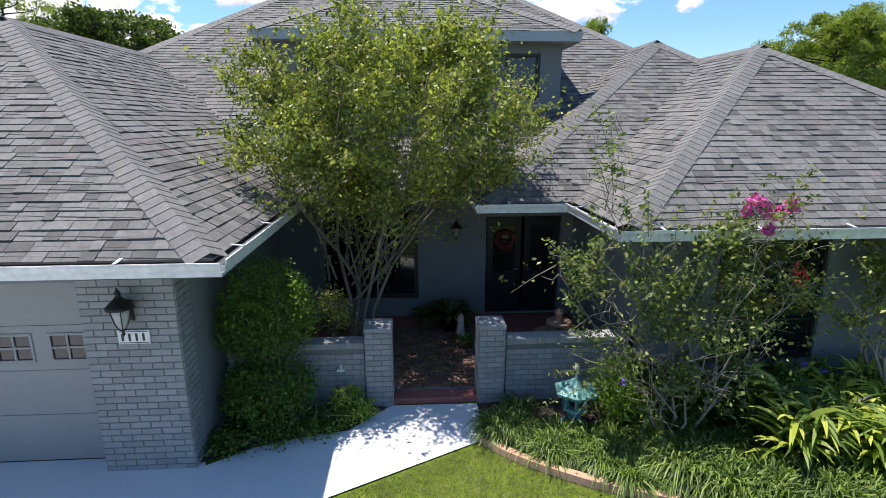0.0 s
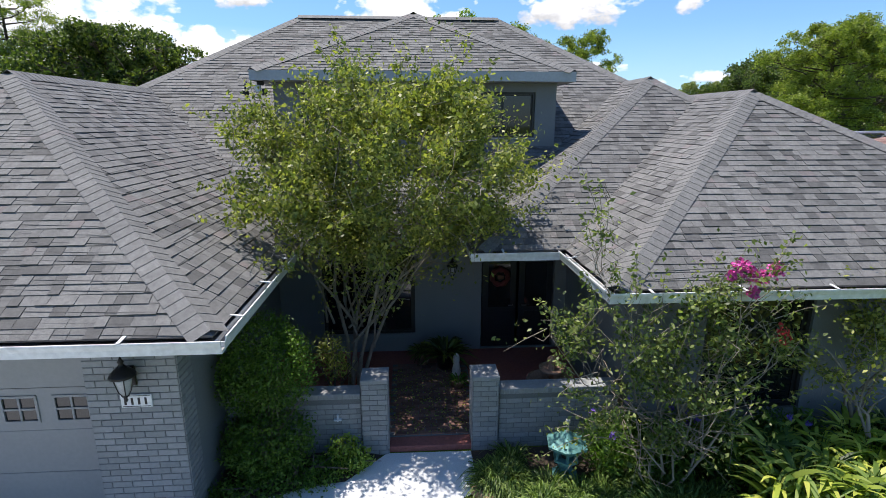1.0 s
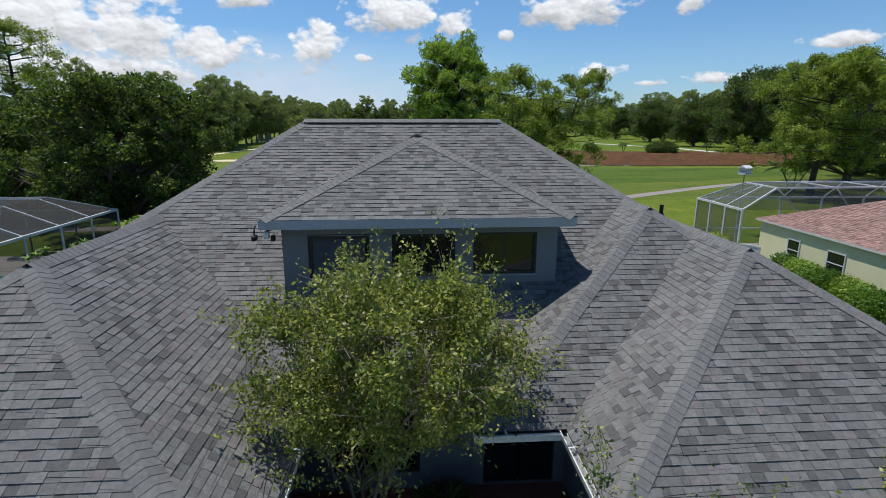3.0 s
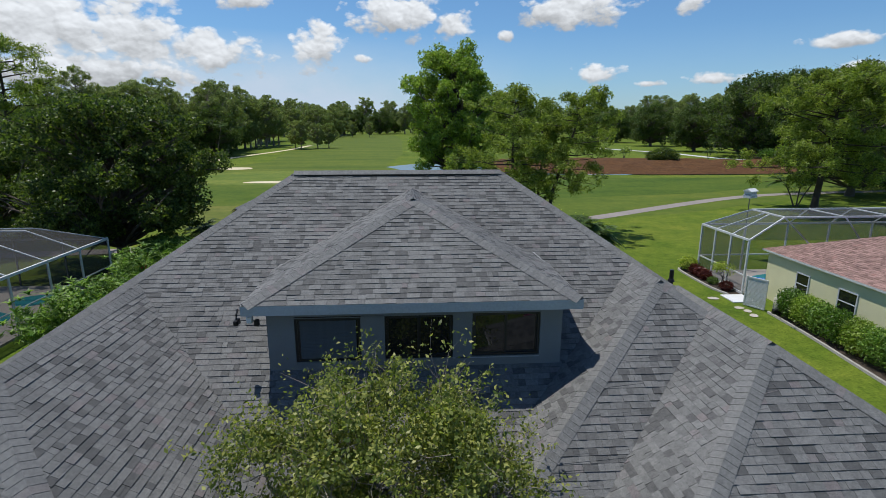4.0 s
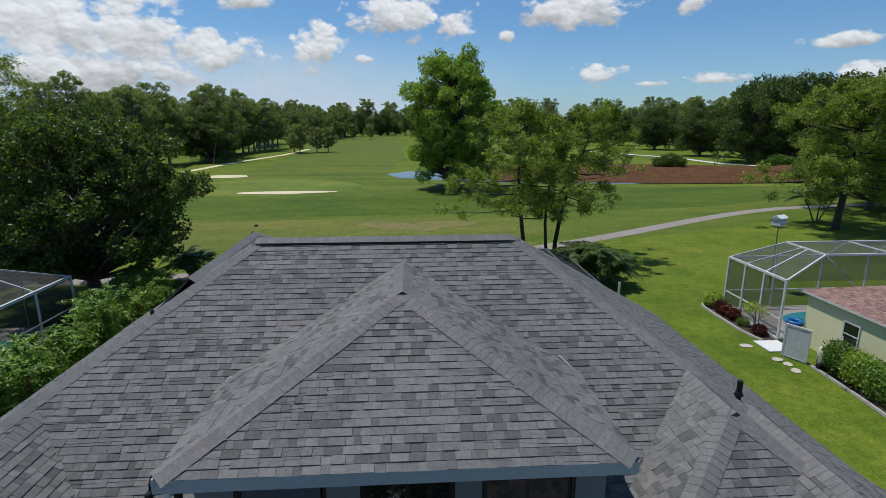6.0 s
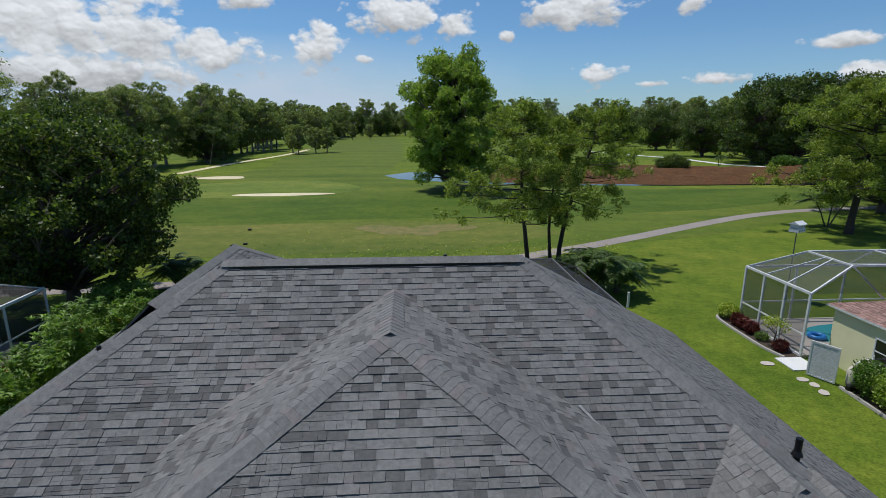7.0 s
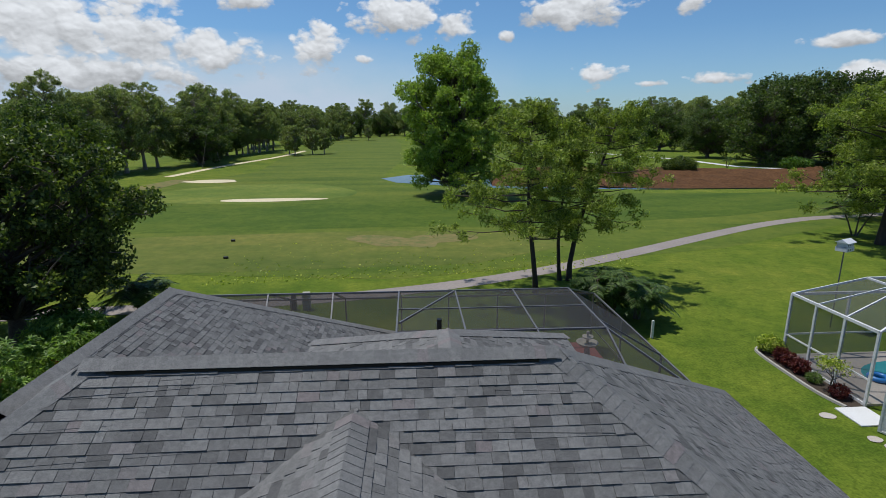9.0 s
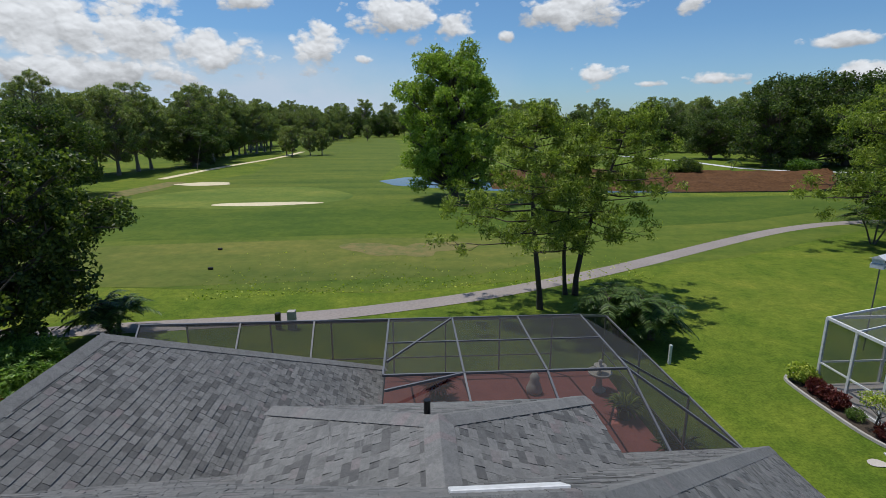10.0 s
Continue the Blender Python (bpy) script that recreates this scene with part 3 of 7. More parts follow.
def slope(name, el, er, tr, tl, mat, seed, singles=0, parent=None, course=COURSE, from_top=False):
    """One roof slope between its eave and its top edge: boards, and shingles laid in courses."""
    el, er, tr, tl = (Vector(p) for p in (el, er, tr, tl))
    u = (er - el).normalized()
    n = u.cross(tl - el).normalized()
    v = n.cross(u)
    frame_m = Matrix((u, v, n)).transposed().to_4x4()
    frame_m.translation = el
    loc = [((p - el).dot(u), (p - el).dot(v)) for p in (el, er, tr, tl)]
    bm = bmesh.new()
    up = [bm.verts.new(p) for p in (el, er, tr, tl)] if (tr - tl).length > 0.02 else [bm.verts.new(p) for p in (el, er, tr)]
    f = bm.faces.new(up)
    low = bmesh.ops.extrude_face_region(bm, geom=[f])
    for vert in [g for g in low["geom"] if isinstance(g, bmesh.types.BMVert)]:
        vert.co -= n * 0.03
    bmesh.ops.recalc_face_normals(bm, faces=bm.faces)
    roof = part("roof", bm, mat, parent or house)
    rng = random.Random(seed)
    top = loc[2][1]

    def left(h):
        return loc[3][0] * h / top

    def right(h):
        return loc[1][0] + (loc[2][0] - loc[1][0]) * h / top

    vv, ff, count = [], [], 0
    rows = int(top / course)
    for k in range(rows + 1):
        v0 = k * course - 0.012
        v1 = min((k + 1) * course + 0.03, top)
        h0 = max(v0, 0)
        a, b, a1, b1 = left(h0), right(h0), left(v1), right(v1)
        if b - a < 0.05:
            continue
        x = a - rng.uniform(0, 0.2)
        while x < b:
            wd = rng.choice(WIDTHS)
            x1 = x + wd
            ul, ur = max(x, a), min(x1, b)
            if ur - ul > 0.015:
                lt, rt = max(x, a1), min(x1, b1)
                if lt > rt:
                    lt = rt = (lt + rt) / 2 if a1 < (lt + rt) / 2 < b1 else (a1 + b1) / 2
                lift = rng.choice((0.015, 0.018, 0.022, 0.027))
                whole = ul == x and ur == x1 and lt == x and rt == x1
                if count < singles and whole:
                    key = (wd, lift, mat.name)
                    if key not in tab_meshes:
                        tab_meshes[key] = mesh_of("shingle", tab_verts(0, wd - 0.005, 0, wd - 0.005, 0, course + 0.042, lift), TAB_FACES, mat)
                    ob = new("shingle", tab_meshes[key])
                    ob.parent = roof
                    ob.matrix_basis = frame_m @ Matrix.Translation((x, v0, 0))
                    count += 1
                else:
                    s = len(vv)
                    vv += [frame_m @ Vector(p) for p in tab_verts(ul, ur - 0.005, lt, max(rt - 0.005, lt), v0, v1, lift)]
                    ff += [tuple(s + i for i in q) for q in TAB_FACES]
            x = x1
    if vv:
        tagged(part("shingles", mesh_of("shingles", vv, ff, mat), mat, roof), kind="stuff")
    return roof


def caps(roof, low, high, down_a, down_b, width=0.23, step=0.145, mat=None, lift=0.045):
    """Overlapping cap shingles along a hip or ridge, from its low to its high end; down_a and down_b point down the two slopes."""
    low, high = Vector(low), Vector(high)
    way = (high - low).normalized()
    sides = []
    for d in (down_a, down_b):
        d = Vector(d)
        d = (d - way * d.dot(way)).normalized()
        sides.append(d)
    up = -(sides[0] + sides[1])
    up = (up - way * up.dot(way)).normalized() if up.length > 1e-3 else Vector((0, 0, 1))
    ln = step * 1.35
    out = []
    for s, h in ((0.0, lift), (ln, lift - 0.009)):
        c = way * s
        out += [c + sides[0] * width + up * (h - 0.012), c + sides[0] * width * 0.3 + up * (h - 0.004), c + up * h * 1.0, c + sides[1] * width * 0.3 + up * (h - 0.004), c + sides[1] * width + up * (h - 0.012)]
    out += [p - up * 0.008 for p in out[:5]]
    faces = [(k, k + 1, k + 6, k + 5) for k in range(4)] + [(10 + k, 11 + k, k + 1, k) for k in range(4)]
    me = mesh_of("hip_cap", out, faces, mat or M_CAP)
    n = int((high - low).length / step)
    for k in range(n):
        ob = new("hip_cap", me)
        ob.parent = roof
        ob.matrix_basis = Matrix.Translation(low + way * (k * step))


EZ = 2.88


def hip_end(x0, x1, y0, apex_y, back_y, rz, seed, singles=(0, 0, 0), mat=M_SHINGLE, ez=EZ):
    """A wing with its ridge along y: front hip slope, both sides, and hip caps."""
    cx = (x0 + x1) / 2
    apex = (cx, apex_y, rz)
    front = slope("front", (x0, y0, ez), (x1, y0, ez), apex, apex, mat, seed, singles[0])
    lefts = slope("left", (x0, back_y, ez), (x0, y0, ez), apex, (cx, back_y, rz), mat, seed + 1, singles[1])
    rights = slope("right", (x1, y0, ez), (x1, back_y, ez), (cx, back_y, rz), apex, mat, seed + 2, singles[2])
    df = Vector((0, y0 - apex_y, ez - rz))
    dl, dr = Vector((x0 - cx, 0, ez - rz)), Vector((x1 - cx, 0, ez - rz))
    caps(front, (x0 + 0.03, y0 + 0.03, ez + 0.02), apex, df, dl)
    caps(front, (x1 - 0.03, y0 + 0.03, ez + 0.02), apex, df, dr)
    caps(lefts, (cx, apex_y - 0.1, rz), (cx, back_y, rz), dl, dr)
    return front


# main hipped roof
RY, RZ, RL, RR = 17.65, 8.17, -3.25, 2.98
PITCH = 0.67
RUN = (RZ - EZ) / PITCH
FY, BY = RY - RUN, RY + RUN
WX, EX = RL - RUN, RR + RUN
main = slope("front", (WX, FY, EZ), (EX, FY, EZ), (RR, RY, RZ), (RL, RY, RZ), M_SHINGLE, 11, 0)
west_slope = slope("west", (WX, BY, EZ), (WX, FY, EZ), (RL, RY, RZ), (RL, RY, RZ), M_SHINGLE, 12)
east_slope = slope("east", (EX, FY, EZ), (EX, BY, EZ), (RR, RY, RZ), (RR, RY, RZ), M_SHINGLE, 13)
back_slope = slope("back", (EX, BY, EZ), (WX, BY, EZ), (RL, RY, RZ), (RR, RY, RZ), M_SHINGLE, 14)
DF, DB, DW, DE = Vector((0, -1, -0.69)), Vector((0, 1, -0.69)), Vector((-1, 0, -0.69)), Vector((1, 0, -0.69))
caps(main, (WX, FY, EZ), (RL, RY, RZ), DF, DW)
caps(main, (EX, FY, EZ), (RR, RY, RZ), DF, DE)
caps(back_slope, (WX, BY, EZ), (RL, RY, RZ), DB, DW)
caps(back_slope, (EX, BY, EZ), (RR, RY, RZ), DB, DE)
part("ridge_vent", boxes((RL + 0.3, RR - 0.3, RY - 0.17, RY + 0.17, RZ - 0.2, RZ - 0.055)), M_BLACK, house, "black plastic ridge vent under the caps")
caps(main, (RL - 0.05, RY, RZ + 0.03), (RR, RY, RZ + 0.03), (0, -1, -0.55), (0, 1, -0.55), 0.2, 0.145)

# garage wing, entrance wing, east wing
hip_end(-10.86, -1.95, 5.05, 9.36, 14.6, 5.78, 21)
hip_end(1.2, 10.76, 8.42, 12.95, 15.6, 6.04, 31)
hip_end(2.73, 11.13, 6.23, 10.38, 13.9, 5.6, 41)

# dormer roof
DX0, DX1, DY, DZ = -3.25, 3.75, 11.68, 6.06
dapex = (0.25, 14.72, 7.76)
dormer_front = slope("dormer front", (DX0, DY, DZ), (DX1, DY, DZ), dapex, dapex, M_SHINGLE, 51, 300)
slope("dormer left", (DX0, 17.0, DZ), (DX0, DY, DZ), dapex, (0.25, 17.0, 7.76), M_SHINGLE, 52)
slope("dormer right", (DX1, DY, DZ), (DX1, 17.0, DZ), (0.25, 17.0, 7.76), dapex, M_SHINGLE, 53)
dfw, dlw, drw = Vector((0, -3.04, -1.7)), Vector((-3.5, 0, -1.7)), Vector((3.5, 0, -1.7))
caps(dormer_front, (DX0 + 0.03, DY + 0.03, DZ + 0.02), dapex, dfw, dlw)
caps(dormer_front, (DX1 - 0.03, DY + 0.03, DZ + 0.02), dapex, dfw, drw)
caps(dormer_front, (0.25, 14.62, 7.76), (0.25, 16.9, 7.76), dlw, drw)

# pale flashing where the dormer's eaves run into the main slope
for x0, x1, y0, y1 in ((3.42, 3.8, 14.82, 14.36), (-3.1, -3.3, 14.6, 14.36)):
    bm = bmesh.new()
    bar(bm, (x0, y0, EZ + PITCH * (y0 - FY) + 0.025), (x1, y1, EZ + PITCH * (y1 - FY) + 0.025), 0.06, 0.012)
    part("flashing", bm, M_FLASHING, house, "weathered pale metal flashing")

# back wings: a long wing with its ridge along y, and a short high wing on the axis
BX, BZ = -5.53, 6.9
slope("east", (0.3, 19.0, 3.08), (0.3, 30.6, 3.08), (BX, 24.84, BZ), (BX, 19.0, BZ), M_SHINGLE, 61)
slope("west", (-9.7, 30.6, 3.08), (-9.7, 19.0, 3.08), (BX, 19.0, BZ), (BX, 24.84, BZ), M_SHINGLE, 62)
back_wing = slope("north", (0.3, 30.6, 3.08), (-9.7, 30.6, 3.08), (BX, 24.84, BZ), (BX, 24.84, BZ), M_SHINGLE, 63)
caps(back_wing, (0.28, 30.56, 3.1), (BX, 24.84, BZ), (1, 0, -0.65), (0, 1, -0.65))
caps(back_wing, (-10.28, 30.56, 3.1), (BX, 24.84, BZ), (-1, 0, -0.65), (0, 1, -0.65))
caps(back_wing, (BX, 24.9, BZ), (BX, 18.8, BZ), (1, 0, -0.65), (-1, 0, -0.65), 0.24)
TX, TY, TZ = 1.65, 20.24, 7.41
slope("axis east", (4.68, 18.0, 6.15), (4.68, 22.8, 6.15), (TX, TY, TZ), (TX, 18.0, TZ), M_SHINGLE, 64)
slope("axis west", (-1.38, 22.8, 6.15), (-1.38, 18.0, 6.15), (TX, 18.0, TZ), (TX, TY, TZ), M_SHINGLE, 65)
axis = slope("axis north", (4.68, 22.8, 6.15), (-1.38, 22.8, 6.15), (TX, TY, TZ), (TX, TY, TZ), M_SHINGLE, 66)
caps(axis, (4.66, 22.78, 6.17), (TX, TY, TZ), (1, 0, -0.42), (0, 1, -0.49))
caps(axis, (-1.36, 22.78, 6.17), (TX, TY, TZ), (-1, 0, -0.42), (0, 1, -0.49))
caps(axis, (TX, TY + 0.05, TZ), (TX, 18.4, TZ), (1, 0, -0.42), (-1, 0, -0.42))
part("wall", boxes((-1.0, 4.3, 19.0, 22.4, 3.5, 6.12)), M_STUCCO, house)
for x0, x1 in ((1.65, 2.85), (-2.6, -1.35)):
    v = part("roof_vent", boxes((x0, x1, -0.2, 0.2, 0.0, 0.05), bevel=0.01), M_WHITE, house, "white low metal roof vent behind the ridge")
    v.matrix_basis = pose(0, 18.25, RZ - PITCH * 0.6 + 0.02, -33.8, 0, 0)


# ---- gutters and soffits ----
def gutter(p0, p1, out, ez=EZ, w=0.14, h=0.15):
    """An open white gutter along an eave, with hangers."""
    p0, p1, out = Vector((*p0, 0)), Vector((*p1, 0)), Vector((*out, 0))
    way = (p1 - p0).normalized()
    a, b = p0 - way * 0.0, p1 + way * 0.0
    prof = [(0.0, ez - 0.06), (0.0, ez - h), (w * 0.8, ez - h), (w * 0.86, ez - h * 0.55), (w, ez - 0.03), (w, ez - 0.005), (w - 0.018, ez - 0.005), (w - 0.018, ez - 0.03), (w * 0.8, ez - h + 0.03), (0.012, ez - h + 0.03), (0.012, ez - 0.06)]
    bm = bmesh.new()
    ra = [bm.verts.new(a + out * d + Vector((0, 0, z))) for d, z in prof]
    rb = [bm.verts.new(b + out * d + Vector((0, 0, z))) for d, z in prof]
    n = len(prof)
    for k in range(n):
        bm.faces.new((ra[k], ra[(k + 1) % n], rb[(k + 1) % n], rb[k]))
    bm.faces.new(ra[::-1])
    bm.faces.new(rb)
    bmesh.ops.recalc_face_normals(bm, faces=bm.faces)
    g = part("gutter", bm, M_WHITE, house, "white painted metal gutter")
    bm = bmesh.new()
    q0, q1 = a + out * 0.014, b + out * 0.014
    bm.faces.new([bm.verts.new(p + Vector((0, 0, ez - h + 0.034))) for p in (q0, q1, q1 + out * (w * 0.8 - 0.02), q0 + out * (w * 0.8 - 0.02))])
    part("gutter_bed", bm, M_GUTTER_IN, g, "dirty gutter bed with leaf litter")
    ln = (b - a).length
    for k in range(int(ln / 1.25)):
        c = a + way * (0.55 + 1.25 * k)
        bm = bmesh.new()
        bar(bm, c - out * 0.06 + Vector((0, 0, ez + 0.028)), c + out * (w + 0.005) + Vector((0, 0, ez + 0.004)), 0.035, 0.008)
        part("hanger", bm, M_WHITE, g)
    return g


gutter((-10.86, 5.05), (-1.95 + 0.12, 5.05), (0, -1))
gutter((-1.95, 5.05), (-1.95, 9.8), (1, 0))
gutter((-1.83, 9.86), (1.08, 9.86), (0, -1))
gutter((1.2, 9.8), (1.2, 8.42), (-1, 0))
gutter((1.08, 8.42), (2.6, 8.42), (0, -1))
gutter((2.73, 8.42), (2.73, 6.23), (-1, 0))
gutter((2.61, 6.23), (11.13, 6.23), (0, -1))
FZ = EZ - 0.16
for r in ((-10.7, -1.97, 5.08, 6.3, FZ - 0.012, FZ), (-3.0, -1.97, 6.3, 9.9, FZ - 0.012, FZ), (-3.0, 1.2, 9.9, 10.9, FZ - 0.012, FZ), (1.22, 3.6, 8.45, 10.9, FZ - 0.012, FZ), (2.75, 10.9, 6.25, 7.2, FZ - 0.012, FZ), (2.75, 3.6, 7.2, 8.45, FZ - 0.012, FZ)):
    part("soffit", boxes(r), M_SOFFIT, house)
for r in ((-10.66, -10.62, 5.1, 14.0, FZ, EZ - 0.05), (10.86, 10.9, 6.3, 25.0, FZ, EZ - 0.05), (WX, EX, BY, BY + 0.03, FZ, EZ), (0.3, 0.33, 25.2, 30.6, FZ + 0.1, EZ + 0.1), (-9.7, 0.3, 30.6, 30.63, FZ + 0.1, EZ + 0.1), (-9.74, -9.7, 19, 30.6, FZ + 0.1, EZ + 0.1)):
    part("fascia", boxes(r), M_STUCCO, house)
# dormer fascia and soffit
M_FASCIA = plain("painted fascia board", (0.4, 0.42, 0.45), 0.6, 0, 0.2, 20, 1.5)
part("fascia", boxes((DX0, DX1, DY - 0.02, DY + 0.02, DZ - 0.2, DZ + 0.005)), M_FASCIA, house, "blue-grey dormer fascia board")
part("fascia", boxes((DX0 - 0.02, DX0 + 0.02, DY + 0.02, 14.6, DZ - 0.2, DZ + 0.005)), M_FASCIA, house)
part("fascia", boxes((DX1 - 0.02, DX1 + 0.02, DY + 0.02, 14.6, DZ - 0.2, DZ + 0.005)), M_FASCIA, house)
part("soffit", boxes((DX0 + 0.03, DX1 - 0.03, DY + 0.03, 14.6, DZ - 0.2, DZ - 0.185)), M_SOFFIT, house)


# ---- walls and openings ----
def wall_x(x0, x1, y, t, z0, z1, holes, mat, label=""):
    """A wall along x from y to y + t, with holes (x0, x1, z0, z1)."""
    xs = sorted({x0, x1, *[h[0] for h in holes], *[h[1] for h in holes]})
    zs = sorted({z0, z1, *[h[2] for h in holes], *[h[3] for h in holes]})
    bm = bmesh.new()
    for a, b in zip(xs, xs[1:]):
        for c, d in zip(zs, zs[1:]):
            if not any(h[0] <= a and b <= h[1] and h[2] <= c and d <= h[3] for h in holes):
                box(bm, a, b, y, y + t, c, d)
    bmesh.ops.remove_doubles(bm, verts=bm.verts, dist=1e-4)
    inner = [f for f in bm.faces if sum(1 for e in f.edges if len(e.link_faces) > 2) == 4]
    bmesh.ops.delete(bm, geom=inner, context="FACES_ONLY")
    return part("wall", bm, mat, house, label)


def window_x(x0, x1, z0, z1, y, parent, sashes=2, bars=0, sill=True, blind=False, frame=M_FRAME):
    """A framed window in a wall along x, facing -y."""
    f = 0.05
    win = part("window", boxes((x0, x0 + f, y, y + 0.09, z0, z1), (x1 - f, x1, y, y + 0.09, z0, z1), (x0 + f, x1 - f, y, y + 0.09, z0, z0 + f), (x0 + f, x1 - f, y, y + 0.09, z1 - f, z1)), frame, parent, "dark bronze window frame")
    w = (x1 - x0 - 2 * f) / sashes
    for k in range(sashes):
        a = x0 + f + k * w
        d = 0.02 + 0.03 * (k % 2)
        part("pane", boxes((a + 0.004, a + w - 0.004, y + d + 0.01, y + d + 0.016, z0 + f + 0.004, z1 - f - 0.004)), M_GLASS, win)
        part("sash", boxes((a, a + 0.035, y + d, y + d + 0.026, z0 + f, z1 - f), (a + w - 0.035, a + w, y + d, y + d + 0.026, z0 + f, z1 - f), (a + 0.035, a + w - 0.035, y + d, y + d + 0.026, z0 + f, z0 + f + 0.03), (a + 0.035, a + w - 0.035, y + d, y + d + 0.026, z1 - f - 0.03, z1 - f)), frame, win)
    for k in range(bars):
        zz = z0 + (z1 - z0) * (k + 1) / (bars + 1)
        part("glazing_bar", boxes((x0 + f, x1 - f, y + 0.008, y + 0.02, zz - 0.012, zz + 0.012)), frame, win)
    if blind:
        n = 26
        me = bpy.data.meshes.new("slat")
        bm = bmesh.new()
        ww = (x1 - x0) - 2 * f - 0.1
        vs = [bm.verts.new(p) for p in ((0, 0, 0), (ww, 0, 0), (ww, 0.02, 0.028), (0, 0.02, 0.028), (0, 0.003, -0.003), (ww, 0.003, -0.003))]
        bm.faces.new((vs[0], vs[1], vs[2], vs[3]))
        bm.faces.new((vs[4], vs[5], vs[1], vs[0]))
        bm.to_mesh(me)
        bm.free()
        me.materials.append(M_SLAT)
        for k in range(n):
            ob = new("slat", me)
            ob.parent = win
            ob.matrix_basis = Matrix.Translation((x0 + f + 0.05, y - 0.004, z0 + 0.07 + k * (z1 - z0 - 0.14) / n))
    if sill:
        part("sill", boxes((x0 - 0.06, x1 + 0.06, y - 0.03, y - 0.002, z0 - 0.06, z0), bevel=0.006), M_FASCIA, win)
    return win


M_SLAT = plain("grey louvre slat", (0.1, 0.105, 0.11), 0.6, 0, 0.2, 20, 2)
DW = [(-2.31, -0.92, 4.62, 5.62), (-0.41, 1.06, 4.64, 5.64), (1.48, 2.97, 4.66, 5.66)]
dormer_wall = wall_x(-2.88, 3.45, 12.08, 0.16, 4.2, 5.86, DW, M_STUCCO, "smooth grey stucco dormer wall")
part("wall", boxes((-2.88, -2.72, 12.24, 15.4, 4.2, 5.86)), M_STUCCO, house)
part("wall", boxes((3.29, 3.45, 12.24, 15.4, 4.2, 5.86)), M_STUCCO, house)
# near-black sheet: the unlit dormer room is put into its colour
part("wall", boxes((-2.72, 3.29, 13.2, 13.3, 4.6, 5.86)), M_DOOR_ROOMDARK, house, "near-black wall painted as room shade behind the dormer windows")
for k, (a, b, c, d) in enumerate(DW):
    window_x(a, b, c, d, 12.12, house, 2, 0, True, k == 0)
# floodlight and camera under the dormer eave
fl = thing("floodlight", (-3.12, 11.95, 5.72), "small white and black security floodlight under the eave", "floodlight")
part("base", boxes((-0.06, 0.06, -0.02, 0.14, 0.06, 0.14), bevel=0.01), M_BLACK, fl)
part("head", boxes((-0.1, 0.02, -0.1, 0.02, -0.1, 0.06), bevel=0.02), M_WHITE, fl)
part("head", boxes((0.05, 0.15, -0.1, 0.0, -0.16, -0.02), bevel=0.02), M_BLACK, fl)
sc = thing("security_camera", (-3.45, 12.0, 5.66), "small black security camera under the eave", "camera")
bm = bmesh.new()
tube(bm, [(0, 0.1, 0.2), (0, 0.0, 0.12), (0, -0.02, 0.02)], 0.02, 8)
part("bracket", bm, M_BLACK, sc)
part("housing", boxes((-0.05, 0.05, -0.12, 0.08, -0.1, 0.02), bevel=0.02), M_BLACK, sc)

PZ = 0.12
part("porch_floor", boxes((-2.69, 3.4, 7.36, 10.7, 0.0, PZ - 0.03)), M_DECK, house, "red paved courtyard floor")
wall_x(-2.69, 3.45, 10.6, 0.16, 0.0, FZ - 0.01, [(-1.8, 0.16, 0.5, 2.42), (1.6, 3.2, PZ, 2.25)], M_STUCCO)
window_x(-1.8, 0.16, 0.5, 2.42, 10.64, house, 3, 1)
part("wall", boxes((-2.85, -2.69, 6.16, 10.7, 0.0, FZ - 0.01)), M_STUCCO, house)
wall_x(3.45, 10.45, 6.85, 0.16, 0.0, FZ - 0.01, [(4.4, 6.05, 0.7, 2.55)], M_STUCCO)
part("wall", boxes((3.45, 3.61, 7.01, 10.7, 0.0, FZ - 0.01)), M_STUCCO, house)
window_x(4.4, 6.05, 0.7, 2.55, 6.9, house, 2, 2)
# back walls coloured near-black to stand for the shade indoors
part("room_shade_wall", boxes((-2.6, 10.3, 12.6, 12.7, 0.0, 2.7), (3.7, 10.3, 10.4, 10.5, 0.0, 2.7)), M_DOOR_ROOMDARK, house, "near-black walls painted as room shade behind the windows")
for r in ((10.45, 10.61, 6.85, 24.6, 0, FZ), (-10.36, -10.2, 5.9, 19.0, 0, FZ), (-9.46, -9.3, 19.0, 30.2, 0, FZ), (-9.3, -0.3, 30.04, 30.2, 0, FZ), (-0.3, -0.14, 24.6, 30.2, 0, FZ), (-0.14, 10.45, 24.44, 24.6, 0, FZ)):
    part("wall", boxes(r), M_STUCCO, house)
# entrance doors
for k in range(2):
    x = 1.6 + 0.8 * k
    d = part("door", boxes((x + 0.03, x + 0.77, 10.66, 10.71, PZ, 2.22), bevel=0.004), M_DOOR_ROOMDARK, house, "dark painted entrance door with glass lights")
    for z0, z1 in ((0.35, 0.95), (1.05, 2.05)):
        part("panel", boxes((x + 0.16, x + 0.64, 10.645, 10.658, z0, z1), bevel=0.004), M_GLASS if z0 > 1 else M_DOOR_ROOMDARK, d)
    bm = bmesh.new()
    tube(bm, [(x + (0.7 if k == 0 else 0.1), 10.65, 1.1), (x + (0.7 if k == 0 else 0.1), 10.59, 1.1), (x + (0.6 if k == 0 else 0.2), 10.59, 1.1)], 0.012, 8)
    part("handle", bm, M_ALU, d)
bm = bmesh.new()
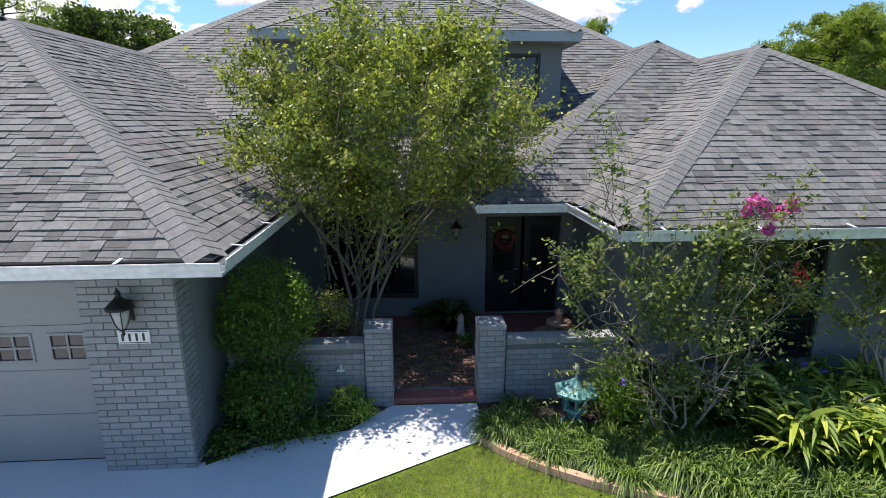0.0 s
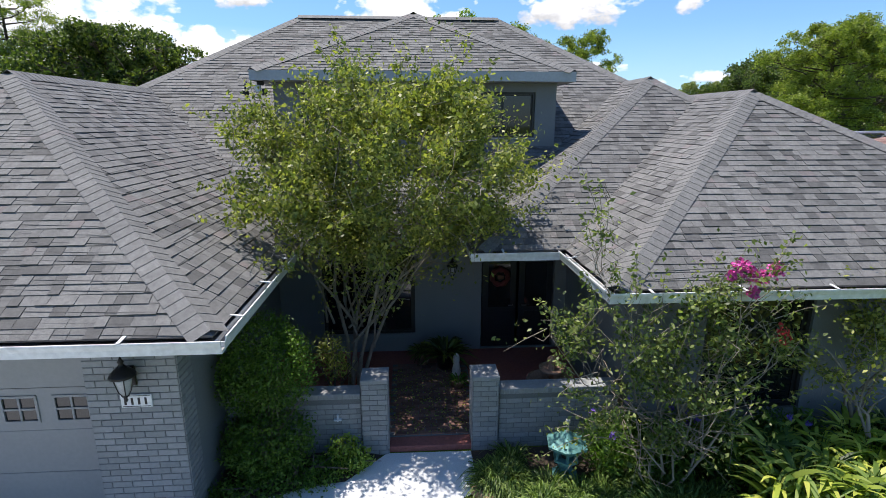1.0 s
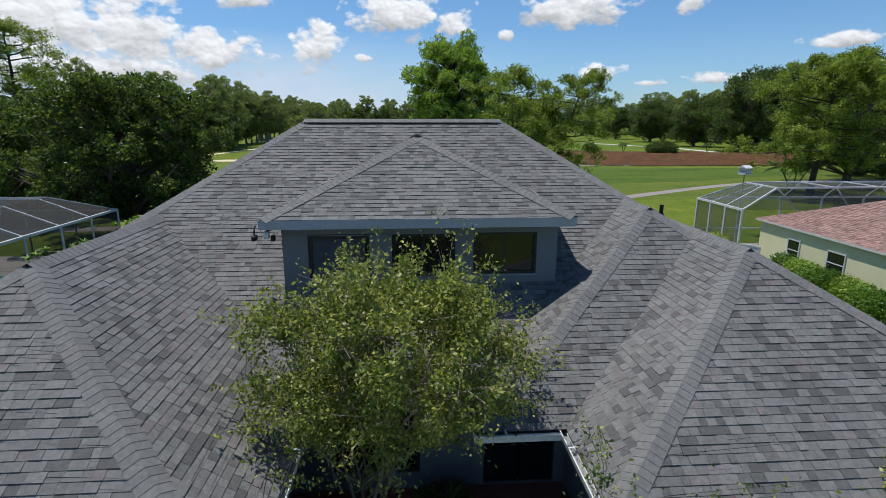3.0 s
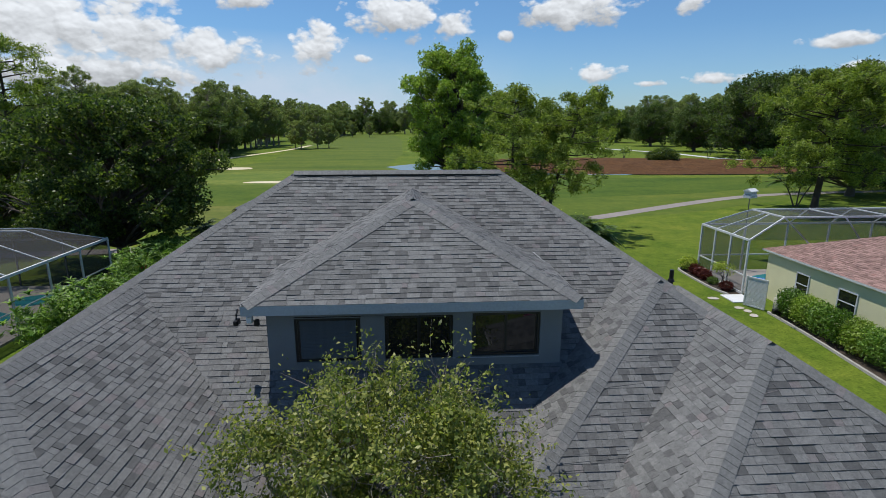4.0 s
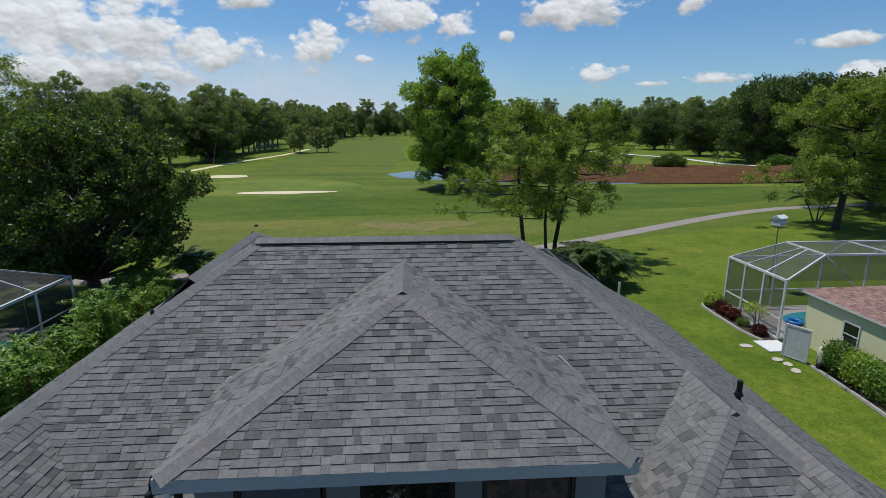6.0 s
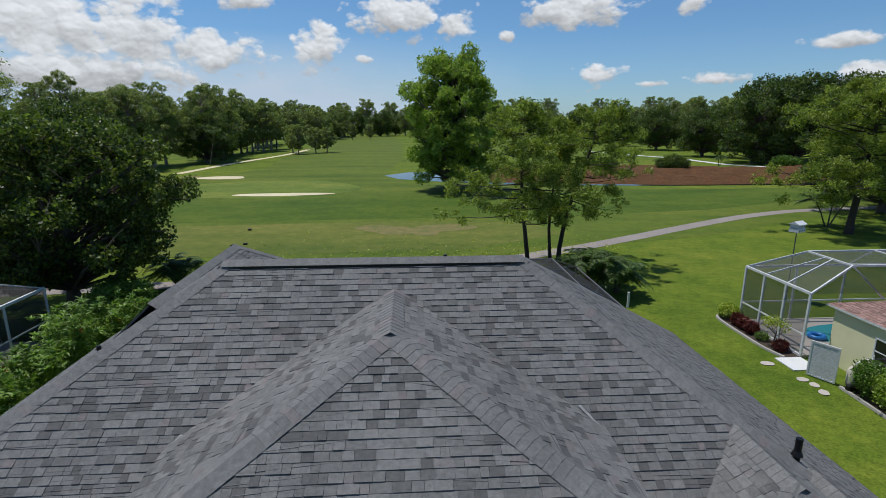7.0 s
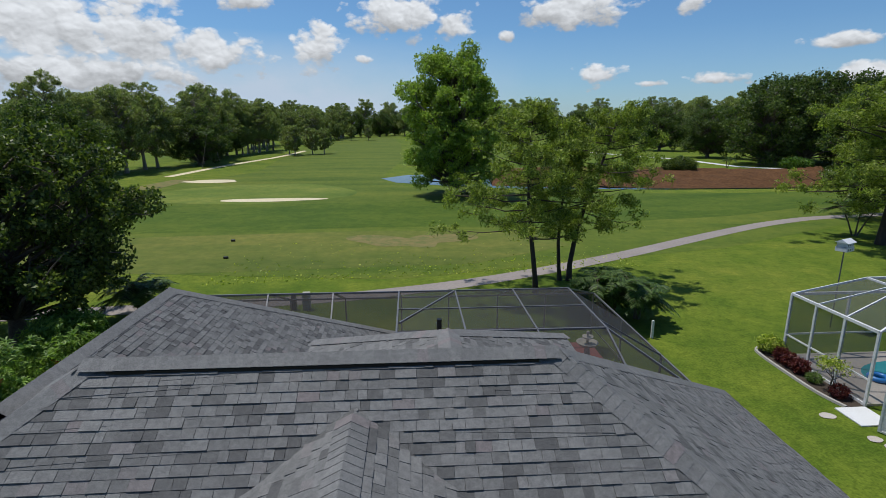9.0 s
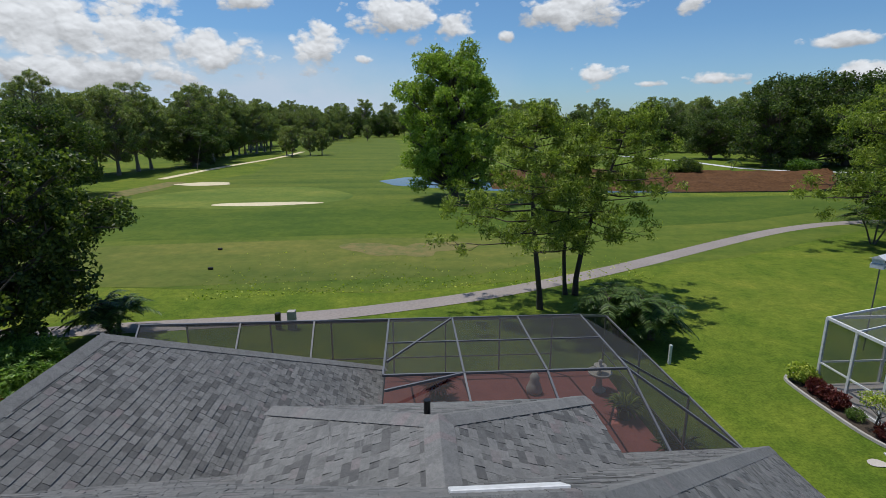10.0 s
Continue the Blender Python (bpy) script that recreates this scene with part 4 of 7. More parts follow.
ring = [(2.0 + 0.17 * math.cos(a), 10.6 + 0.0, 1.75 + 0.17 * math.sin(a)) for a in (2 * math.pi * k / 20 for k in range(21))]
tube(bm, ring, [0.045 + 0.01 * (k % 3) for k in range(21)], 7, False)
tagged(part("wreath", bm, M_WREATH, None), "dark red wreath hung on the entrance door", "wreath")


def lantern(name, at, label, size=1.0):
    """A wall lantern with back plate, arm, glass body, roof and finials, facing -y."""
    t = thing(name, at, label, "wall lamp")
    s = size
    part("back_plate", boxes((-0.055 * s, 0.055 * s, -0.025, 0.0, -0.16 * s, 0.12 * s), bevel=0.012), M_BLACK, t)
    bm = bmesh.new()
    tube(bm, [(0, -0.02, -0.05 * s), (0, -0.09 * s, -0.08 * s), (0, -0.15 * s, -0.02 * s), (0, -0.16 * s, 0.05 * s)], 0.014 * s, 8)
    part("arm", bm, M_BLACK, t)
    c = (0, -0.2 * s, 0)
    bm = bmesh.new()
    lathe(bm, [(0.03 * s, -0.2 * s), (0.075 * s, -0.12 * s), (0.105 * s, 0.0), (0.115 * s, 0.07 * s)], 12, c)
    part("glass", bm, M_LAMPGLASS, t, "cloudy seeded lamp glass", True)
    bm = bmesh.new()
    lathe(bm, [(0.16 * s, 0.07 * s), (0.15 * s, 0.1 * s), (0.1 * s, 0.15 * s), (0.045 * s, 0.2 * s), (0.025 * s, 0.24 * s), (0.04 * s, 0.26 * s), (0.02 * s, 0.29 * s), (0.004, 0.33 * s)], 14, c)
    part("cap", bm, M_BLACK, t, "", True)
    bm = bmesh.new()
    lathe(bm, [(0.004, -0.29 * s), (0.022 * s, -0.26 * s), (0.012 * s, -0.23 * s), (0.045 * s, -0.2 * s), (0.03 * s, -0.18 * s)], 12, c)
    part("finial", bm, M_BLACK, t, "", True)
    for k in range(6):
        a = 2 * math.pi * k / 6
        bm = bmesh.new()
        tube(bm, [(c[0] + r * s * math.cos(a), c[1] + r * s * math.sin(a), z * s) for r, z in ((0.034, -0.2), (0.08, -0.12), (0.11, 0.0), (0.12, 0.07))], 0.007 * s, 5)
        part("rib", bm, M_BLACK, t)
    return t


M_LAMPGLASS = plain("seeded lamp glass", (0.4, 0.41, 0.42), 0.2, 0, 0.3, 60, 8)
lantern("wall_lantern", (-3.2, 5.755, 2.14), "black cast metal wall lantern on the brick pier", 0.92)
lantern("wall_lantern", (0.95, 10.6, 2.0), "black wall lantern beside the entrance door", 0.8)

# garage door and its surround
wall_x(-10.2, -2.69, 6.0, 0.16, 0.0, FZ - 0.012, [(-8.75, -3.82, 0.0, 2.38)], M_STUCCO)
door = thing("garage_door", (0, 0, 0), "grey sectional garage door with a row of small windows", "garage door")
holes = []
for k in range(8):
    x1 = -3.9 - 0.62 * k
    holes.append((x1 - 0.44, x1, 1.38, 1.75))
for k, (z0, z1) in enumerate(((0.03, 0.67), (0.675, 1.27), (1.275, 1.845), (1.85, 2.38))):
    if k == 2:
        xs = sorted({-8.75, -3.83, *[h[0] for h in holes], *[h[1] for h in holes]})
        bm = boxes((-8.75, -3.83, 6.03, 6.07, z0, 1.38), (-8.75, -3.83, 6.03, 6.07, 1.75, z1))
        for a, b in zip(xs, xs[1:]):
            if not any(h[0] <= a and b <= h[1] for h in holes):
                box(bm, a, b, 6.03, 6.07, 1.38, 1.75)
    else:
        bm = boxes((-8.75, -3.83, 6.03, 6.07, z0, z1), bevel=0.005)
    sec = part("section", bm, M_DOORPANEL, door)
    if k == 2:
        for a, b, c, d in holes:
            f = 0.03
            w = part("window", boxes((a, a + f, 6.015, 6.05, c, d), (b - f, b, 6.015, 6.05, c, d), (a + f, b - f, 6.015, 6.05, c, c + f), (a + f, b - f, 6.015, 6.05, d - f, d), ((a + b) / 2 - 0.012, (a + b) / 2 + 0.012, 6.018, 6.05, c + f, d - f), (a + f, (a + b) / 2 - 0.012, 6.018, 6.05, (c + d) / 2 - 0.012, (c + d) / 2 + 0.012), ((a + b) / 2 + 0.012, b - f, 6.018, 6.05, (c + d) / 2 - 0.012, (c + d) / 2 + 0.012)), M_DOORPANEL, door)
            part("pane", boxes((a + f, b - f, 6.035, 6.04, c + f, d - f)), M_GLASS, w)
# same near-black colour as painted darkness inside the garage
part("room_shade_wall", boxes((-10.1, -2.9, 9.0, 9.1, 0.0, 2.7)), M_DOOR_ROOMDARK, house)

brick_meshes = {}


def brick_face(parent, at, way, length, height, out, mat=M_BRICK, bl=0.24, bh=0.0855, proud=0.01, start=0):
    """Running-bond bricks over a face: each a block of its own that stands out of the mortar."""
    at, way, out = Vector(at), Vector(way), Vector(out)
    rot = Matrix((way, -out, Vector((0, 0, 1)))).transposed().to_4x4()
    rng = random.Random(int(abs(at.x * 100) + abs(at.y * 10)) + start)
    n = int(height / bh)
    for k in range(n):
        x = -(bl / 2 if (k + start) % 2 else 0)
        while x < length - 0.01:
            a, b = max(x, 0), min(x + bl, length)
            if b - a > 0.03:
                key = (round(b - a, 3), round(bh, 4), mat.name)
                if key not in brick_meshes:
                    w, h, d, c = b - a - 0.01, bh - 0.01, proud, 0.004
                    v = [(0, 0.01, 0), (w, 0.01, 0), (w, 0.01, h), (0, 0.01, h), (0, -d + c, 0), (w, -d + c, 0), (w, -d + c, h), (0, -d + c, h), (c, -d, c), (w - c, -d, c), (w - c, -d, h - c), (c, -d, h - c)]
                    f = [(0, 1, 5, 4), (1, 2, 6, 5), (2, 3, 7, 6), (3, 0, 4, 7), (4, 5, 9, 8), (5, 6, 10, 9), (6, 7, 11, 10), (7, 4, 8, 11), (8, 9, 10, 11)]
                    brick_meshes[key] = mesh_of("brick", v, f, mat)
                ob = new("brick", brick_meshes[key])
                ob.parent = parent
                m = rot.copy()
                m.translation = at + way * (a + 0.005) + Vector((0, 0, k * bh + 0.005)) + out * rng.uniform(-0.0015, 0.0015)
                ob.matrix_basis = m
            x += bl


pier = part("brick_pier", boxes((-3.76, -2.69, 5.775, 6.15, 0.0, FZ - 0.012)), M_MORTAR, house, "grey painted brick pier beside the garage door")
brick_face(pier, (-3.76, 5.775, 0.0), (1, 0, 0), 1.07, 2.71, (0, -1, 0))
brick_face(pier, (-2.69, 5.775, 0.0), (0, 1, 0), 0.37, 2.71, (1, 0, 0), start=1)
# house number plaque: a white tile with dark bars
plaque = thing("number_plaque", (-3.19, 5.76, 1.79), "white ceramic house number plaque with dark marks", "plaque")
part("tile", boxes((-0.18, 0.18, -0.018, 0.0, -0.085, 0.085), bevel=0.006), M_WHITE, plaque)
for k in range(4):
    part("mark", boxes((-0.125 + 0.078 * k - 0.013, -0.125 + 0.078 * k + 0.013, -0.0215, -0.017, -0.045, 0.045)), M_BLACK, plaque)
for s in (-1, 1):
    part("border", boxes((-0.16, 0.16, -0.0205, -0.017, s * 0.068 - 0.004, s * 0.068 + 0.004)), M_BLACK, plaque)

# courtyard walls and gate pillars
for nm, (x0, x1) in (("wall_west", (-2.69, -0.71)), ("wall_east", (1.41, 3.3))):
    wl_ = tagged(part(nm, boxes((x0, x1, 7.13, 7.35, 0.0, 0.94)), M_MORTAR, None), "low grey painted brick courtyard wall", "garden wall", kind="structure")
    brick_face(wl_, (x0, 7.13, 0.0), (1, 0, 0), x1 - x0, 0.94, (0, -1, 0))
    brick_face(wl_, (x0, 7.105, 0.945), (1, 0, 0), x1 - x0, 0.09, (0, -1, 0), bl=0.075, bh=0.085)
    part("coping", boxes((x0, x1, 7.1, 7.38, 0.94, 1.03), bevel=0.008), M_BRICK, wl_)
for nm, x0 in (("pillar_west", -0.7), ("pillar_east", 0.985)):
    p = tagged(part(nm, boxes((x0 + 0.01, x0 + 0.4, 7.06, 7.46, 0.0, 1.2)), M_MORTAR, None), "square grey painted brick gate pillar", "pillar", kind="structure")
    brick_face(p, (x0 + 0.01, 7.06, 0.0), (1, 0, 0), 0.39, 1.2, (0, -1, 0))
    brick_face(p, (x0 + 0.4, 7.06, 0.0), (0, 1, 0), 0.4, 1.2, (1, 0, 0), start=1)
    brick_face(p, (x0 + 0.01, 7.46, 0.0), (0, -1, 0), 0.4, 1.2, (-1, 0, 0), start=1)
    part("cap", boxes((x0 - 0.005, x0 + 0.415, 7.045, 7.475, 1.2, 1.27), bevel=0.01), M_BRICK, p)
sp = tagged(part("garden_spigot", boxes((-1.12, -1.0, 7.06, 7.12, 0.6, 0.63), (-1.075, -1.045, 7.07, 7.12, 0.58, 0.7), bevel=0.008), M_WHITE, None), "white hose tap on the courtyard wall", "tap")
# courtyard steps and pavers
part("step", boxes((-0.32, 0.99, 7.1, 7.36, 0.0, PZ - 0.02), bevel=0.01), M_DECK, house, "red brick step between the pillars")
paving = tagged(part("paving", boxes((-0.32, 1.2, 7.37, 9.9, PZ - 0.03, PZ - 0.012)), M_MORTAR, None), "red clay pavers in the courtyard", "paving", kind="structure")
pv = mesh_of("paver", [(0, 0, 0), (0.19, 0, 0), (0.19, 0.092, 0), (0, 0.092, 0), (0.004, 0.004, 0.022), (0.186, 0.004, 0.022), (0.186, 0.088, 0.022), (0.004, 0.088, 0.022)], [(4, 5, 6, 7), (0, 1, 5, 4), (1, 2, 6, 5), (2, 3, 7, 6), (3, 0, 4, 7)], M_PAVER)
for j in range(25):
    for i in range(8):
        x = -0.42 + 0.2 * i + (0.1 if j % 2 else 0)
        if -0.32 <= x < 1.02:
            ob = new("paver", pv)
            ob.parent = paving
            ob.matrix_basis = pose(x, 7.38 + 0.1 * j, PZ - 0.014 + random.uniform(-0.002, 0.002), 0, 0, random.uniform(-1, 1))


# ---- vents on the roof ----
def vent_pipe(x, y, z, h=0.3, r=0.04, label="short black plumbing vent pipe on the roof"):
    t = thing("vent_pipe", (x, y, z), label, "vent pipe", "roof vent pipes")
    bm = bmesh.new()
    tube(bm, [(0, 0, -0.25), (0, 0, h)], r, 12)
    part("pipe", bm, M_BLACK, t)
    bm = bmesh.new()
    lathe(bm, [(r * 1.7, -0.03), (r * 1.25, 0.03), (r * 1.02, 0.05)], 12)
    part("boot", bm, M_BLACK, t)


vent_pipe(6.95, 14.2, 5.65, 0.28, 0.055)
vent_pipe(1.5, 20.5, 7.25, 0.3, 0.05)
vent_pipe(-5.6, 16.9, 6.5, 0.22, 0.045)


# ---- plants ----
def blades(name, roots, ways, length, width, mat, droop=0.6, steps=3, rng=None):
    """One mesh of arching strap leaves from the roots."""
    rng = rng or np.random.default_rng(2)
    roots, ways = np.asarray(roots, float), np.asarray(ways, float)
    n = len(roots)
    ways = ways / np.linalg.norm(ways, axis=1)[:, None]
    ln = (np.broadcast_to(length, (n,)) * rng.uniform(0.7, 1.2, n))[:, None]
    side = np.cross(ways, np.array([0, 0, 1.0]) + 0.3 * rng.normal(size=(n, 3)))
    side /= np.linalg.norm(side, axis=1)[:, None] + 1e-9
    v = np.empty((n, 2 * steps + 1, 3))
    for k in range(steps + 1):
        t = k / steps
        c = roots + ways * ln * t
        c[:, 2] -= (droop * ln[:, 0]) * t ** 2.2
        w = width * (1.0, 1.15, 0.8, 0.0)[min(3, int(round(t * 3)))] if steps == 3 else width * (1 - t ** 2)
        if k == steps:
            v[:, 2 * k] = c
        else:
            v[:, 2 * k] = c - side * w / 2
            v[:, 2 * k + 1] = c + side * w / 2
    m = 2 * steps + 1
    base = np.arange(n) * m
    quads = np.stack([np.stack([base + 2 * k, base + 2 * k + 1, base + 2 * k + 3, base + 2 * k + 2], 1) for k in range(steps - 1)], 1).reshape(-1, 4)
    tris = np.stack([base + 2 * steps - 2, base + 2 * steps - 1, base + 2 * steps], 1)
    me = bpy.data.meshes.new(name)
    me.vertices.add(n * m)
    me.vertices.foreach_set("co", v.ravel())
    li = np.concatenate([quads.ravel(), tris.ravel()]).astype(np.int32)
    me.loops.add(len(li))
    me.loops.foreach_set("vertex_index", li)
    st = np.concatenate([np.arange(len(quads)) * 4, len(quads) * 4 + np.arange(len(tris)) * 3]).astype(np.int32)
    me.polygons.add(len(st))
    me.polygons.foreach_set("loop_start", st)
    me.update(calc_edges=True)
    me.materials.append(mat)
    return me


def branchwork(rng, bm, start, way, length, radius, depth, tips, spread=0.6, lift=0.15, kids=3, sides=6, taper=0.62):
    """A limb that bends, tapers and forks; the ends are gathered in tips."""
    pts, p, d = [Vector(start)], Vector(start), Vector(way).normalized()
    n = 4
    for k in range(n):
        d = (d + Vector((rng.normal(0, 0.13), rng.normal(0, 0.13), rng.normal(0, 0.08) + lift * 0.25))).normalized()
        p = p + d * (length / n)
        pts.append(p)
    tube(bm, pts, [radius * (1 - (1 - taper) * k / n) for k in range(n + 1)], sides, False)
    if depth == 0:
        tips.append(p)
        return
    for k in range(kids):
        a = rng.uniform(0, 2 * math.pi)
        o = d.orthogonal().normalized()
        o = Matrix.Rotation(a + k * 2 * math.pi / kids, 3, d) @ o
        at = pts[-1] if k == 0 else pts[-1 - (k % 2)]
        branchwork(rng, bm, at, d + o * spread * rng.uniform(0.7, 1.3) + Vector((0, 0, lift)), length * rng.uniform(0.6, 0.8), radius * taper * rng.uniform(0.75, 1), depth - 1, tips, spread, lift, kids, max(4, sides - 1), taper)


def tree(name, at, height, trunk_h, trunk_r, first, depth, kids, spread, lift, blob_r, n_leaf, leaf, leaf_mat, label, category="tree", bark=M_BARK, seed=1, stems=1, squash=0.75, shell=0.35, aspect=0.55, droop=0.0, group="", lean=(0, 0)):
    """A tree: trunk with forking limbs, and a crown of many leaves round the limbs' ends."""
    rng = np.random.default_rng(seed)
    t = thing(name, at, label, category, group)
    bm = bmesh.new()
    tips = []
    for s in range(stems):
        a = 2 * math.pi * s / stems + 0.5
        out = Vector((math.cos(a), math.sin(a), 0)) * (0.0 if stems == 1 else 0.32)
        top = Vector((lean[0] + rng.normal(0, 0.03) * height, lean[1] + rng.normal(0, 0.03) * height, trunk_h)) + out * trunk_h
        root = out * trunk_r * 1.5
        mid = root.lerp(top, 0.5) + Vector((rng.normal(0, 0.02), rng.normal(0, 0.02), 0)) * height
        tube(bm, [root + Vector((0, 0, -0.05)), root.lerp(mid, 0.15), mid, top], [trunk_r * 1.5, trunk_r * 1.05, trunk_r * 0.85, trunk_r * 0.7], 9, False)
        for k in range(kids + 1):
            b = 2 * math.pi * k / (kids + 1) + rng.uniform(0, 1)
            st = mid.lerp(top, rng.uniform(0.35, 1.0)) if k else top
            w = Vector((math.cos(b), math.sin(b), 0)) * spread * (0.35 if k == 0 else 1.2) + Vector((0, 0, 0.9)) + out
            branchwork(rng, bm, st, w, first * rng.uniform(0.8, 1.15), trunk_r * 0.5, depth, tips, spread, lift, kids)
    tips = np.array([list(p) for p in tips])
    tips[:, 2] = trunk_h * 0.8 + (tips[:, 2] - trunk_h * 0.8) * (height - blob_r * squash - trunk_h * 0.8) / max(0.1, tips[:, 2].max() - trunk_h * 0.8)
    part("trunk", bm, bark, t, "", True)
    rad = blob_r * rng.uniform(0.6, 1.25, len(tips))
    pts = cloud_points(rng, tips, np.stack([rad, rad, rad * squash], 1), n_leaf, shell)
    pts = pts[pts[:, 2] > 0.15]
    part("crown", leaves("crown", pts, leaf, leaf_mat, aspect, rng, droop=droop), leaf_mat, t)
    return t


def noise_keep(pts, scale, level, seed):
    """Leaves gaps in a crown: which of the points stay."""
    return np.array([noise.noise(Vector(p) * scale + Vector((seed * 7.3, 0, 0))) * 0.5 + 0.5 > level for p in pts])


def leafy_tree(name, at, h, base, rx, n_lump, lump, n_leaf, leaf, mat, label, trunk_r=0.3, seed=1, shape=0.6, squash=0.72, shell=0.55, aspect=0.6, group="", category="tree", lean=0.0, droop=0.0, bark=M_BARK, gaps=0.4, rise=0.75):
    """A tree with a full crown: lumps of leaves in a rounded outline from base to top, each on its own limb."""
    rng = np.random.default_rng(seed)
    t = thing(name, at, label, category, group)
    top_z = h - lump * 0.7
    trunk = [Vector((lean * u * h + 0.02 * h * math.sin(3 * u + seed), 0.015 * h * math.cos(4 * u + seed), top_z * 0.92 * u)) for u in (0, 0.12, 0.35, 0.6, 0.8, 1.0)]
    bm = bmesh.new()
    tube(bm, trunk, [trunk_r * 1.5, trunk_r, trunk_r * 0.85, trunk_r * 0.6, trunk_r * 0.35, trunk_r * 0.12], 9, False)

    def on_trunk(z):
        z = max(0.0, min(z, trunk[-1].z))
        for p, q in zip(trunk, trunk[1:]):
            if z <= q.z:
                return p.lerp(q, (z - p.z) / max(1e-6, q.z - p.z))
        return trunk[-1]

    cs, rs = [], []
    for k in range(n_lump):
        u = (k + rng.random()) / n_lump
        z = base + lump * 0.5 + (top_z - base - lump * 0.5) * u
        env = rx * math.sin(math.pi * (0.16 + 0.76 * u)) ** shape
        a = k * 2.4 + rng.uniform(-0.5, 0.5)
        r = env * math.sqrt(rng.uniform(0.12, 1.0)) * rng.uniform(0.7, 1.16)
        c = Vector((lean * z + r * math.cos(a), r * math.sin(a), z + rng.normal(0, 0.05) * h))
        st = on_trunk(max(base * 0.75, c.z - r * rise))
        mid = st.lerp(c, 0.5) + Vector((rng.normal(0, 0.09) * r, rng.normal(0, 0.09) * r, (0.06 + rng.normal(0, 0.07)) * r))
        lr = trunk_r * (0.16 + 0.3 * r / rx)
        tube(bm, [st, mid, c], [lr, lr * 0.65, lr * 0.2], 6, False)
        for j in range(3):
            e = c + Vector(rng.normal(0, 0.6, 3)) * lump
            s2 = mid.lerp(c, rng.uniform(0.2, 1))
            tube(bm, [s2, s2.lerp(e, 0.5) + Vector((0, 0, 0.08 * lump)), e], [lr * 0.35, lr * 0.25, lr * 0.08], 4, False)
        cs.append(tuple(c))
        s = lump * rng.uniform(0.65, 1.3)
        rs.append((s, s, s * squash))
    part("trunk", bm, bark, t, "", True)
    pts = cloud_points(rng, cs, np.array(rs), n_leaf, shell)
    pts = pts[pts[:, 2] > 0.3]
    pts = pts[noise_keep(pts, 1.1 / lump, gaps, seed)]
    part("crown", leaves("crown", pts, leaf, mat, aspect, rng, droop=droop), mat, t)
    return t


# the crape myrtle in the courtyard
def crape_myrtle(at, stems, seed, label, crown, n_leaf, leaf, bark=M_PALEBARK, stem=0.042, gaps=0.43, mat=L_MYRTLE, shoots=30):
    """A multi-stemmed small tree; crown: centre and radii of the lumps, relative to the foot."""
    rng = np.random.default_rng(seed)
    t = thing("crape_myrtle", at, label, "tree")
    bm = bmesh.new()
    centres = np.array([c[:3] for c in crown])
    radii = np.array([c[3] for c in crown])
    picks = []
    ends = [int(k) for k in rng.permutation(len(centres))[:max(stems * 3, 22)]]
    for s, k in enumerate(ends):
        a = 2 * math.pi * (s % stems) / stems
        root = Vector((0.11 * math.cos(a), 0.11 * math.sin(a), 0))
        end = Vector(centres[k])
        fork = Vector((0.32 * math.cos(a) + 0.12 * end.x, 0.3 * math.sin(a) + 0.1 * end.y, end.z * rng.uniform(0.28, 0.4)))
        r = stem if s < stems else stem * 0.52
        pts = [root, root.lerp(fork, 0.5) + Vector((rng.normal(0, 0.05), rng.normal(0, 0.05), 0)), fork] if s < stems else [fork]
        for u in (0.3, 0.55, 0.8, 1.0):
            pts.append(fork.lerp(end, u) + Vector((rng.normal(0, 0.1), rng.normal(0, 0.1), rng.normal(0, 0.08) + 0.12 * math.sin(3 * u))))
        n = len(pts)
        tube(bm, pts, [r * (1 - 0.85 * q / (n - 1)) for q in range(n)], 7, False)
        for j in range(9):
            st = pts[-4 + j % 3].lerp(pts[-3 + j % 3], rng.random())
            e2 = st + Vector(rng.normal(0, 0.75, 3)) * float(radii[k]) + Vector((0, 0, 0.25))
            md = st.lerp(e2, 0.5) + Vector(rng.normal(0, 0.07, 3))
            tube(bm, [st, md, e2], [r * 0.3 + 0.003, r * 0.2 + 0.002, 0.002], 4, False)
            picks.append(e2)
    for k in range(len(centres)):
        for j in range(4):
            st = Vector(centres[k]) + Vector(rng.normal(0, 0.3, 3)) * float(radii[k])
            e2 = st + Vector(rng.normal(0, 0.8, 3)) * float(radii[k]) + Vector((0, 0, 0.12))
            tube(bm, [st, st.lerp(e2, 0.5) + Vector(rng.normal(0, 0.05, 3)), e2], [0.007, 0.005, 0.002], 4, False)
            picks.append(e2)
    mid = centres.mean(0)
    shoot = []
    for k in range(shoots):
        c = centres[int(rng.integers(len(centres)))]
        d = Vector(c - mid + np.array([0, 0, 0.9])).normalized()
        d = (d + Vector(rng.normal(0, 0.25, 3))).normalized()
        st = Vector(c) + d * 0.2
        ln = rng.uniform(0.35, 0.85)
        e2 = st + d * ln + Vector((0, 0, -0.1 * ln))
        tube(bm, [st, st.lerp(e2, 0.5) + Vector((0, 0, 0.04)), e2], [0.006, 0.004, 0.0015], 4, False)
        shoot += [st.lerp(e2, u) for u in rng.uniform(0.1, 1.05, 26)]
    part("trunk", bm, bark, t, "smooth pale multi-stemmed trunk", True)
    pts = cloud_points(rng, centres, np.stack([radii, radii, radii * 0.85], 1), int(n_leaf * 0.75), 0.25)
    tw = np.array([list(p) for p in picks])
    more = tw[rng.integers(len(tw), size=n_leaf - len(pts))] + rng.normal(0, 0.14, (n_leaf - len(pts), 3))
    pts = np.concatenate([pts, more])
    keep = noise_keep(pts, 2.0, gaps, seed)
    pts = pts[keep]
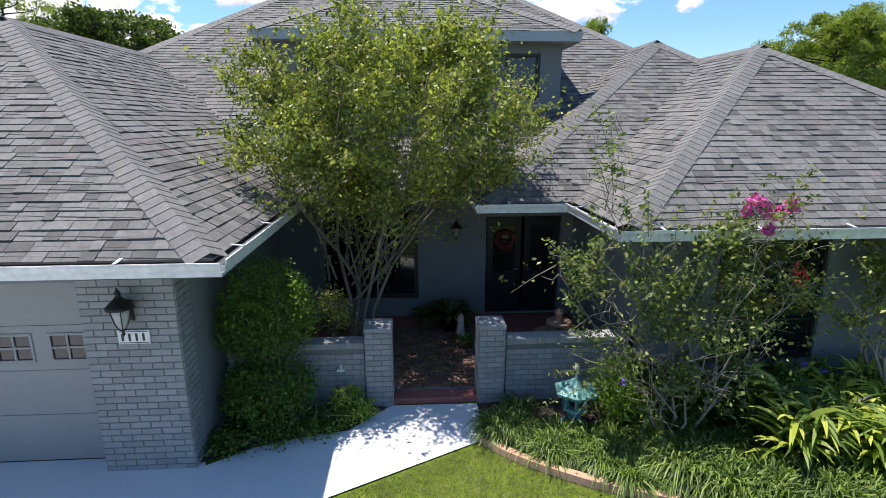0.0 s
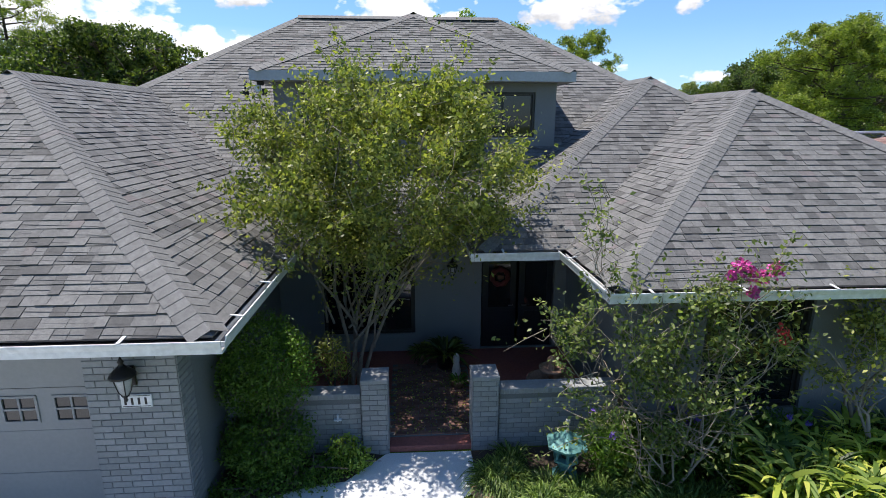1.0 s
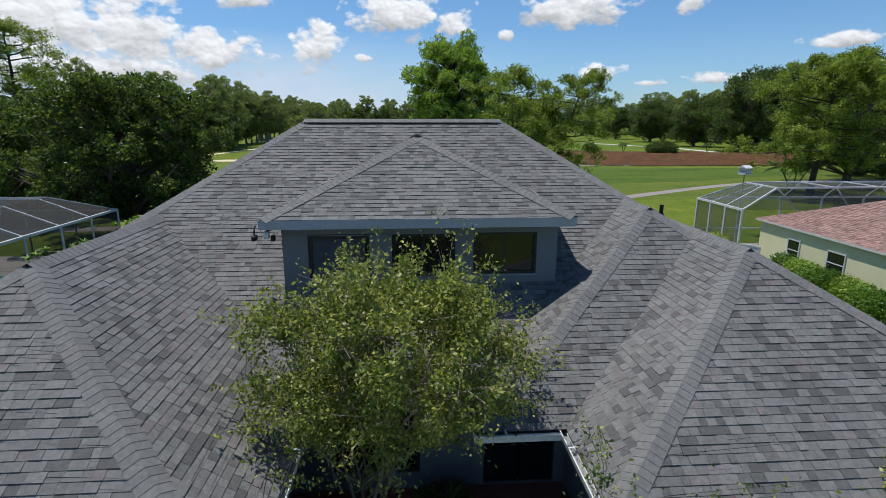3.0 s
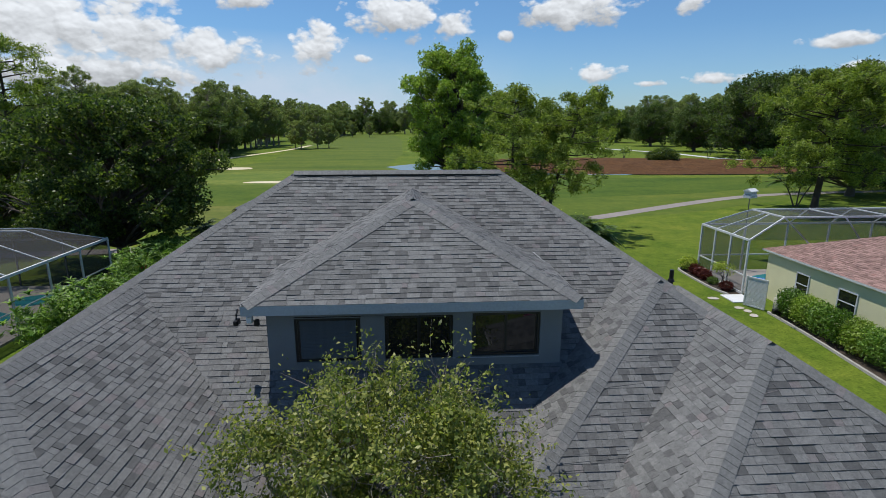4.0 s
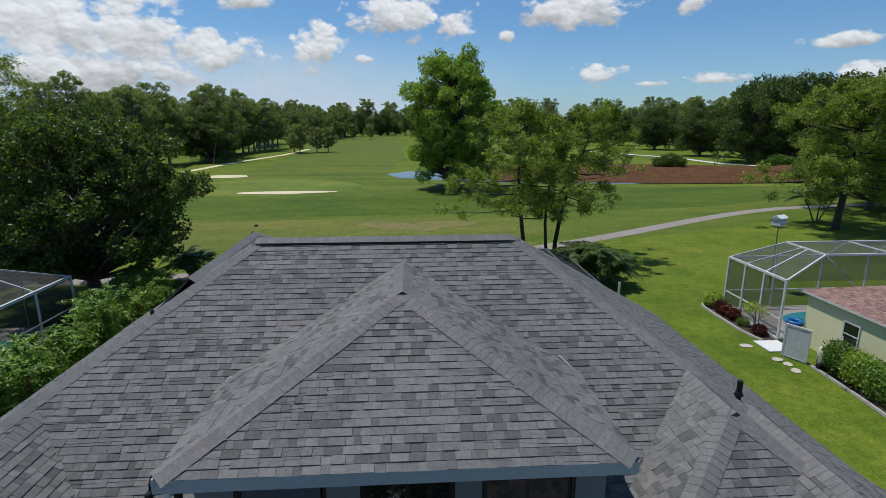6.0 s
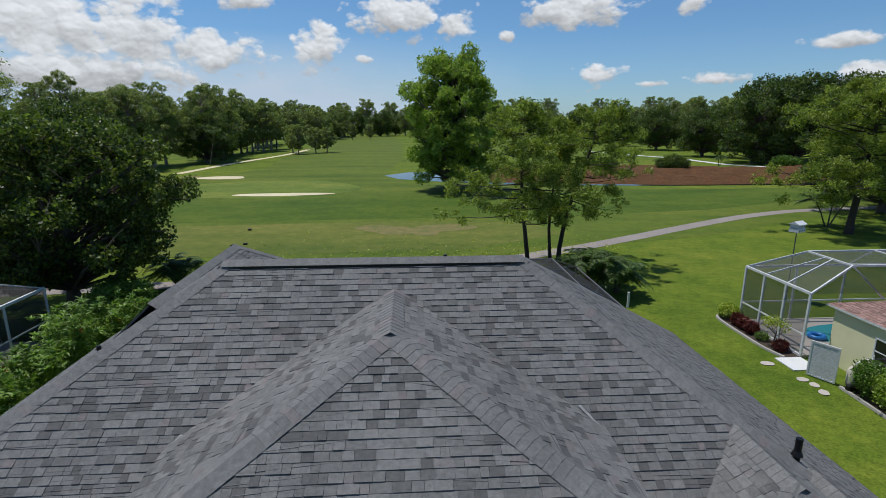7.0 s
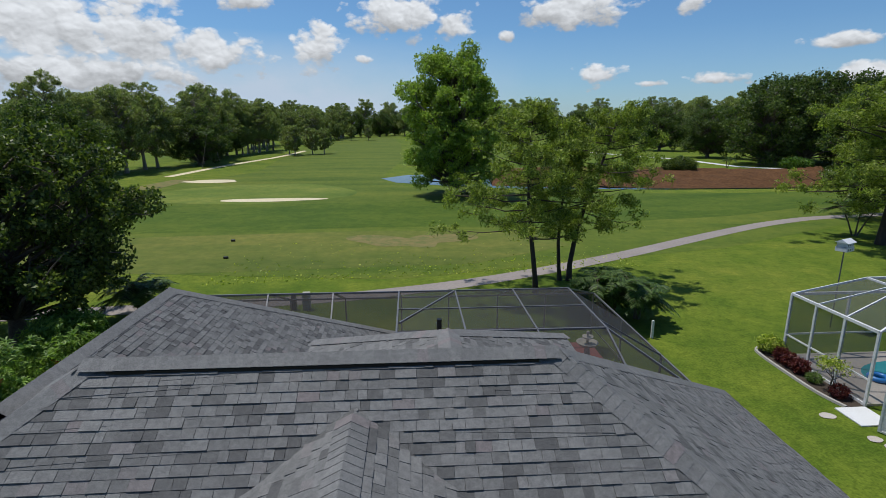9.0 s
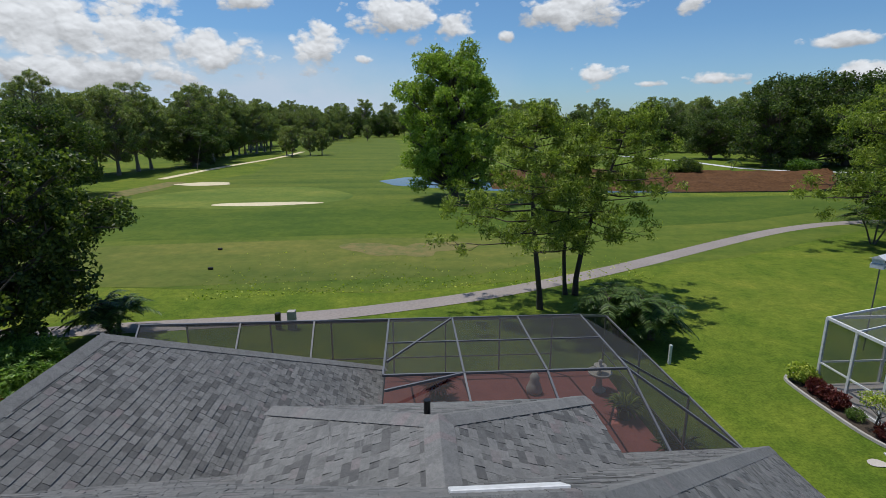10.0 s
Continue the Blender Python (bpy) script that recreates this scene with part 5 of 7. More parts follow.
    if shoot:
        tip = np.array([list(p) for p in shoot])
        pts = np.concatenate([pts, tip + rng.normal(0, 0.035, tip.shape)])
    part("crown", leaves("crown", pts, leaf, mat, 0.55, rng), mat, t)
    return t


rng0 = np.random.default_rng(77)
lumps = []
while len(lumps) < 135:
    d = rng0.uniform(-1, 1, 3)
    r = np.linalg.norm(d)
    c = (0.6 + d[0] * 2.3, -0.35 + d[1] * 1.9, 4.05 + d[2] * 1.7)
    if 0.35 < r < 1 and c[2] > 1.95 + 0.12 * abs(c[0] - 0.6):
        lumps.append((*c, rng0.uniform(0.3, 0.55)))
crape_myrtle((-1.0, 9.1, 0.08), 6, 5, "leafy crape myrtle with yellow-green leaves and pale stems in the courtyard", lumps, 90000, 0.08, gaps=0.46, shoots=170)


def blossom(at, r, mat, n, seed, label, parent=None):
    rng = np.random.default_rng(seed)
    pts = cloud_points(rng, [at], np.array([[r, r, r * 1.2]]), n, 0.3)
    ob = part("blossom", leaves("blossom", pts, 0.05, mat, 0.8, rng), mat, parent)
    if label:
        ob["label"] = label


lumps = [(-1.55, 0.1, 2.45, 0.3), (-1.3, 0.2, 2.2, 0.35), (-1.0, 0.1, 2.6, 0.32), (-0.95, 0.3, 3.1, 0.24), (-0.98, 0.3, 3.6, 0.16), (-1.0, 0.3, 4.05, 0.12), (-0.6, 0.0, 2.1, 0.4), (-0.5, 0.2, 2.6, 0.32), (-0.2, 0, 1.7, 0.45), (0.1, 0.2, 2.3, 0.35), (0.35, 0.1, 2.75, 0.3), (0.7, 0.1, 2.9, 0.25), (1.0, 0.0, 2.95, 0.22), (1.05, 0, 2.45, 0.28), (1.35, 0, 2.1, 0.25), (0.8, 0.1, 1.9, 0.35), (0.3, -0.1, 1.4, 0.4), (-0.7, -0.1, 1.4, 0.35), (-1.2, 0, 1.7, 0.3), (0.6, 0, 2.3, 0.3), (-0.2, 0.1, 2.2, 0.3), (-0.9, 0, 1.0, 0.32), (-0.4, -0.1, 0.8, 0.36), (0.1, 0, 0.9, 0.38), (0.6, 0, 1.1, 0.36), (-0.1, -0.2, 1.3, 0.4), (1.0, 0, 1.5, 0.32)]
cm = crape_myrtle((3.5, 5.95, 0.03), 7, 8, "sparse flowering crape myrtle shrub with pink blossom", lumps, 12500, 0.072, stem=0.022, gaps=0.49, mat=L_MYRTLE_DARK, shoots=45)
for k, (x, z, r) in enumerate(((0.72, 3.2, 0.1), (0.86, 3.12, 0.1), (1.18, 3.15, 0.1), (1.02, 3.05, 0.08), (0.93, 2.85, 0.07), (1.42, 2.25, 0.12), (0.62, 3.1, 0.06))):
    blossom((x, 0.05, z), r, M_FLOWER if k != 5 else M_RED, 130, 40 + k, "bright pink flower cluster", cm)
lumps = [(-0.5, 0, 1.9, 0.28), (-0.3, 0.1, 2.3, 0.25), (0.0, 0, 2.1, 0.3), (0.3, 0, 2.5, 0.26), (0.5, 0.1, 2.1, 0.3), (-0.75, 0, 1.6, 0.2), (0.7, 0, 1.7, 0.25), (0.1, 0.1, 2.75, 0.15)]
crape_myrtle((6.65, 6.2, 0.03), 3, 9, "young crape myrtle with sparse yellowing leaves", lumps, 4500, 0.075)


def shrub(name, at, centres, n, leaf, mat, label, category="shrub", seed=3, aspect=0.5, shell=0.7, group="", droop=0.0, core=True):
    """A dense shrub: woody core and leaves over its outside."""
    rng = np.random.default_rng(seed)
    t = thing(name, at, label, category, group)
    c = np.array([q[:3] for q in centres], float)
    r = np.array([[q[3], q[3], q[4] if len(q) > 4 else q[3]] for q in centres], float)
    pts = cloud_points(rng, c, r, n, shell)
    part("foliage", leaves("foliage", pts[pts[:, 2] > 0.02], leaf, mat, aspect, rng, droop=droop), mat, t)
    bm = bmesh.new()
    if not core:
        bm.free()
        return t
    for q, rr in zip(c, r):
        for j in range(5):
            e = Vector(q) + Vector(rng.normal(0, 0.45, 3)) * float(rr[0])
            tube(bm, [(q[0] * 0.3, q[1] * 0.3, 0), Vector((q[0] * 0.6, q[1] * 0.6, e.z * 0.5)), e], [0.02, 0.014, 0.005], 5, False)
    part("woody_core", bm, M_BARK, t)
    return t


shrub("clipped_shrub", (-2.0, 6.85, 0.03), [(0, 0, 1.75, 0.56, 0.62), (0.25, -0.1, 1.6, 0.45, 0.55), (-0.25, 0, 1.4, 0.42, 0.5)], 12000, 0.05, L_SHRUB, "tall dense rounded green shrub by the garage wall", seed=11, shell=0.75)
shrub("clipped_shrub", (-2.0, 6.7, 0.03), [(0.05, 0, 0.5, 0.58, 0.48), (-0.2, 0.1, 0.45, 0.5, 0.42)], 9000, 0.05, L_SHRUB, "low rounded green shrub by the garage wall", seed=12, shell=0.75)
shrub("ground_cover", (-1.9, 6.4, 0.03), [(-0.55, -0.25, 0.1, 0.35, 0.14), (0, 0, 0.1, 0.5, 0.15), (0.55, 0.1, 0.1, 0.4, 0.16), (0.9, 0.3, 0.12, 0.35, 0.16)], 4500, 0.05, L_SHRUB, "low creeping green ground cover beside the walk", "ground cover", 13, 0.6, 0.2)
shrub("leafy_weed", (-0.95, 6.85, 0.03), [(0, 0, 0.22, 0.3, 0.2), (0.2, -0.1, 0.12, 0.25, 0.12)], 900, 0.075, L_BRIGHT, "bright green leafy shrublet at the pillar foot", "shrub", 14, 0.5, 0.2)
shrub("white_edged_shrub", (-1.25, 7.75, 0.1), [(0, 0, 1.35, 0.3, 0.3), (0.1, 0, 1.1, 0.3, 0.3)], 700, 0.08, L_MYRTLE, "pale-edged small shrub behind the courtyard wall", "shrub", 15, 0.35, 0.2)


def strap_mesh(seed, n, length, width, mat, up=0.9, droop=0.75, spread=0.12):
    rng = np.random.default_rng(seed)
    a = rng.uniform(0, 2 * np.pi, n)
    r = spread * np.sqrt(rng.random(n))
    roots = np.stack([r * np.cos(a), r * np.sin(a), np.zeros(n)], 1)
    lean = rng.uniform(0.15, 0.9, n)
    ways = np.stack([np.cos(a) * lean, np.sin(a) * lean, np.full(n, up)], 1)
    return blades("strap_leaves", roots, ways, length, width, mat, droop, 3, rng)


clumps = [strap_mesh(100 + k, 170, 0.62, 0.013, L_STRAP, 1.1, 0.85) for k in range(4)]
tall = [strap_mesh(120 + k, 150, 0.9, 0.016, L_STRAP, 1.3, 0.8, 0.14) for k in range(3)]
rng1 = random.Random(4)


def kerb_y(x):
    return 6.1 - 0.72 * (x - 0.95) if x < 2.4 else max(4.25, 5.06 - 0.38 * (x - 2.4))


def in_bed(x, y):
    return kerb_y(x) + 0.12 < y < 6.9 and not (abs(x - 2.25) < 0.28 and abs(y - 6.35) < 0.35)


for k in range(230):
    x = rng1.uniform(1.05, 8.6)
    y = kerb_y(x) + 0.15 + abs(rng1.gauss(0, 0.55))
    if not in_bed(x, y):
        continue
    big_one = x > 3.2 and rng1.random() < 0.6
    ob = new("strap_leaf_clump", rng1.choice(tall if big_one else clumps))
    ob.matrix_basis = pose(x, y, 0.03, 0, 0, rng1.uniform(0, 360)) @ Matrix.Scale(rng1.uniform(0.8, 1.2), 4)
    tagged(ob, "tall arching green strap-leaved clump in the bed" if big_one else "dark green grassy border clump along the kerb", "grass clump", "border grass clumps")
for k in range(26):
    x, y = rng1.uniform(2.5, 6.2), rng1.uniform(5.9, 6.8)
    if not in_bed(x, y):
        continue
    t = thing("blue_flowered_plant", (x, y, 0.03), "leafy green plant with small violet flowers", "flowering plant", "violet flowered plants", turn=rng1.uniform(0, 360))
    rr = np.random.default_rng(200 + k)
    h = rng1.uniform(0.6, 1.0)
    pts = cloud_points(rr, [(0, 0, h * 0.5)], np.array([[0.3, 0.3, h * 0.5]]), 420, 0.2)
    part("foliage", leaves("foliage", pts, 0.11, L_SHRUB, 0.28, rr), L_SHRUB, t)
    if k % 3 == 0:
        blossom((0.05, 0, h + 0.02), 0.05, M_PURPLE, 60, 300 + k, "violet flower head", t)
gr = random.Random(9)
for k in range(74):
    x, y = gr.uniform(4.5, 9.2), gr.uniform(5.0, 6.3)
    t = thing("variegated_ginger", (x, y, 0.03), "yellow and green variegated shell ginger", "ginger plant", "ginger plants", turn=gr.uniform(0, 360))
    rr = np.random.default_rng(400 + k)
    n = 40
    a = rr.uniform(0, 6.28, n)
    z = rr.uniform(0.15, 0.75, n)
    roots = np.stack([0.1 * np.cos(a), 0.1 * np.sin(a), z], 1)
    ways = np.stack([np.cos(a), np.sin(a), rr.uniform(0.2, 1.1, n)], 1)
    part("foliage", blades("foliage", roots, ways, 0.55, 0.06, L_GINGER if k % 3 else L_STRAP, 0.45, 3, rr), None, t)
    for j in range(5):
        bm = bmesh.new()
        tube(bm, [(0, 0, 0), (0.04 * math.cos(j), 0.04 * math.sin(j), 0.4), (0.12 * math.cos(j), 0.12 * math.sin(j), 0.8)], [0.012, 0.01, 0.005], 5, False)
        part("stalk", bm, L_STRAP, t)

# grass blades on the front lawn
rr = np.random.default_rng(31)
px, py = rr.uniform(-2.2, 3.2, 52000), rr.uniform(2.6, 6.1, 52000)
ok = np.array([(y < 5.08 + 0.52 * (x + 1.05) - 0.03 if x < 0.95 else y < kerb_y(x) - 0.1) and (x > -1.05 or y < 5.05 - 2.2 * (-1.05 - x)) for x, y in zip(px, py)])
px, py = px[ok], py[ok]
L_LAWN = leaf_material("lawn blade", (0.1, 0.12, 0.04), (0.19, 0.2, 0.08), (0.3, 0.29, 0.14))
me = blades("lawn_grass", np.stack([px, py, np.zeros(len(px))], 1), np.stack([rr.normal(0, 0.6, len(px)), rr.normal(0, 0.6, len(px)), np.ones(len(px))], 1), 0.06, 0.006, L_LAWN, 0.4, 2, rr)
tagged(part("lawn_grass", me, L_LAWN, None), "short coarse lawn grass", "grass", kind="stuff")

# ---- garden ornaments ----
pg = thing("pagoda_lantern", (2.25, 6.35, 0.03), "weathered verdigris bronze pagoda garden lantern", "garden lantern", turn=20)
bm = bmesh.new()
lathe(bm, [(0.2, 0.0), (0.2, 0.05), (0.12, 0.09), (0.1, 0.24), (0.19, 0.28), (0.19, 0.32)], 6)
part("base", bm, M_GREENCOPPER, pg)
for k in range(6):
    a = 2 * math.pi * k / 6
    bm = bmesh.new()
    bar(bm, (0.15 * math.cos(a), 0.15 * math.sin(a), 0.32), (0.15 * math.cos(a), 0.15 * math.sin(a), 0.54), 0.03)
    part("post", bm, M_GREENCOPPER, pg)
bm = bmesh.new()
lathe(bm, [(0.06, 0.32), (0.1, 0.4), (0.08, 0.54)], 8)
part("lamp_core", bm, M_BLACK, pg)
bm = bmesh.new()
lathe(bm, [(0.3, 0.52), (0.31, 0.56), (0.22, 0.6), (0.12, 0.66), (0.05, 0.72)], 6)
part("roof", bm, M_GREENCOPPER, pg)
bm = bmesh.new()
lathe(bm, [(0.02, 0.7), (0.02, 0.84), (0.035, 0.87), (0.03, 0.91), (0.006, 0.93)], 10)
part("finial", bm, M_STONEWHITE, pg)


def fountain(at, s, mat, label):
    t = thing("fountain", at, label, "fountain")
    bm = bmesh.new()
    lathe(bm, [(0.26 * s, 0), (0.26 * s, 0.06 * s), (0.14 * s, 0.12 * s), (0.1 * s, 0.5 * s), (0.16 * s, 0.6 * s)], 18)
    part("pedestal", bm, mat, t, "", True)
    bm = bmesh.new()
    lathe(bm, [(0.1 * s, 0.6 * s), (0.4 * s, 0.68 * s), (0.46 * s, 0.78 * s), (0.42 * s, 0.79 * s), (0.36 * s, 0.71 * s), (0.05 * s, 0.68 * s)], 22)
    part("basin", bm, mat, t, "", True)
    bm = bmesh.new()
    lathe(bm, [(0.06 * s, 0.66 * s), (0.05 * s, 0.9 * s), (0.22 * s, 0.98 * s), (0.24 * s, 1.04 * s), (0.2 * s, 1.03 * s), (0.06 * s, 1.0 * s), (0.05 * s, 1.16 * s), (0.09 * s, 1.2 * s), (0.02 * s, 1.28 * s)], 18)
    part("upper_bowl", bm, mat, t, "", True)


fountain((2.4, 7.78, PZ - 0.03), 0.9, M_CLAY, "two-tiered weathered clay fountain in the courtyard")


def pot_plant(at, r, h, pot_mat, leaf_mat, label, seed, leaf=0.2, n=160):
    t = thing("potted_plant", at, label, "potted plant")
    bm = bmesh.new()
    lathe(bm, [(r * 0.65, 0), (r * 0.95, h * 0.8), (r * 1.08, h * 0.82), (r * 1.08, h), (r * 0.9, h), (r * 0.85, h * 0.88)], 18)
    part("pot", bm, pot_mat, t, "", True)
    rr = np.random.default_rng(seed)
    a = rr.uniform(0, 6.28, n)
    part("foliage", blades("foliage", np.stack([r * 0.4 * np.cos(a), r * 0.4 * np.sin(a), np.full(n, h * 0.9)], 1), np.stack([np.cos(a), np.sin(a), rr.uniform(0.4, 2, n)], 1), leaf * 2.2, leaf * 0.2, leaf_mat, 0.5, 3, rr), leaf_mat, t)


pot_plant((0.75, 9.7, PZ - 0.03), 0.2, 0.35, M_BLACK, L_OAK, "dark leafy plant in a pot by the entrance", 51, 0.28)
pot_plant((0.3, 9.9, PZ - 0.03), 0.16, 0.28, M_CLAY, L_OAK, "small clay pot with a dark green plant", 52, 0.18)
pot_plant((0.95, 8.9, PZ), 0.14, 0.14, M_CLAY, L_SHRUB, "shallow orange clay pot with a low plant", 53, 0.12, 60)
pot_plant((-0.55, 8.3, PZ - 0.03), 0.14, 0.24, M_CLAY, L_SHRUB, "clay pot behind the gate pillar", 54, 0.12, 90)
st = thing("pale_figure", (0.95, 9.35, PZ - 0.03), "small white stone garden ornament", "ornament")
bm = bmesh.new()
lathe(bm, [(0.08, 0), (0.09, 0.1), (0.06, 0.3), (0.07, 0.38), (0.05, 0.46), (0.01, 0.5)], 12)
part("body", bm, M_STONEWHITE, st, "", True)
rr = np.random.default_rng(61)
pts = np.stack([rr.uniform(-0.3, 1.1, 700), rr.uniform(7.4, 9.6, 700), np.full(700, PZ + 0.014)], 1)
tagged(part("leaf_litter", leaves("leaf_litter", pts, 0.045, L_MYRTLE, 0.6, rr, lean=np.array([0.9, 0.2, 0.05])), L_MYRTLE, None), "fallen leaves on the courtyard pavers", "leaf litter", kind="stuff")


# ---- trees round the house and on the course ----
leafy_tree("oak_tree", (-19.8, 38.2, 0), 11.3, 1.7, 6.4, 130, 1.05, 105000, 0.23, L_OAK, "large dark spreading oak beside the cart path", 0.36, 3, shell=0.6, gaps=0.44)
leafy_tree("oak_tree", (-33.5, 45.0, 0), 10.0, 1.8, 6.0, 80, 1.15, 55000, 0.26, L_OAK, "dark oak beyond the neighbouring pool", 0.3, 6)
leafy_tree("broadleaf_tree", (7.8, 95, 0), 22.3, 1.6, 8.6, 230, 1.45, 150000, 0.38, L_BRIGHT, "tall bright green broadleaf tree on the fairway edge", 0.55, 7, shape=0.62, squash=0.85, shell=0.45, gaps=0.46)
def pine(at, h, base, rx, limbs, puff, n_needle, needle, label, trunk_r, seed, lean=0.0, group="", fork=0.0):
    """A slash pine: bare trunk, long crooked limbs, and flattened tufts of needles towards their ends."""
    rng = np.random.default_rng(seed)
    t = thing("pine_tree", at, label, "tree", group)
    trunk = [Vector((lean * h * u ** 1.5 + 0.025 * h * math.sin(4.5 * u + seed), 0.02 * h * math.cos(4 * u + seed), h * 0.97 * u)) for u in (0, 0.1, 0.3, 0.5, 0.7, 0.85, 1.0)]
    bm = bmesh.new()
    tube(bm, trunk, [trunk_r * k for k in (1.35, 1.0, 0.88, 0.7, 0.5, 0.3, 0.08)], 9, False)
    tufts, sizes = [], []
    for k in range(limbs):
        u = (k + rng.random()) / limbs
        z = base + (h * 0.96 - base) * u
        for p, q in zip(trunk, trunk[1:]):
            if z <= q.z:
                st = p.lerp(q, (z - p.z) / (q.z - p.z))
                break
        a = k * 2.4 + rng.uniform(-0.6, 0.6)
        reach = rx * (0.28 + 0.72 * math.sin(math.pi * min(1.0, 0.3 + 0.7 * u)) ** 0.8) * rng.uniform(0.5, 1.1)
        d = Vector((math.cos(a), math.sin(a), 0))
        rise = reach * (0.5 * u - 0.22 + rng.normal(0, 0.1))
        pts = [st]
        for v in (0.25, 0.5, 0.75, 1.0):
            pts.append(st + d * reach * v + Vector((rng.normal(0, 0.06) * reach, rng.normal(0, 0.06) * reach, rise * v + 0.16 * reach * v * v * (1 - fork))))
        lr = trunk_r * (0.14 + 0.22 * reach / rx)
        tube(bm, pts, [lr, lr * 0.75, lr * 0.55, lr * 0.35, lr * 0.12], 5, False)
        for j in range(int(rng.integers(5, 9))):
            v = rng.uniform(0.4, 1.0)
            m = min(3, int(v * 4))
            b0 = pts[m].lerp(pts[m + 1], v * 4 - m if v < 1 else 1.0)
            e = b0 + Vector((rng.normal(0, 0.17) * reach, rng.normal(0, 0.17) * reach, abs(rng.normal(0, 0.09)) * reach))
            tube(bm, [b0, b0.lerp(e, 0.5) + Vector((0, 0, -0.03 * reach)), e], [lr * 0.3, lr * 0.22, lr * 0.08], 4, False)
            g = puff * rng.uniform(0.55, 1.2)
            tufts.append(tuple(e))
            sizes.append((g, g, g * 0.8))
    part("trunk", bm, M_PINEBARK, t, "", True)
    c = np.array(tufts)
    pts = cloud_points(rng, c, np.array(sizes), n_needle, 0.12)
    pts = pts[noise_keep(pts, 1.0 / puff, 0.46, seed)]
    part("crown", leaves("crown", pts, needle, L_PINE, 0.26, rng), L_PINE, t)
    return t


# the pine group
pine((9.1, 44.4, 0), 12.4, 3.6, 5.4, 38, 0.6, 50000, 0.25, "slender pine of a group with a ragged open crown", 0.17, 21, -0.03, "pine group")
pine((11.8, 47.2, 0), 9.6, 3.2, 3.6, 20, 0.52, 20000, 0.25, "smaller pine of a group with thin foliage", 0.14, 22, 0.02, "pine group")
pine((12.7, 47.0, 0), 12.4, 4.4, 5.0, 32, 0.6, 42000, 0.25, "leaning pine of a group with a ragged open crown", 0.18, 23, 0.2, "pine group", 0.3)
pine((45.5, 56, 0), 14.8, 4.0, 8.6, 66, 0.95, 105000, 0.34, "large pine behind the neighbouring pool cage", 0.34, 24)
pine((-37.0, 53.0, 0), 17.5, 6.5, 5.4, 36, 0.8, 40000, 0.28, "tall slender pine with an open crown", 0.28, 4)
leafy_tree("broadleaf_tree", (60.0, 68, 0), 17, 1.5, 9.0, 110, 1.45, 52000, 0.32, L_OAK, "dark broadleaf tree behind the pine", 0.4, 25)
leafy_tree("broadleaf_tree", (72.0, 74, 0), 16, 1.5, 9.0, 110, 1.45, 48000, 0.32, L_DARK, "dark tree beyond the cart path", 0.4, 26)

# prototypes for the far trees, and their copies
protos = [
    leafy_tree("broadleaf_tree", (-56.5, 101, 0), 14.6, 1.4, 8.2, 110, 1.5, 42000, 0.38, L_DARK, "dark broad oak at the edge of the course", 0.42, 31, group="course trees"),
    leafy_tree("broadleaf_tree", (-66, 138, 0), 19.0, 4.2, 6.8, 100, 1.25, 36000, 0.38, L_BELT, "mid-green tree in the belt along the fairway", 0.36, 32, group="course trees", bark=M_PALEBARK),
    leafy_tree("broadleaf_tree", (-60, 180, 0), 20.5, 5.5, 7.4, 105, 1.3, 36000, 0.38, L_BELT, "light green tree in the belt along the fairway", 0.4, 33, group="course trees", bark=M_PALEBARK),
    leafy_tree("pine_tree", (-64, 212, 0), 23.5, 7.5, 5.6, 60, 1.1, 22000, 0.5, L_BELT, "tall pine in the belt along the fairway", 0.32, 34, aspect=0.25, shell=0.3, group="course trees"),
]
far = random.Random(12)


def plant(k, x, y, s):
    copy_thing(protos[k], pose(x, y, 0, 0, 0, far.uniform(0, 360)) @ Matrix.Scale(s, 4))


for k in range(58):     # belt on the left, towards the far end of the fairway
    y = 122 + k * 6.6
    x = -64 - far.uniform(0, 14) + (7 if 150 < y < 250 else 0) + (12 if y > 330 else 0)
    plant(far.choice((0, 1, 1, 2, 2, 3)), x, y, far.uniform(0.78, 1.02))
for k in range(44):     # woods behind them
    plant(far.choice((0, 1, 2, 1)), far.uniform(-230, -88), far.uniform(112, 420), far.uniform(0.8, 1.1))
for x, y, s in ((-41, 205, 0.55), (-36, 212, 0.5), (-32, 216, 0.5), (-45, 215, 0.55), (-40, 382, 0.55), (-28, 380, 0.55), (-50, 390, 0.6)):
    plant(1, x, y, s)
for k in range(96):     # the end of the fairway and across the pond
    x = -150 + k * 6.0 + far.uniform(-4, 4)
    plant(far.choice((0, 1, 2, 0)), x, far.uniform(430, 560) if x < 150 else far.uniform(330, 470), far.uniform(1.0, 1.45))
for k in range(44):
    plant(far.choice((0, 1, 2)), -380 + k * 22 + far.uniform(-9, 9), far.uniform(600, 800), far.uniform(1.5, 1.95))
for x, y, s in ((100, 181, 1.1), (98, 150, 1.45), (108, 148, 1.65), (120, 150, 1.65), (133, 154, 1.6), (114, 166, 1.7), (146, 150, 1.5), (160, 158, 1.5), (128, 136, 1.3), (142, 134, 1.3)):
    plant(0, x, y, s)
for k in range(44):
    plant(far.choice((0, 0, 1, 2)), far.uniform(105, 340), far.uniform(205, 340), far.uniform(0.9, 1.2))
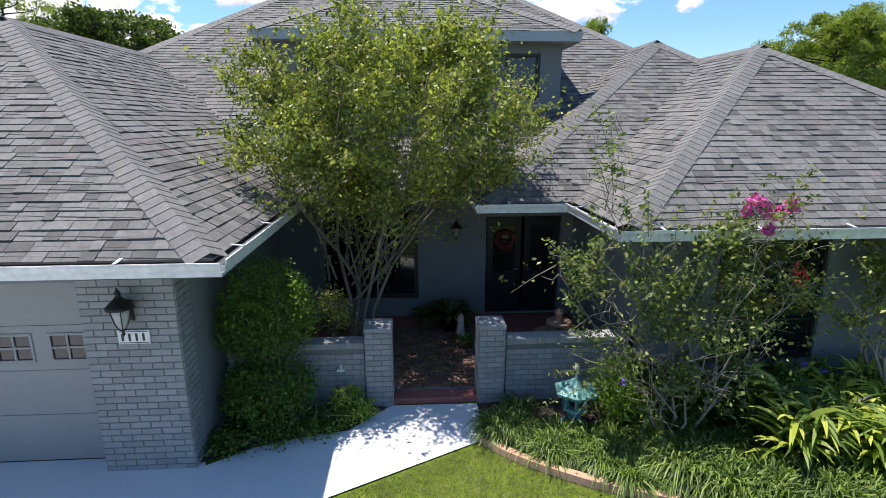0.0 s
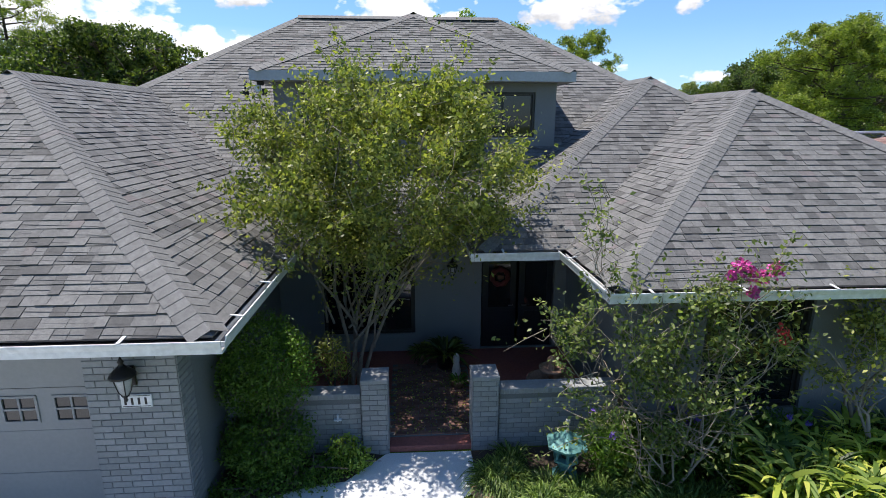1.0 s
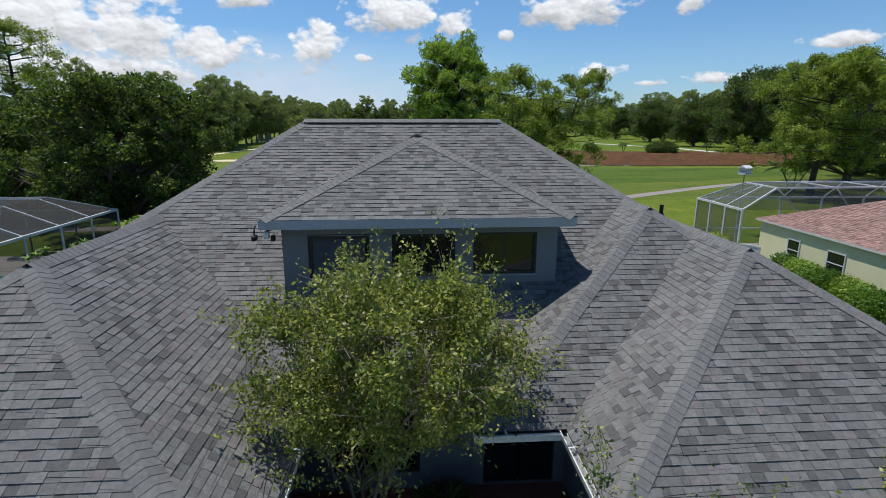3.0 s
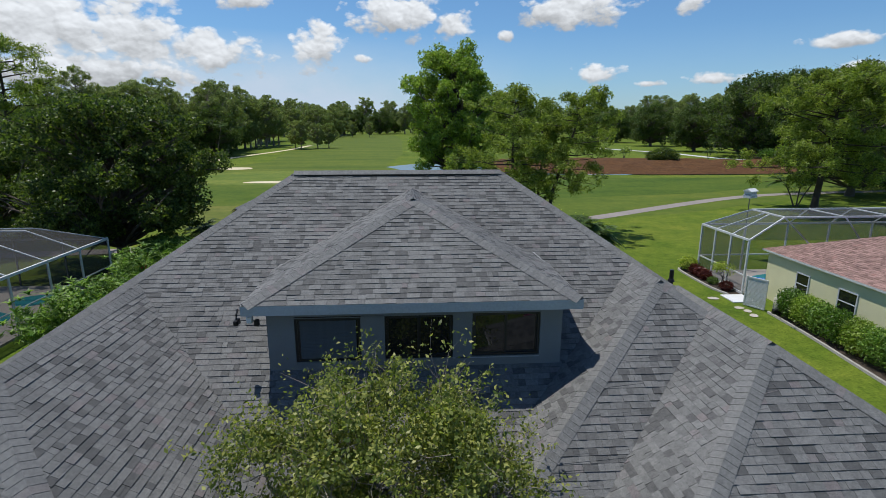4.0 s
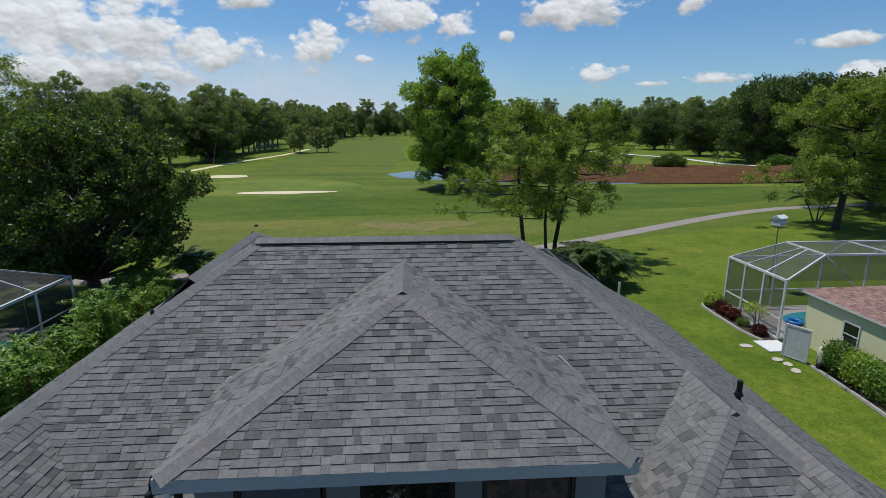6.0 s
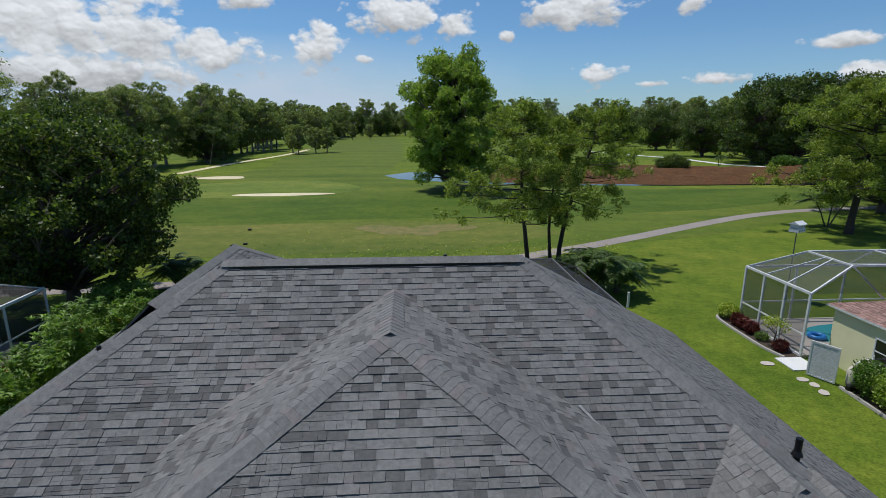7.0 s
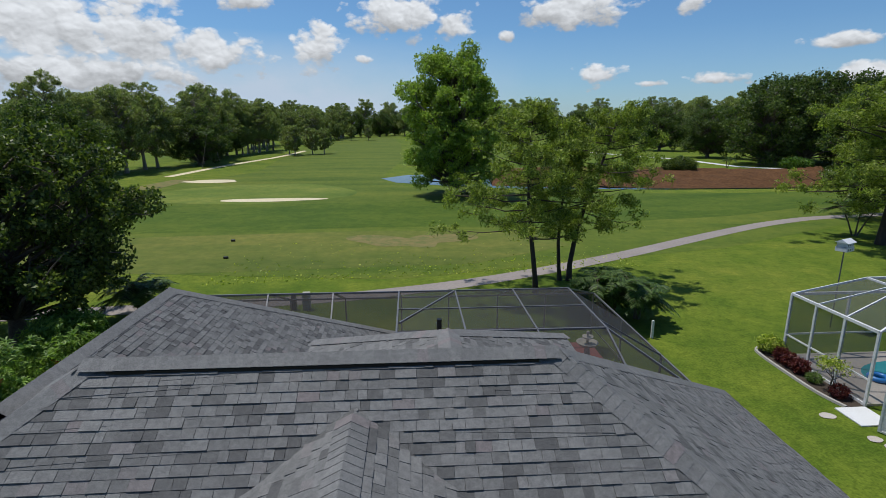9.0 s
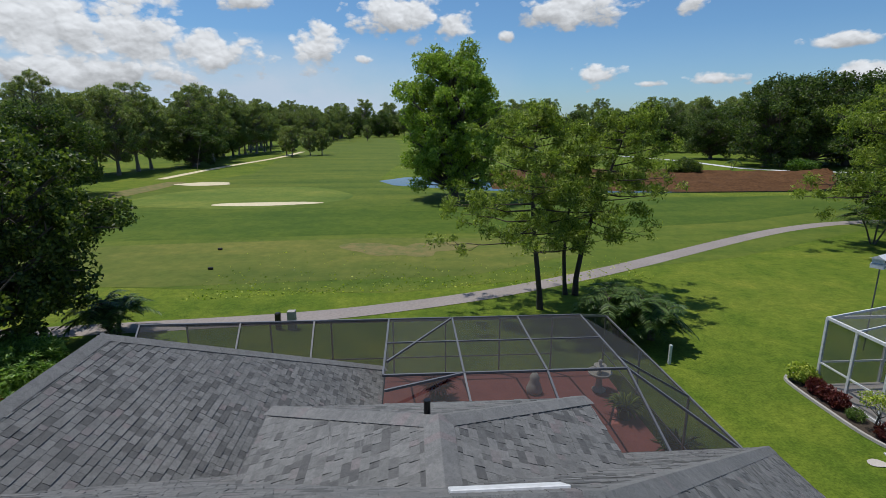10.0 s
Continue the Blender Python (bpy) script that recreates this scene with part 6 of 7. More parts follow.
for x, y, s in ((80, 84, 0.85), (86, 76, 0.95), (94, 90, 0.9), (-74, 92, 0.95), (-86, 100, 1.0), (-60, 72, 0.75), (-72, 78, 0.9), (40, 335, 1.25), (52, 330, 1.2), (66, 340, 1.2), (28, 345, 1.1)):
    plant(far.choice((0, 1, 2)), x, y, s)


# ---- palms ----
def palm(at, h, stems, n, length, label, seed, droop=0.55):
    """A clump of feather palms: fronds with a rib and many leaflets."""
    rr = np.random.default_rng(seed)
    t = thing("palm", at, label, "palm")
    bm = bmesh.new()
    roots, ways, ln = [], [], []
    for s in range(stems):
        a = rr.uniform(0, 6.28)
        top = Vector((rr.uniform(0.1, 0.45) * h * math.cos(a), rr.uniform(0.1, 0.45) * h * math.sin(a), h * rr.uniform(0.45, 0.75)))
        tube(bm, [(0.15 * math.cos(a), 0.15 * math.sin(a), -0.05), top * 0.5, top], [0.09, 0.07, 0.06], 7, False)
        for j in range(n):
            b = rr.uniform(0, 6.28)
            up = rr.uniform(-0.1, 1.3)
            d = Vector((math.cos(b), math.sin(b), up)).normalized()
            L = length * rr.uniform(0.7, 1.15)
            line = []
            for q in range(7):
                u = q / 6
                line.append(top + d * L * u - Vector((0, 0, droop * L * u ** 2)))
            tube(bm, line, [0.018, 0.016, 0.014, 0.011, 0.009, 0.006, 0.003], 4, False)
            side = d.cross(Vector((0, 0, 1))).normalized()
            for q in range(26):
                u = 0.15 + 0.85 * q / 26
                p = top + d * L * u - Vector((0, 0, droop * L * u ** 2))
                for sg in (-1, 1):
                    roots.append(tuple(p))
                    ways.append(tuple(side * sg + d * 0.6 - Vector((0, 0, 0.25))))
                    ln.append(L * 0.28 * (1.1 - abs(u - 0.45)))
    part("stem", bm, M_BARK, t)
    part("fronds", blades("fronds", roots, ways, np.array(ln), 0.065, L_PALM, 0.35, 2, rr), L_PALM, t)
    return t


palm((12.6, 39.6, 0), 3.3, 6, 20, 1.9, "dense clump of dark green feather palms", 71)
palm((14.2, 39.2, 0), 2.6, 4, 16, 1.7, "low spreading feather palm", 72)
palm((-14.9, 41.3, 0), 2.6, 4, 18, 2.0, "small clump of feather palms by the cart path", 73)
palm((46, 60, 0), 4.5, 3, 14, 2.4, "feather palm under the pine", 74)
palm((-53, 150, 0), 13, 1, 20, 3.2, "tall palm in the tree belt", 75)
for k, (x, y) in enumerate(((60, 128), (66, 131), (78, 134), (96, 142), (72, 145), (58, 140))):
    palm((x, y, 0.6), 3.0, 2, 10, 1.9, "low palm on the pond bank", 80 + k)
shrub("bank_shrub", (61, 124, 0.8), [(0, 0, 1.6, 2.6, 1.6), (2, 0.5, 1.3, 2.0, 1.3), (-2, 0.5, 1.2, 1.8, 1.2)], 5000, 0.5, L_OAK, "dark rounded shrub on the soil bank", seed=91, aspect=0.3)
shrub("bank_shrub", (92, 130, 0.4), [(0, 0, 1.4, 2.6, 1.5), (3, 1, 1.2, 2.0, 1.3)], 3500, 0.5, L_SHRUB, "green shrub at the pond corner", seed=92)
for k, (x, y) in enumerate(((-16.5, 61.8), (-14.9, 55.0))):
    m_ = tagged(part("tee_marker", boxes((x - 0.2, x + 0.2, y - 0.12, y + 0.12, 0.0, 0.22), bevel=0.05), M_BLACK, None), "small dark tee marker on the grass", "tee marker", "tee markers")
rr = np.random.default_rng(95)
n = 900
u = rr.random(n)
pts = np.stack([-14 + 34 * u, 46.2 + 0.2 * (u * 34) * 0.4 + rr.exponential(2.6, n) + 1.2, np.full(n, 0.05)], 1)
tagged(part("fallen_leaves", leaves("fallen_leaves", pts, 0.16, L_GINGER, 0.7, rr, lean=np.array([0.8, 0.3, 0.05])), L_GINGER, None), "scattered pale fallen leaves beside the cart path", "fallen leaves", kind="stuff")

# ---- the screened pool cage behind the house ----
deck = tagged(part("pool_deck", boxes((-8.8, 10.2, 24.6, 35.8, 0.0, 0.1)), M_DECK, None), "red brick-paved pool deck", "deck", kind="structure")
sheet("pool_water", blob(4.5, 28.8, 3.4, 2.2, 0, 40, 0.06, 2), 0.106, M_POOL, "blue-green swimming pool water", "pool")
cage = thing("pool_cage", (0, 0, 0), "large screened pool enclosure with bronze aluminium frame", "pool enclosure")
CZ, CE = 4.3, 2.8
XS = (-8.6, -5.0, -2.33, 0.42, 2.79, 5.27, 7.7)


def beam(a, b, w=0.06, mat=M_ALU, parent=None):
    bm = bmesh.new()
    bar(bm, a, b, w, w * 1.2)
    return part("beam", bm, mat, parent or cage)


def screen(pts, mat=M_SCREEN, parent=None):
    bm = bmesh.new()
    vs = [bm.verts.new(p) for p in pts]
    bm.faces.new(vs)
    return part("screen", bm, mat, parent or cage, "dark fine insect screen")


NY, FY2 = 32.05, 35.7
for a, b in zip(XS, XS[1:]):
    beam((a, NY, CZ), (b, NY, CZ))
    beam((a, FY2, CE), (b, FY2, CE))
    screen([(a, NY, CZ), (b, NY, CZ), (b, FY2, CE), (a, FY2, CE)])
    screen([(a, FY2, 0.1), (b, FY2, 0.1), (b, FY2, CE), (a, FY2, CE)])
    beam((a, FY2, 1.0), (b, FY2, 1.0), 0.04)
for x in XS:
    beam((x, NY, CZ), (x, FY2, CE))
    beam((x, FY2, 0.1), (x, FY2, CE))
    beam((x, NY, CZ), (x, 30.7, 3.05) if x < 0.4 else (x, 27.6, CZ))
# flat top over the pool and its house-side slopes
for a, b in zip(XS[3:], XS[4:]):
    beam((a, 27.6, CZ), (b, 27.6, CZ))
    beam((a, 29.9, CZ), (b, 29.9, CZ), 0.045)
    screen([(a, 27.6, CZ), (b, 27.6, CZ), (b, NY, CZ), (a, NY, CZ)])
for a, b in zip(XS, XS[1:4]):
    screen([(a, 30.66, 3.0), (b, 30.66, 3.0), (b, NY, CZ), (a, NY, CZ)])
beam((0.5, 26.8, CZ - 0.05), (2.79, 27.6, CZ))
beam((0.5, 28.5, CZ), (2.79, 32.05, CZ))
beam((2.79, 27.6, CZ), (3.1, 25.2, 2.9))
beam((5.27, 27.6, CZ), (5.6, 25.2, 2.9))
beam((7.7, 27.6, CZ), (8.0, 25.2, 3.0))
screen([(2.79, 27.6, CZ), (5.27, 27.6, CZ), (5.6, 25.2, 2.9), (3.1, 25.2, 2.9)])
screen([(5.27, 27.6, CZ), (7.7, 27.6, CZ), (8.0, 25.2, 3.0), (5.6, 25.2, 2.9)])
screen([(0.42, 27.6, CZ), (2.79, 27.6, CZ), (3.1, 25.2, 2.9), (0.42, 25.2, 2.9)])
# east slope and wall
for a, b in ((25.3, 28.4), (28.4, 32.05), (32.05, 35.7)):
    ya, yb = (27.6 if a < 26 else a), (b if b < 33 else NY)
    ya, yb = max(27.6, min(ya, NY)), max(27.6, min(yb, NY))
    if yb > ya:
        screen([(7.7, ya, CZ), (7.7, yb, CZ), (10.2, b, CE), (10.2, a, CE)])
    screen([(10.2, a, 0.1), (10.2, b, 0.1), (10.2, b, CE), (10.2, a, CE)])
    beam((10.2, a, CE), (10.2, b, CE))
    beam((10.2, b, 0.1), (10.2, b, CE))
    beam((10.2, a, 1.0), (10.2, b, 1.0), 0.04)
beam((7.7, 28.4, CZ), (10.2, 28.4, CE))
beam((7.7, NY, CZ), (10.2, FY2, CE))
screen([(7.7, NY, CZ), (7.7, NY, CZ - 0.001), (10.2, FY2, CE), (7.7, FY2, CE)])
beam((7.7, FY2, CE), (10.2, FY2, CE))
screen([(7.7, FY2, 0.1), (10.2, FY2, 0.1), (10.2, FY2, CE), (7.7, FY2, CE)])
beam((7.7, 27.6, CZ), (10.2, 25.3, CE))
screen([(7.7, 27.6, CZ), (10.2, 25.3, CE), (8.0, 25.2, 3.0)])
fountain((9.35, 33.8, 0.1), 1.15, M_STONEWHITE, "white cast-stone tiered fountain on the pool deck")
pot_plant((10.0 - 0.4, 31.6, 0.1), 0.35, 0.55, M_BLACK, L_OAK, "dark round planter with a leafy plant on the deck", 63, 0.4, 150)
pot_plant((2.3, 33.6, 0.1), 0.4, 0.6, M_BLACK, L_MAROON, "reddish-leaved plant in a dark pot", 64, 0.4, 200)
orn = thing("garden_ornament", (6.5, 33.8, 0.1), "pale green stone animal ornament on the deck", "ornament")
bm = bmesh.new()
lathe(bm, [(0.32, 0), (0.36, 0.15), (0.26, 0.42), (0.2, 0.55), (0.22, 0.72), (0.12, 0.9), (0.02, 0.95)], 14)
part("body", bm, M_STONEWHITE, orn, "", True)
pot_plant((10.75, 29.6, 0), 0.2, 0.1, M_SOIL, L_PALM, "strap-leaved plant beside the pool cage", 65, 0.5, 120)
gb = tagged(part("ball_ornament", lathe(bmesh.new(), [(0.1, 0.1), (0.12, 0.7), (0.05, 0.75), (0.16, 0.9), (0.2, 1.05), (0.16, 1.2), (0.03, 1.27)], 14, (1.9, 31.2, 0)), M_BLUE, None), "blue glazed gazing ball on a stand", "ornament")
pb = thing("trash_post", (-6.3, 42.0, 0), "grey post and black bin beside the cart path", "bin")
part("post", boxes((0.5, 0.95, -0.2, 0.2, 0.0, 1.1), bevel=0.02), M_GREYKERB, pb)
part("bin", boxes((-0.2, 0.1, -0.15, 0.15, 0.0, 1.0), bevel=0.05), M_BLACK, pb)
mk = tagged(part("marker_post", boxes((13.7, 13.82, 36.2, 36.32, 0, 1.0), bevel=0.01), M_WHITE, None), "white marker post by the palm", "post")


# ---- neighbour to the east: house, pool cage, garden ----
nh = thing("neighbour_house", (0, 0, 0), "pale yellow stucco house with a reddish shingle roof", "house")
part("wall", boxes((20.25, 20.41, 6.0, 28.6, 0, 2.7), (20.41, 36, 28.44, 28.6, 0, 2.7), (35.84, 36, 6.0, 28.44, 0, 2.7)), M_YELLOW, nh)
slope("neighbour west", (20.1, 28.95, 2.75), (20.1, 4.0, 2.75), (27.5, 9.0, 5.7), (27.5, 21.5, 5.7), M_TILE, 71, parent=nh)
slope("neighbour north", (35.0, 28.95, 2.75), (20.1, 28.95, 2.75), (27.5, 21.5, 5.7), (27.5, 21.5, 5.7), M_TILE, 72, parent=nh)
slope("neighbour east", (35.0, 4.0, 2.75), (35.0, 28.95, 2.75), (27.5, 21.5, 5.7), (27.5, 9.0, 5.7), M_TILE, 73, parent=nh)
part("fascia", boxes((20.08, 20.11, 4.0, 28.97, 2.66, 2.76), (20.11, 35, 28.95, 28.98, 2.66, 2.76)), M_WHITE, nh)
for y0, y1 in ((25.4, 26.3), (22.5, 23.6), (17.5, 18.6)):
    w = part("window", boxes((20.2, 20.25, y0, y0 + 0.06, 1.0, 2.15), (20.2, 20.25, y1 - 0.06, y1, 1.0, 2.15), (20.2, 20.25, y0 + 0.06, y1 - 0.06, 1.0, 1.06), (20.2, 20.25, y0 + 0.06, y1 - 0.06, 2.09, 2.15), (20.21, 20.25, y0 + 0.06, y1 - 0.06, 1.55, 1.6)), M_WHITE, nh)
    part("pane", boxes((20.225, 20.24, y0 + 0.06, y1 - 0.06, 1.06, 2.09)), M_GLASS, w)
bm = bmesh.new()
tube(bm, [(23.6, 20, 4.1), (23.6, 20, 4.5)], 0.04, 8)
part("vent_pipe", bm, M_TILE, nh)

nc = thing("neighbour_pool_cage", (0, 0, 0), "white-framed screened pool enclosure next door", "pool enclosure")
X0, X1, Y0, Y1, ZE, ZT = 19.25, 34.0, 28.98, 33.75, 3.22, 4.42
for y in (28.98, 30.6, 32.2, 33.75):
    beam((X0, y, 0.05), (X0, y, ZE), 0.09, M_WHITE, nc)
for x in (22.2, 25.1, 28.0, 31.0, 34.0):
    beam((x, Y1, 0.05), (x, Y1, ZE), 0.09, M_WHITE, nc)
beam((X0, Y0, ZE), (X0, Y1, ZE), 0.1, M_WHITE, nc)
beam((X0, Y1, ZE), (X1, Y1, ZE), 0.1, M_WHITE, nc)
beam((X0, Y0, 1.15), (X0, Y1, 1.15), 0.06, M_WHITE, nc)
beam((X0, Y1, 1.15), (X1, Y1, 1.15), 0.06, M_WHITE, nc)
beam((X0, Y0, 0.1), (X0, Y1, 0.1), 0.1, M_WHITE, nc)
TX0, TY1 = X0 + 2.2, Y1 - 1.5
beam((TX0, TY1, ZT), (X1, TY1, ZT), 0.08, M_WHITE, nc)
beam((TX0, 29.4, ZT), (X1, 29.4, ZT), 0.08, M_WHITE, nc)
beam((TX0, 29.4, ZT), (TX0, TY1, ZT), 0.08, M_WHITE, nc)
beam((X0, Y1, ZE), (TX0, TY1, ZT), 0.08, M_WHITE, nc)
beam((X0, 30.6, ZE), (TX0, 30.6, ZT), 0.06, M_WHITE, nc)
beam((X0, 32.2, ZE), (TX0, 31.0, ZT), 0.06, M_WHITE, nc)
beam((X0, Y0, ZE), (TX0, 29.4, ZT), 0.07, M_WHITE, nc)
beam((22.9, Y0, 2.9), (TX0, 29.4, ZT), 0.06, M_WHITE, nc)
for x in (25.1, 28.0, 31.0, 34.0):
    beam((x, Y1, ZE), (x, TY1, ZT), 0.06, M_WHITE, nc)
    beam((x, TY1, ZT), (x, 29.4, ZT), 0.06, M_WHITE, nc)
    beam((x, 29.4, ZT), (x + 1, Y0, 2.9), 0.06, M_WHITE, nc)
screen([(X0, Y0, 0.1), (X0, Y1, 0.1), (X0, Y1, ZE), (X0, Y0, ZE)], M_SCREENPALE, nc)
screen([(X0, Y1, 0.1), (X1, Y1, 0.1), (X1, Y1, ZE), (X0, Y1, ZE)], M_SCREENPALE, nc)
screen([(X0, Y1, ZE), (X1, Y1, ZE), (X1, TY1, ZT), (TX0, TY1, ZT)], M_SCREENPALE, nc)
screen([(X0, Y0, ZE), (X0, Y1, ZE), (TX0, TY1, ZT), (TX0, 29.4, ZT)], M_SCREENPALE, nc)
screen([(TX0, 29.4, ZT), (TX0, TY1, ZT), (X1, TY1, ZT), (X1, 29.4, ZT)], M_SCREENPALE, nc)
screen([(X0, Y0, ZE), (TX0, 29.4, ZT), (X1, 29.4, ZT), (X1, Y0, 3.0)], M_SCREENPALE, nc)
tagged(part("neighbour_deck", boxes((X0 + 0.06, X1, Y0, Y1 - 0.05, 0.0, 0.1)), M_TILEDECK, None), "pale tiled pool deck next door", "deck", kind="structure")
sheet("neighbour_pool", blob(24.4, 31.2, 3.2, 1.5, 0, 40, 0.05, 6), 0.106, M_POOL, "small blue-green pool next door", "pool")
fo = thing("pool_float", (21.6, 30.9, 0.12), "round blue and white pool float", "float", turn=15)
bm = bmesh.new()
ring = [(0.34 * math.cos(a), 0.34 * math.sin(a), 0.1) for a in (2 * math.pi * k / 22 for k in range(23))]
tube(bm, ring, 0.11, 10, False)
part("tube", bm, M_BLUE, fo, "", True)
gt = thing("lattice_gate", (18.2, 27.25, 0), "white lattice garden gate standing open", "gate", turn=-62)
part("frame", boxes((0, 1.12, -0.03, 0.03, 0.05, 0.12), (0, 1.12, -0.03, 0.03, 1.6, 1.68), (0, 0.07, -0.03, 0.03, 0.12, 1.6), (1.05, 1.12, -0.03, 0.03, 0.12, 1.6)), M_WHITE, gt)
for k in range(22):
    z = 0.14 + 0.067 * k
    part("lath", boxes((0.07, 1.05, -0.012, 0.012, z, z + 0.056)), M_WHITE, gt)
pf = thing("pool_pump", (19.3, 26.0, 0), "pool filter tank with pump and pipes", "pool pump")
part("tank", lathe(bmesh.new(), [(0.25, 0.1), (0.28, 0.2), (0.28, 0.75), (0.2, 0.92), (0.08, 0.98), (0.1, 1.1)], 16), M_STONEWHITE, pf, "", True)
part("pump", boxes((-0.6, -0.2, -0.5, -0.25, 0.05, 0.35), bevel=0.05), M_BLACK, pf)
bm = bmesh.new()
tube(bm, [(0, 0, 1.1), (0.3, 0.1, 1.2), (0.9, 0.2, 1.2), (1.2, 0.3, 2.2)], 0.04, 8)
part("pipe", bm, M_WHITE, pf)
for k in range(12):
    y = 25.0 - k * 1.05
    shrub("hedge_shrub", (19.3 - 0.04 * (25 - y), y, 0), [(0, 0, 0.8, 0.72, 0.72), (0.1, 0.4, 0.95, 0.6, 0.6)], 3200, 0.12, (L_SHRUB, L_BRIGHT, L_OLEANDER)[k % 3], "dense green shrub in the hedge along the neighbour's wall", "shrub", 500 + k, group="neighbour hedge", core=False)
strip("kerb", [(18.75, 26.0), (18.55, 22.8), (18.1, 18.9), (17.6, 14.0), (17.0, 8.0)], 0.14, 0.01, M_GREYKERB, "curved concrete bed edging", "kerb", 0.1)
strip("kerb", [(19.3, 34.9), (18.4, 34.5), (18.15, 33.6), (18.1, 31.5), (18.15, 30.0), (18.4, 28.9)], 0.14, 0.01, M_GREYKERB, "curved concrete bed edging", "kerb", 0.1)
sheet("neighbour_bed", [(19.2, 34.8), (18.45, 34.4), (18.2, 33.5), (18.15, 31.4), (18.2, 29.9), (18.4, 28.95), (19.2, 28.95)], 0.03, M_SOIL, "mulched bed along the pool cage", "planting bed")
sheet("neighbour_bed", [(20.2, 26.4), (18.8, 26.0), (18.6, 22.8), (18.15, 18.9), (17.65, 14), (17, 8), (20.2, 8)], 0.03, M_SOIL, "mulched bed along the neighbour's wall", "planting bed")
shrub("croton", (18.8, 34.1, 0), [(0, 0, 0.5, 0.55, 0.42), (0.2, -0.3, 0.4, 0.4, 0.35)], 1500, 0.16, L_GINGER, "bright yellow-green croton bush", seed=601)
for k, y in enumerate((33.1, 32.5, 31.9)):
    shrub("croton", (18.72, y, 0), [(0, 0, 0.35, 0.36, 0.34)], 700, 0.2, L_MAROON, "dark maroon strap-leaved bush", seed=610 + k, aspect=0.25, group="maroon bushes")
shrub("tuft", (18.7, 31.0, 0), [(0, 0, 0.25, 0.32, 0.22)], 700, 0.2, L_STRAP, "green grassy tuft in the bed", "grass clump", 620, aspect=0.12)
shrub("croton", (18.75, 29.7, 0), [(0, 0, 0.3, 0.36, 0.3)], 700, 0.16, L_MAROON, "dark maroon bush under the small tree", seed=621, aspect=0.3)
tree("small_tree", (18.75, 30.1, 0), 1.7, 0.8, 0.04, 0.35, 1, 3, 0.7, 0.2, 0.3, 900, 0.09, L_GINGER, "small pale-leaved ornamental tree in the bed", seed=622)
for k, (x, y, s) in enumerate(((17.2, 28.4, 0.3), (17.7, 26.8, 0.26), (17.85, 26.3, 0.24), (17.75, 25.65, 0.26))):
    o = sheet("stepping_stone", blob(x, y, s, s * 0.8, 20 * k, 20, 0.06, 60 + k), 0.03, M_TILEDECK, "pale round stepping stone in the lawn", "stepping stone", kind="")
    o["group"] = "stepping stones"
tagged(part("concrete_pad", boxes((17.9, 19.2, 27.6, 28.9, 0, 0.06), bevel=0.01), M_CONCRETE, None), "pale concrete pad by the gate", "pad", kind="structure")
bh = thing("birdhouse", (24.5, 37.1, 0), "white two-storey birdhouse on a tall pole", "birdhouse", turn=25)
bm = bmesh.new()
tube(bm, [(0, 0, -0.1), (0, 0, 4.45)], 0.035, 8)
part("pole", bm, M_ALU, bh)
part("box", boxes((-0.4, 0.4, -0.28, 0.28, 4.45, 4.68), (-0.36, 0.36, -0.25, 0.25, 4.7, 4.92)), M_WHITE, bh)
bm = bmesh.new()
vs = [bm.verts.new(p) for p in ((-0.45, -0.33, 4.93), (0.45, -0.33, 4.93), (0.45, 0, 5.12), (-0.45, 0, 5.12), (0.45, 0.33, 4.93), (-0.45, 0.33, 4.93))]
for q in ((0, 1, 2, 3), (3, 2, 4, 5), (1, 4, 2), (0, 3, 5), (0, 5, 4, 1)):
    bm.faces.new([vs[k] for k in q])
part("roof", bm, M_WHITE, bh)
# solid black blocks; the darkness of the nest holes is painted
for s in range(2):
    for k in range(3):
        part("hole_shade_block", boxes((-0.27 + 0.24 * k, -0.19 + 0.24 * k, -0.285 + 0.03 * s, -0.27 + 0.03 * s, 4.5 + 0.25 * s, 4.6 + 0.25 * s)), M_BLACK, bh)

# ---- neighbour to the west: pool cage and bushes ----
wc = thing("west_pool_cage", (0, 0, 0), "screened pool enclosure with pale frame next door", "pool enclosure")
WX0, WX1, WY0, WY1 = -29.0, -17.9, 22.5, 33.0
for y in (22.5, 25.1, 27.7, 30.3, 33.0):
    beam((WX1, y, 0.05), (WX1, y, 2.95), 0.08, M_WHITE, wc)
    beam((WX1, y, 2.95), (-20.5, min(y, 31.0), 4.0), 0.05, M_WHITE, wc)
    beam((-20.5, min(y, 31.0), 4.0), (WX0, min(y, 31.0), 4.0), 0.05, M_WHITE, wc)
for x in (-20.5, -23.3, -26.1, -29.0):
    beam((x, WY1, 0.05), (x, WY1, 2.95), 0.07, M_ALU, wc)
    beam((x, WY1, 2.95), (x, 31.0, 4.0), 0.05, M_ALU, wc)
beam((WX1, WY0, 2.95), (WX1, WY1, 2.95), 0.11, M_WHITE, wc)
beam((WX1, WY1, 2.95), (WX0, WY1, 2.95), 0.08, M_ALU, wc)
beam((WX1, WY0, 1.3), (WX1, WY1, 1.3), 0.05, M_WHITE, wc)
screen([(WX1, WY0, 0.1), (WX1, WY1, 0.1), (WX1, WY1, 2.95), (WX1, WY0, 2.95)], M_SCREEN, wc)
screen([(WX1, WY1, 0.1), (WX0, WY1, 0.1), (WX0, WY1, 2.95), (WX1, WY1, 2.95)], M_SCREEN, wc)
screen([(WX1, WY0, 2.95), (WX1, WY1, 2.95), (-20.5, 31.0, 4.0), (-20.5, WY0, 4.0)], M_SCREEN, wc)
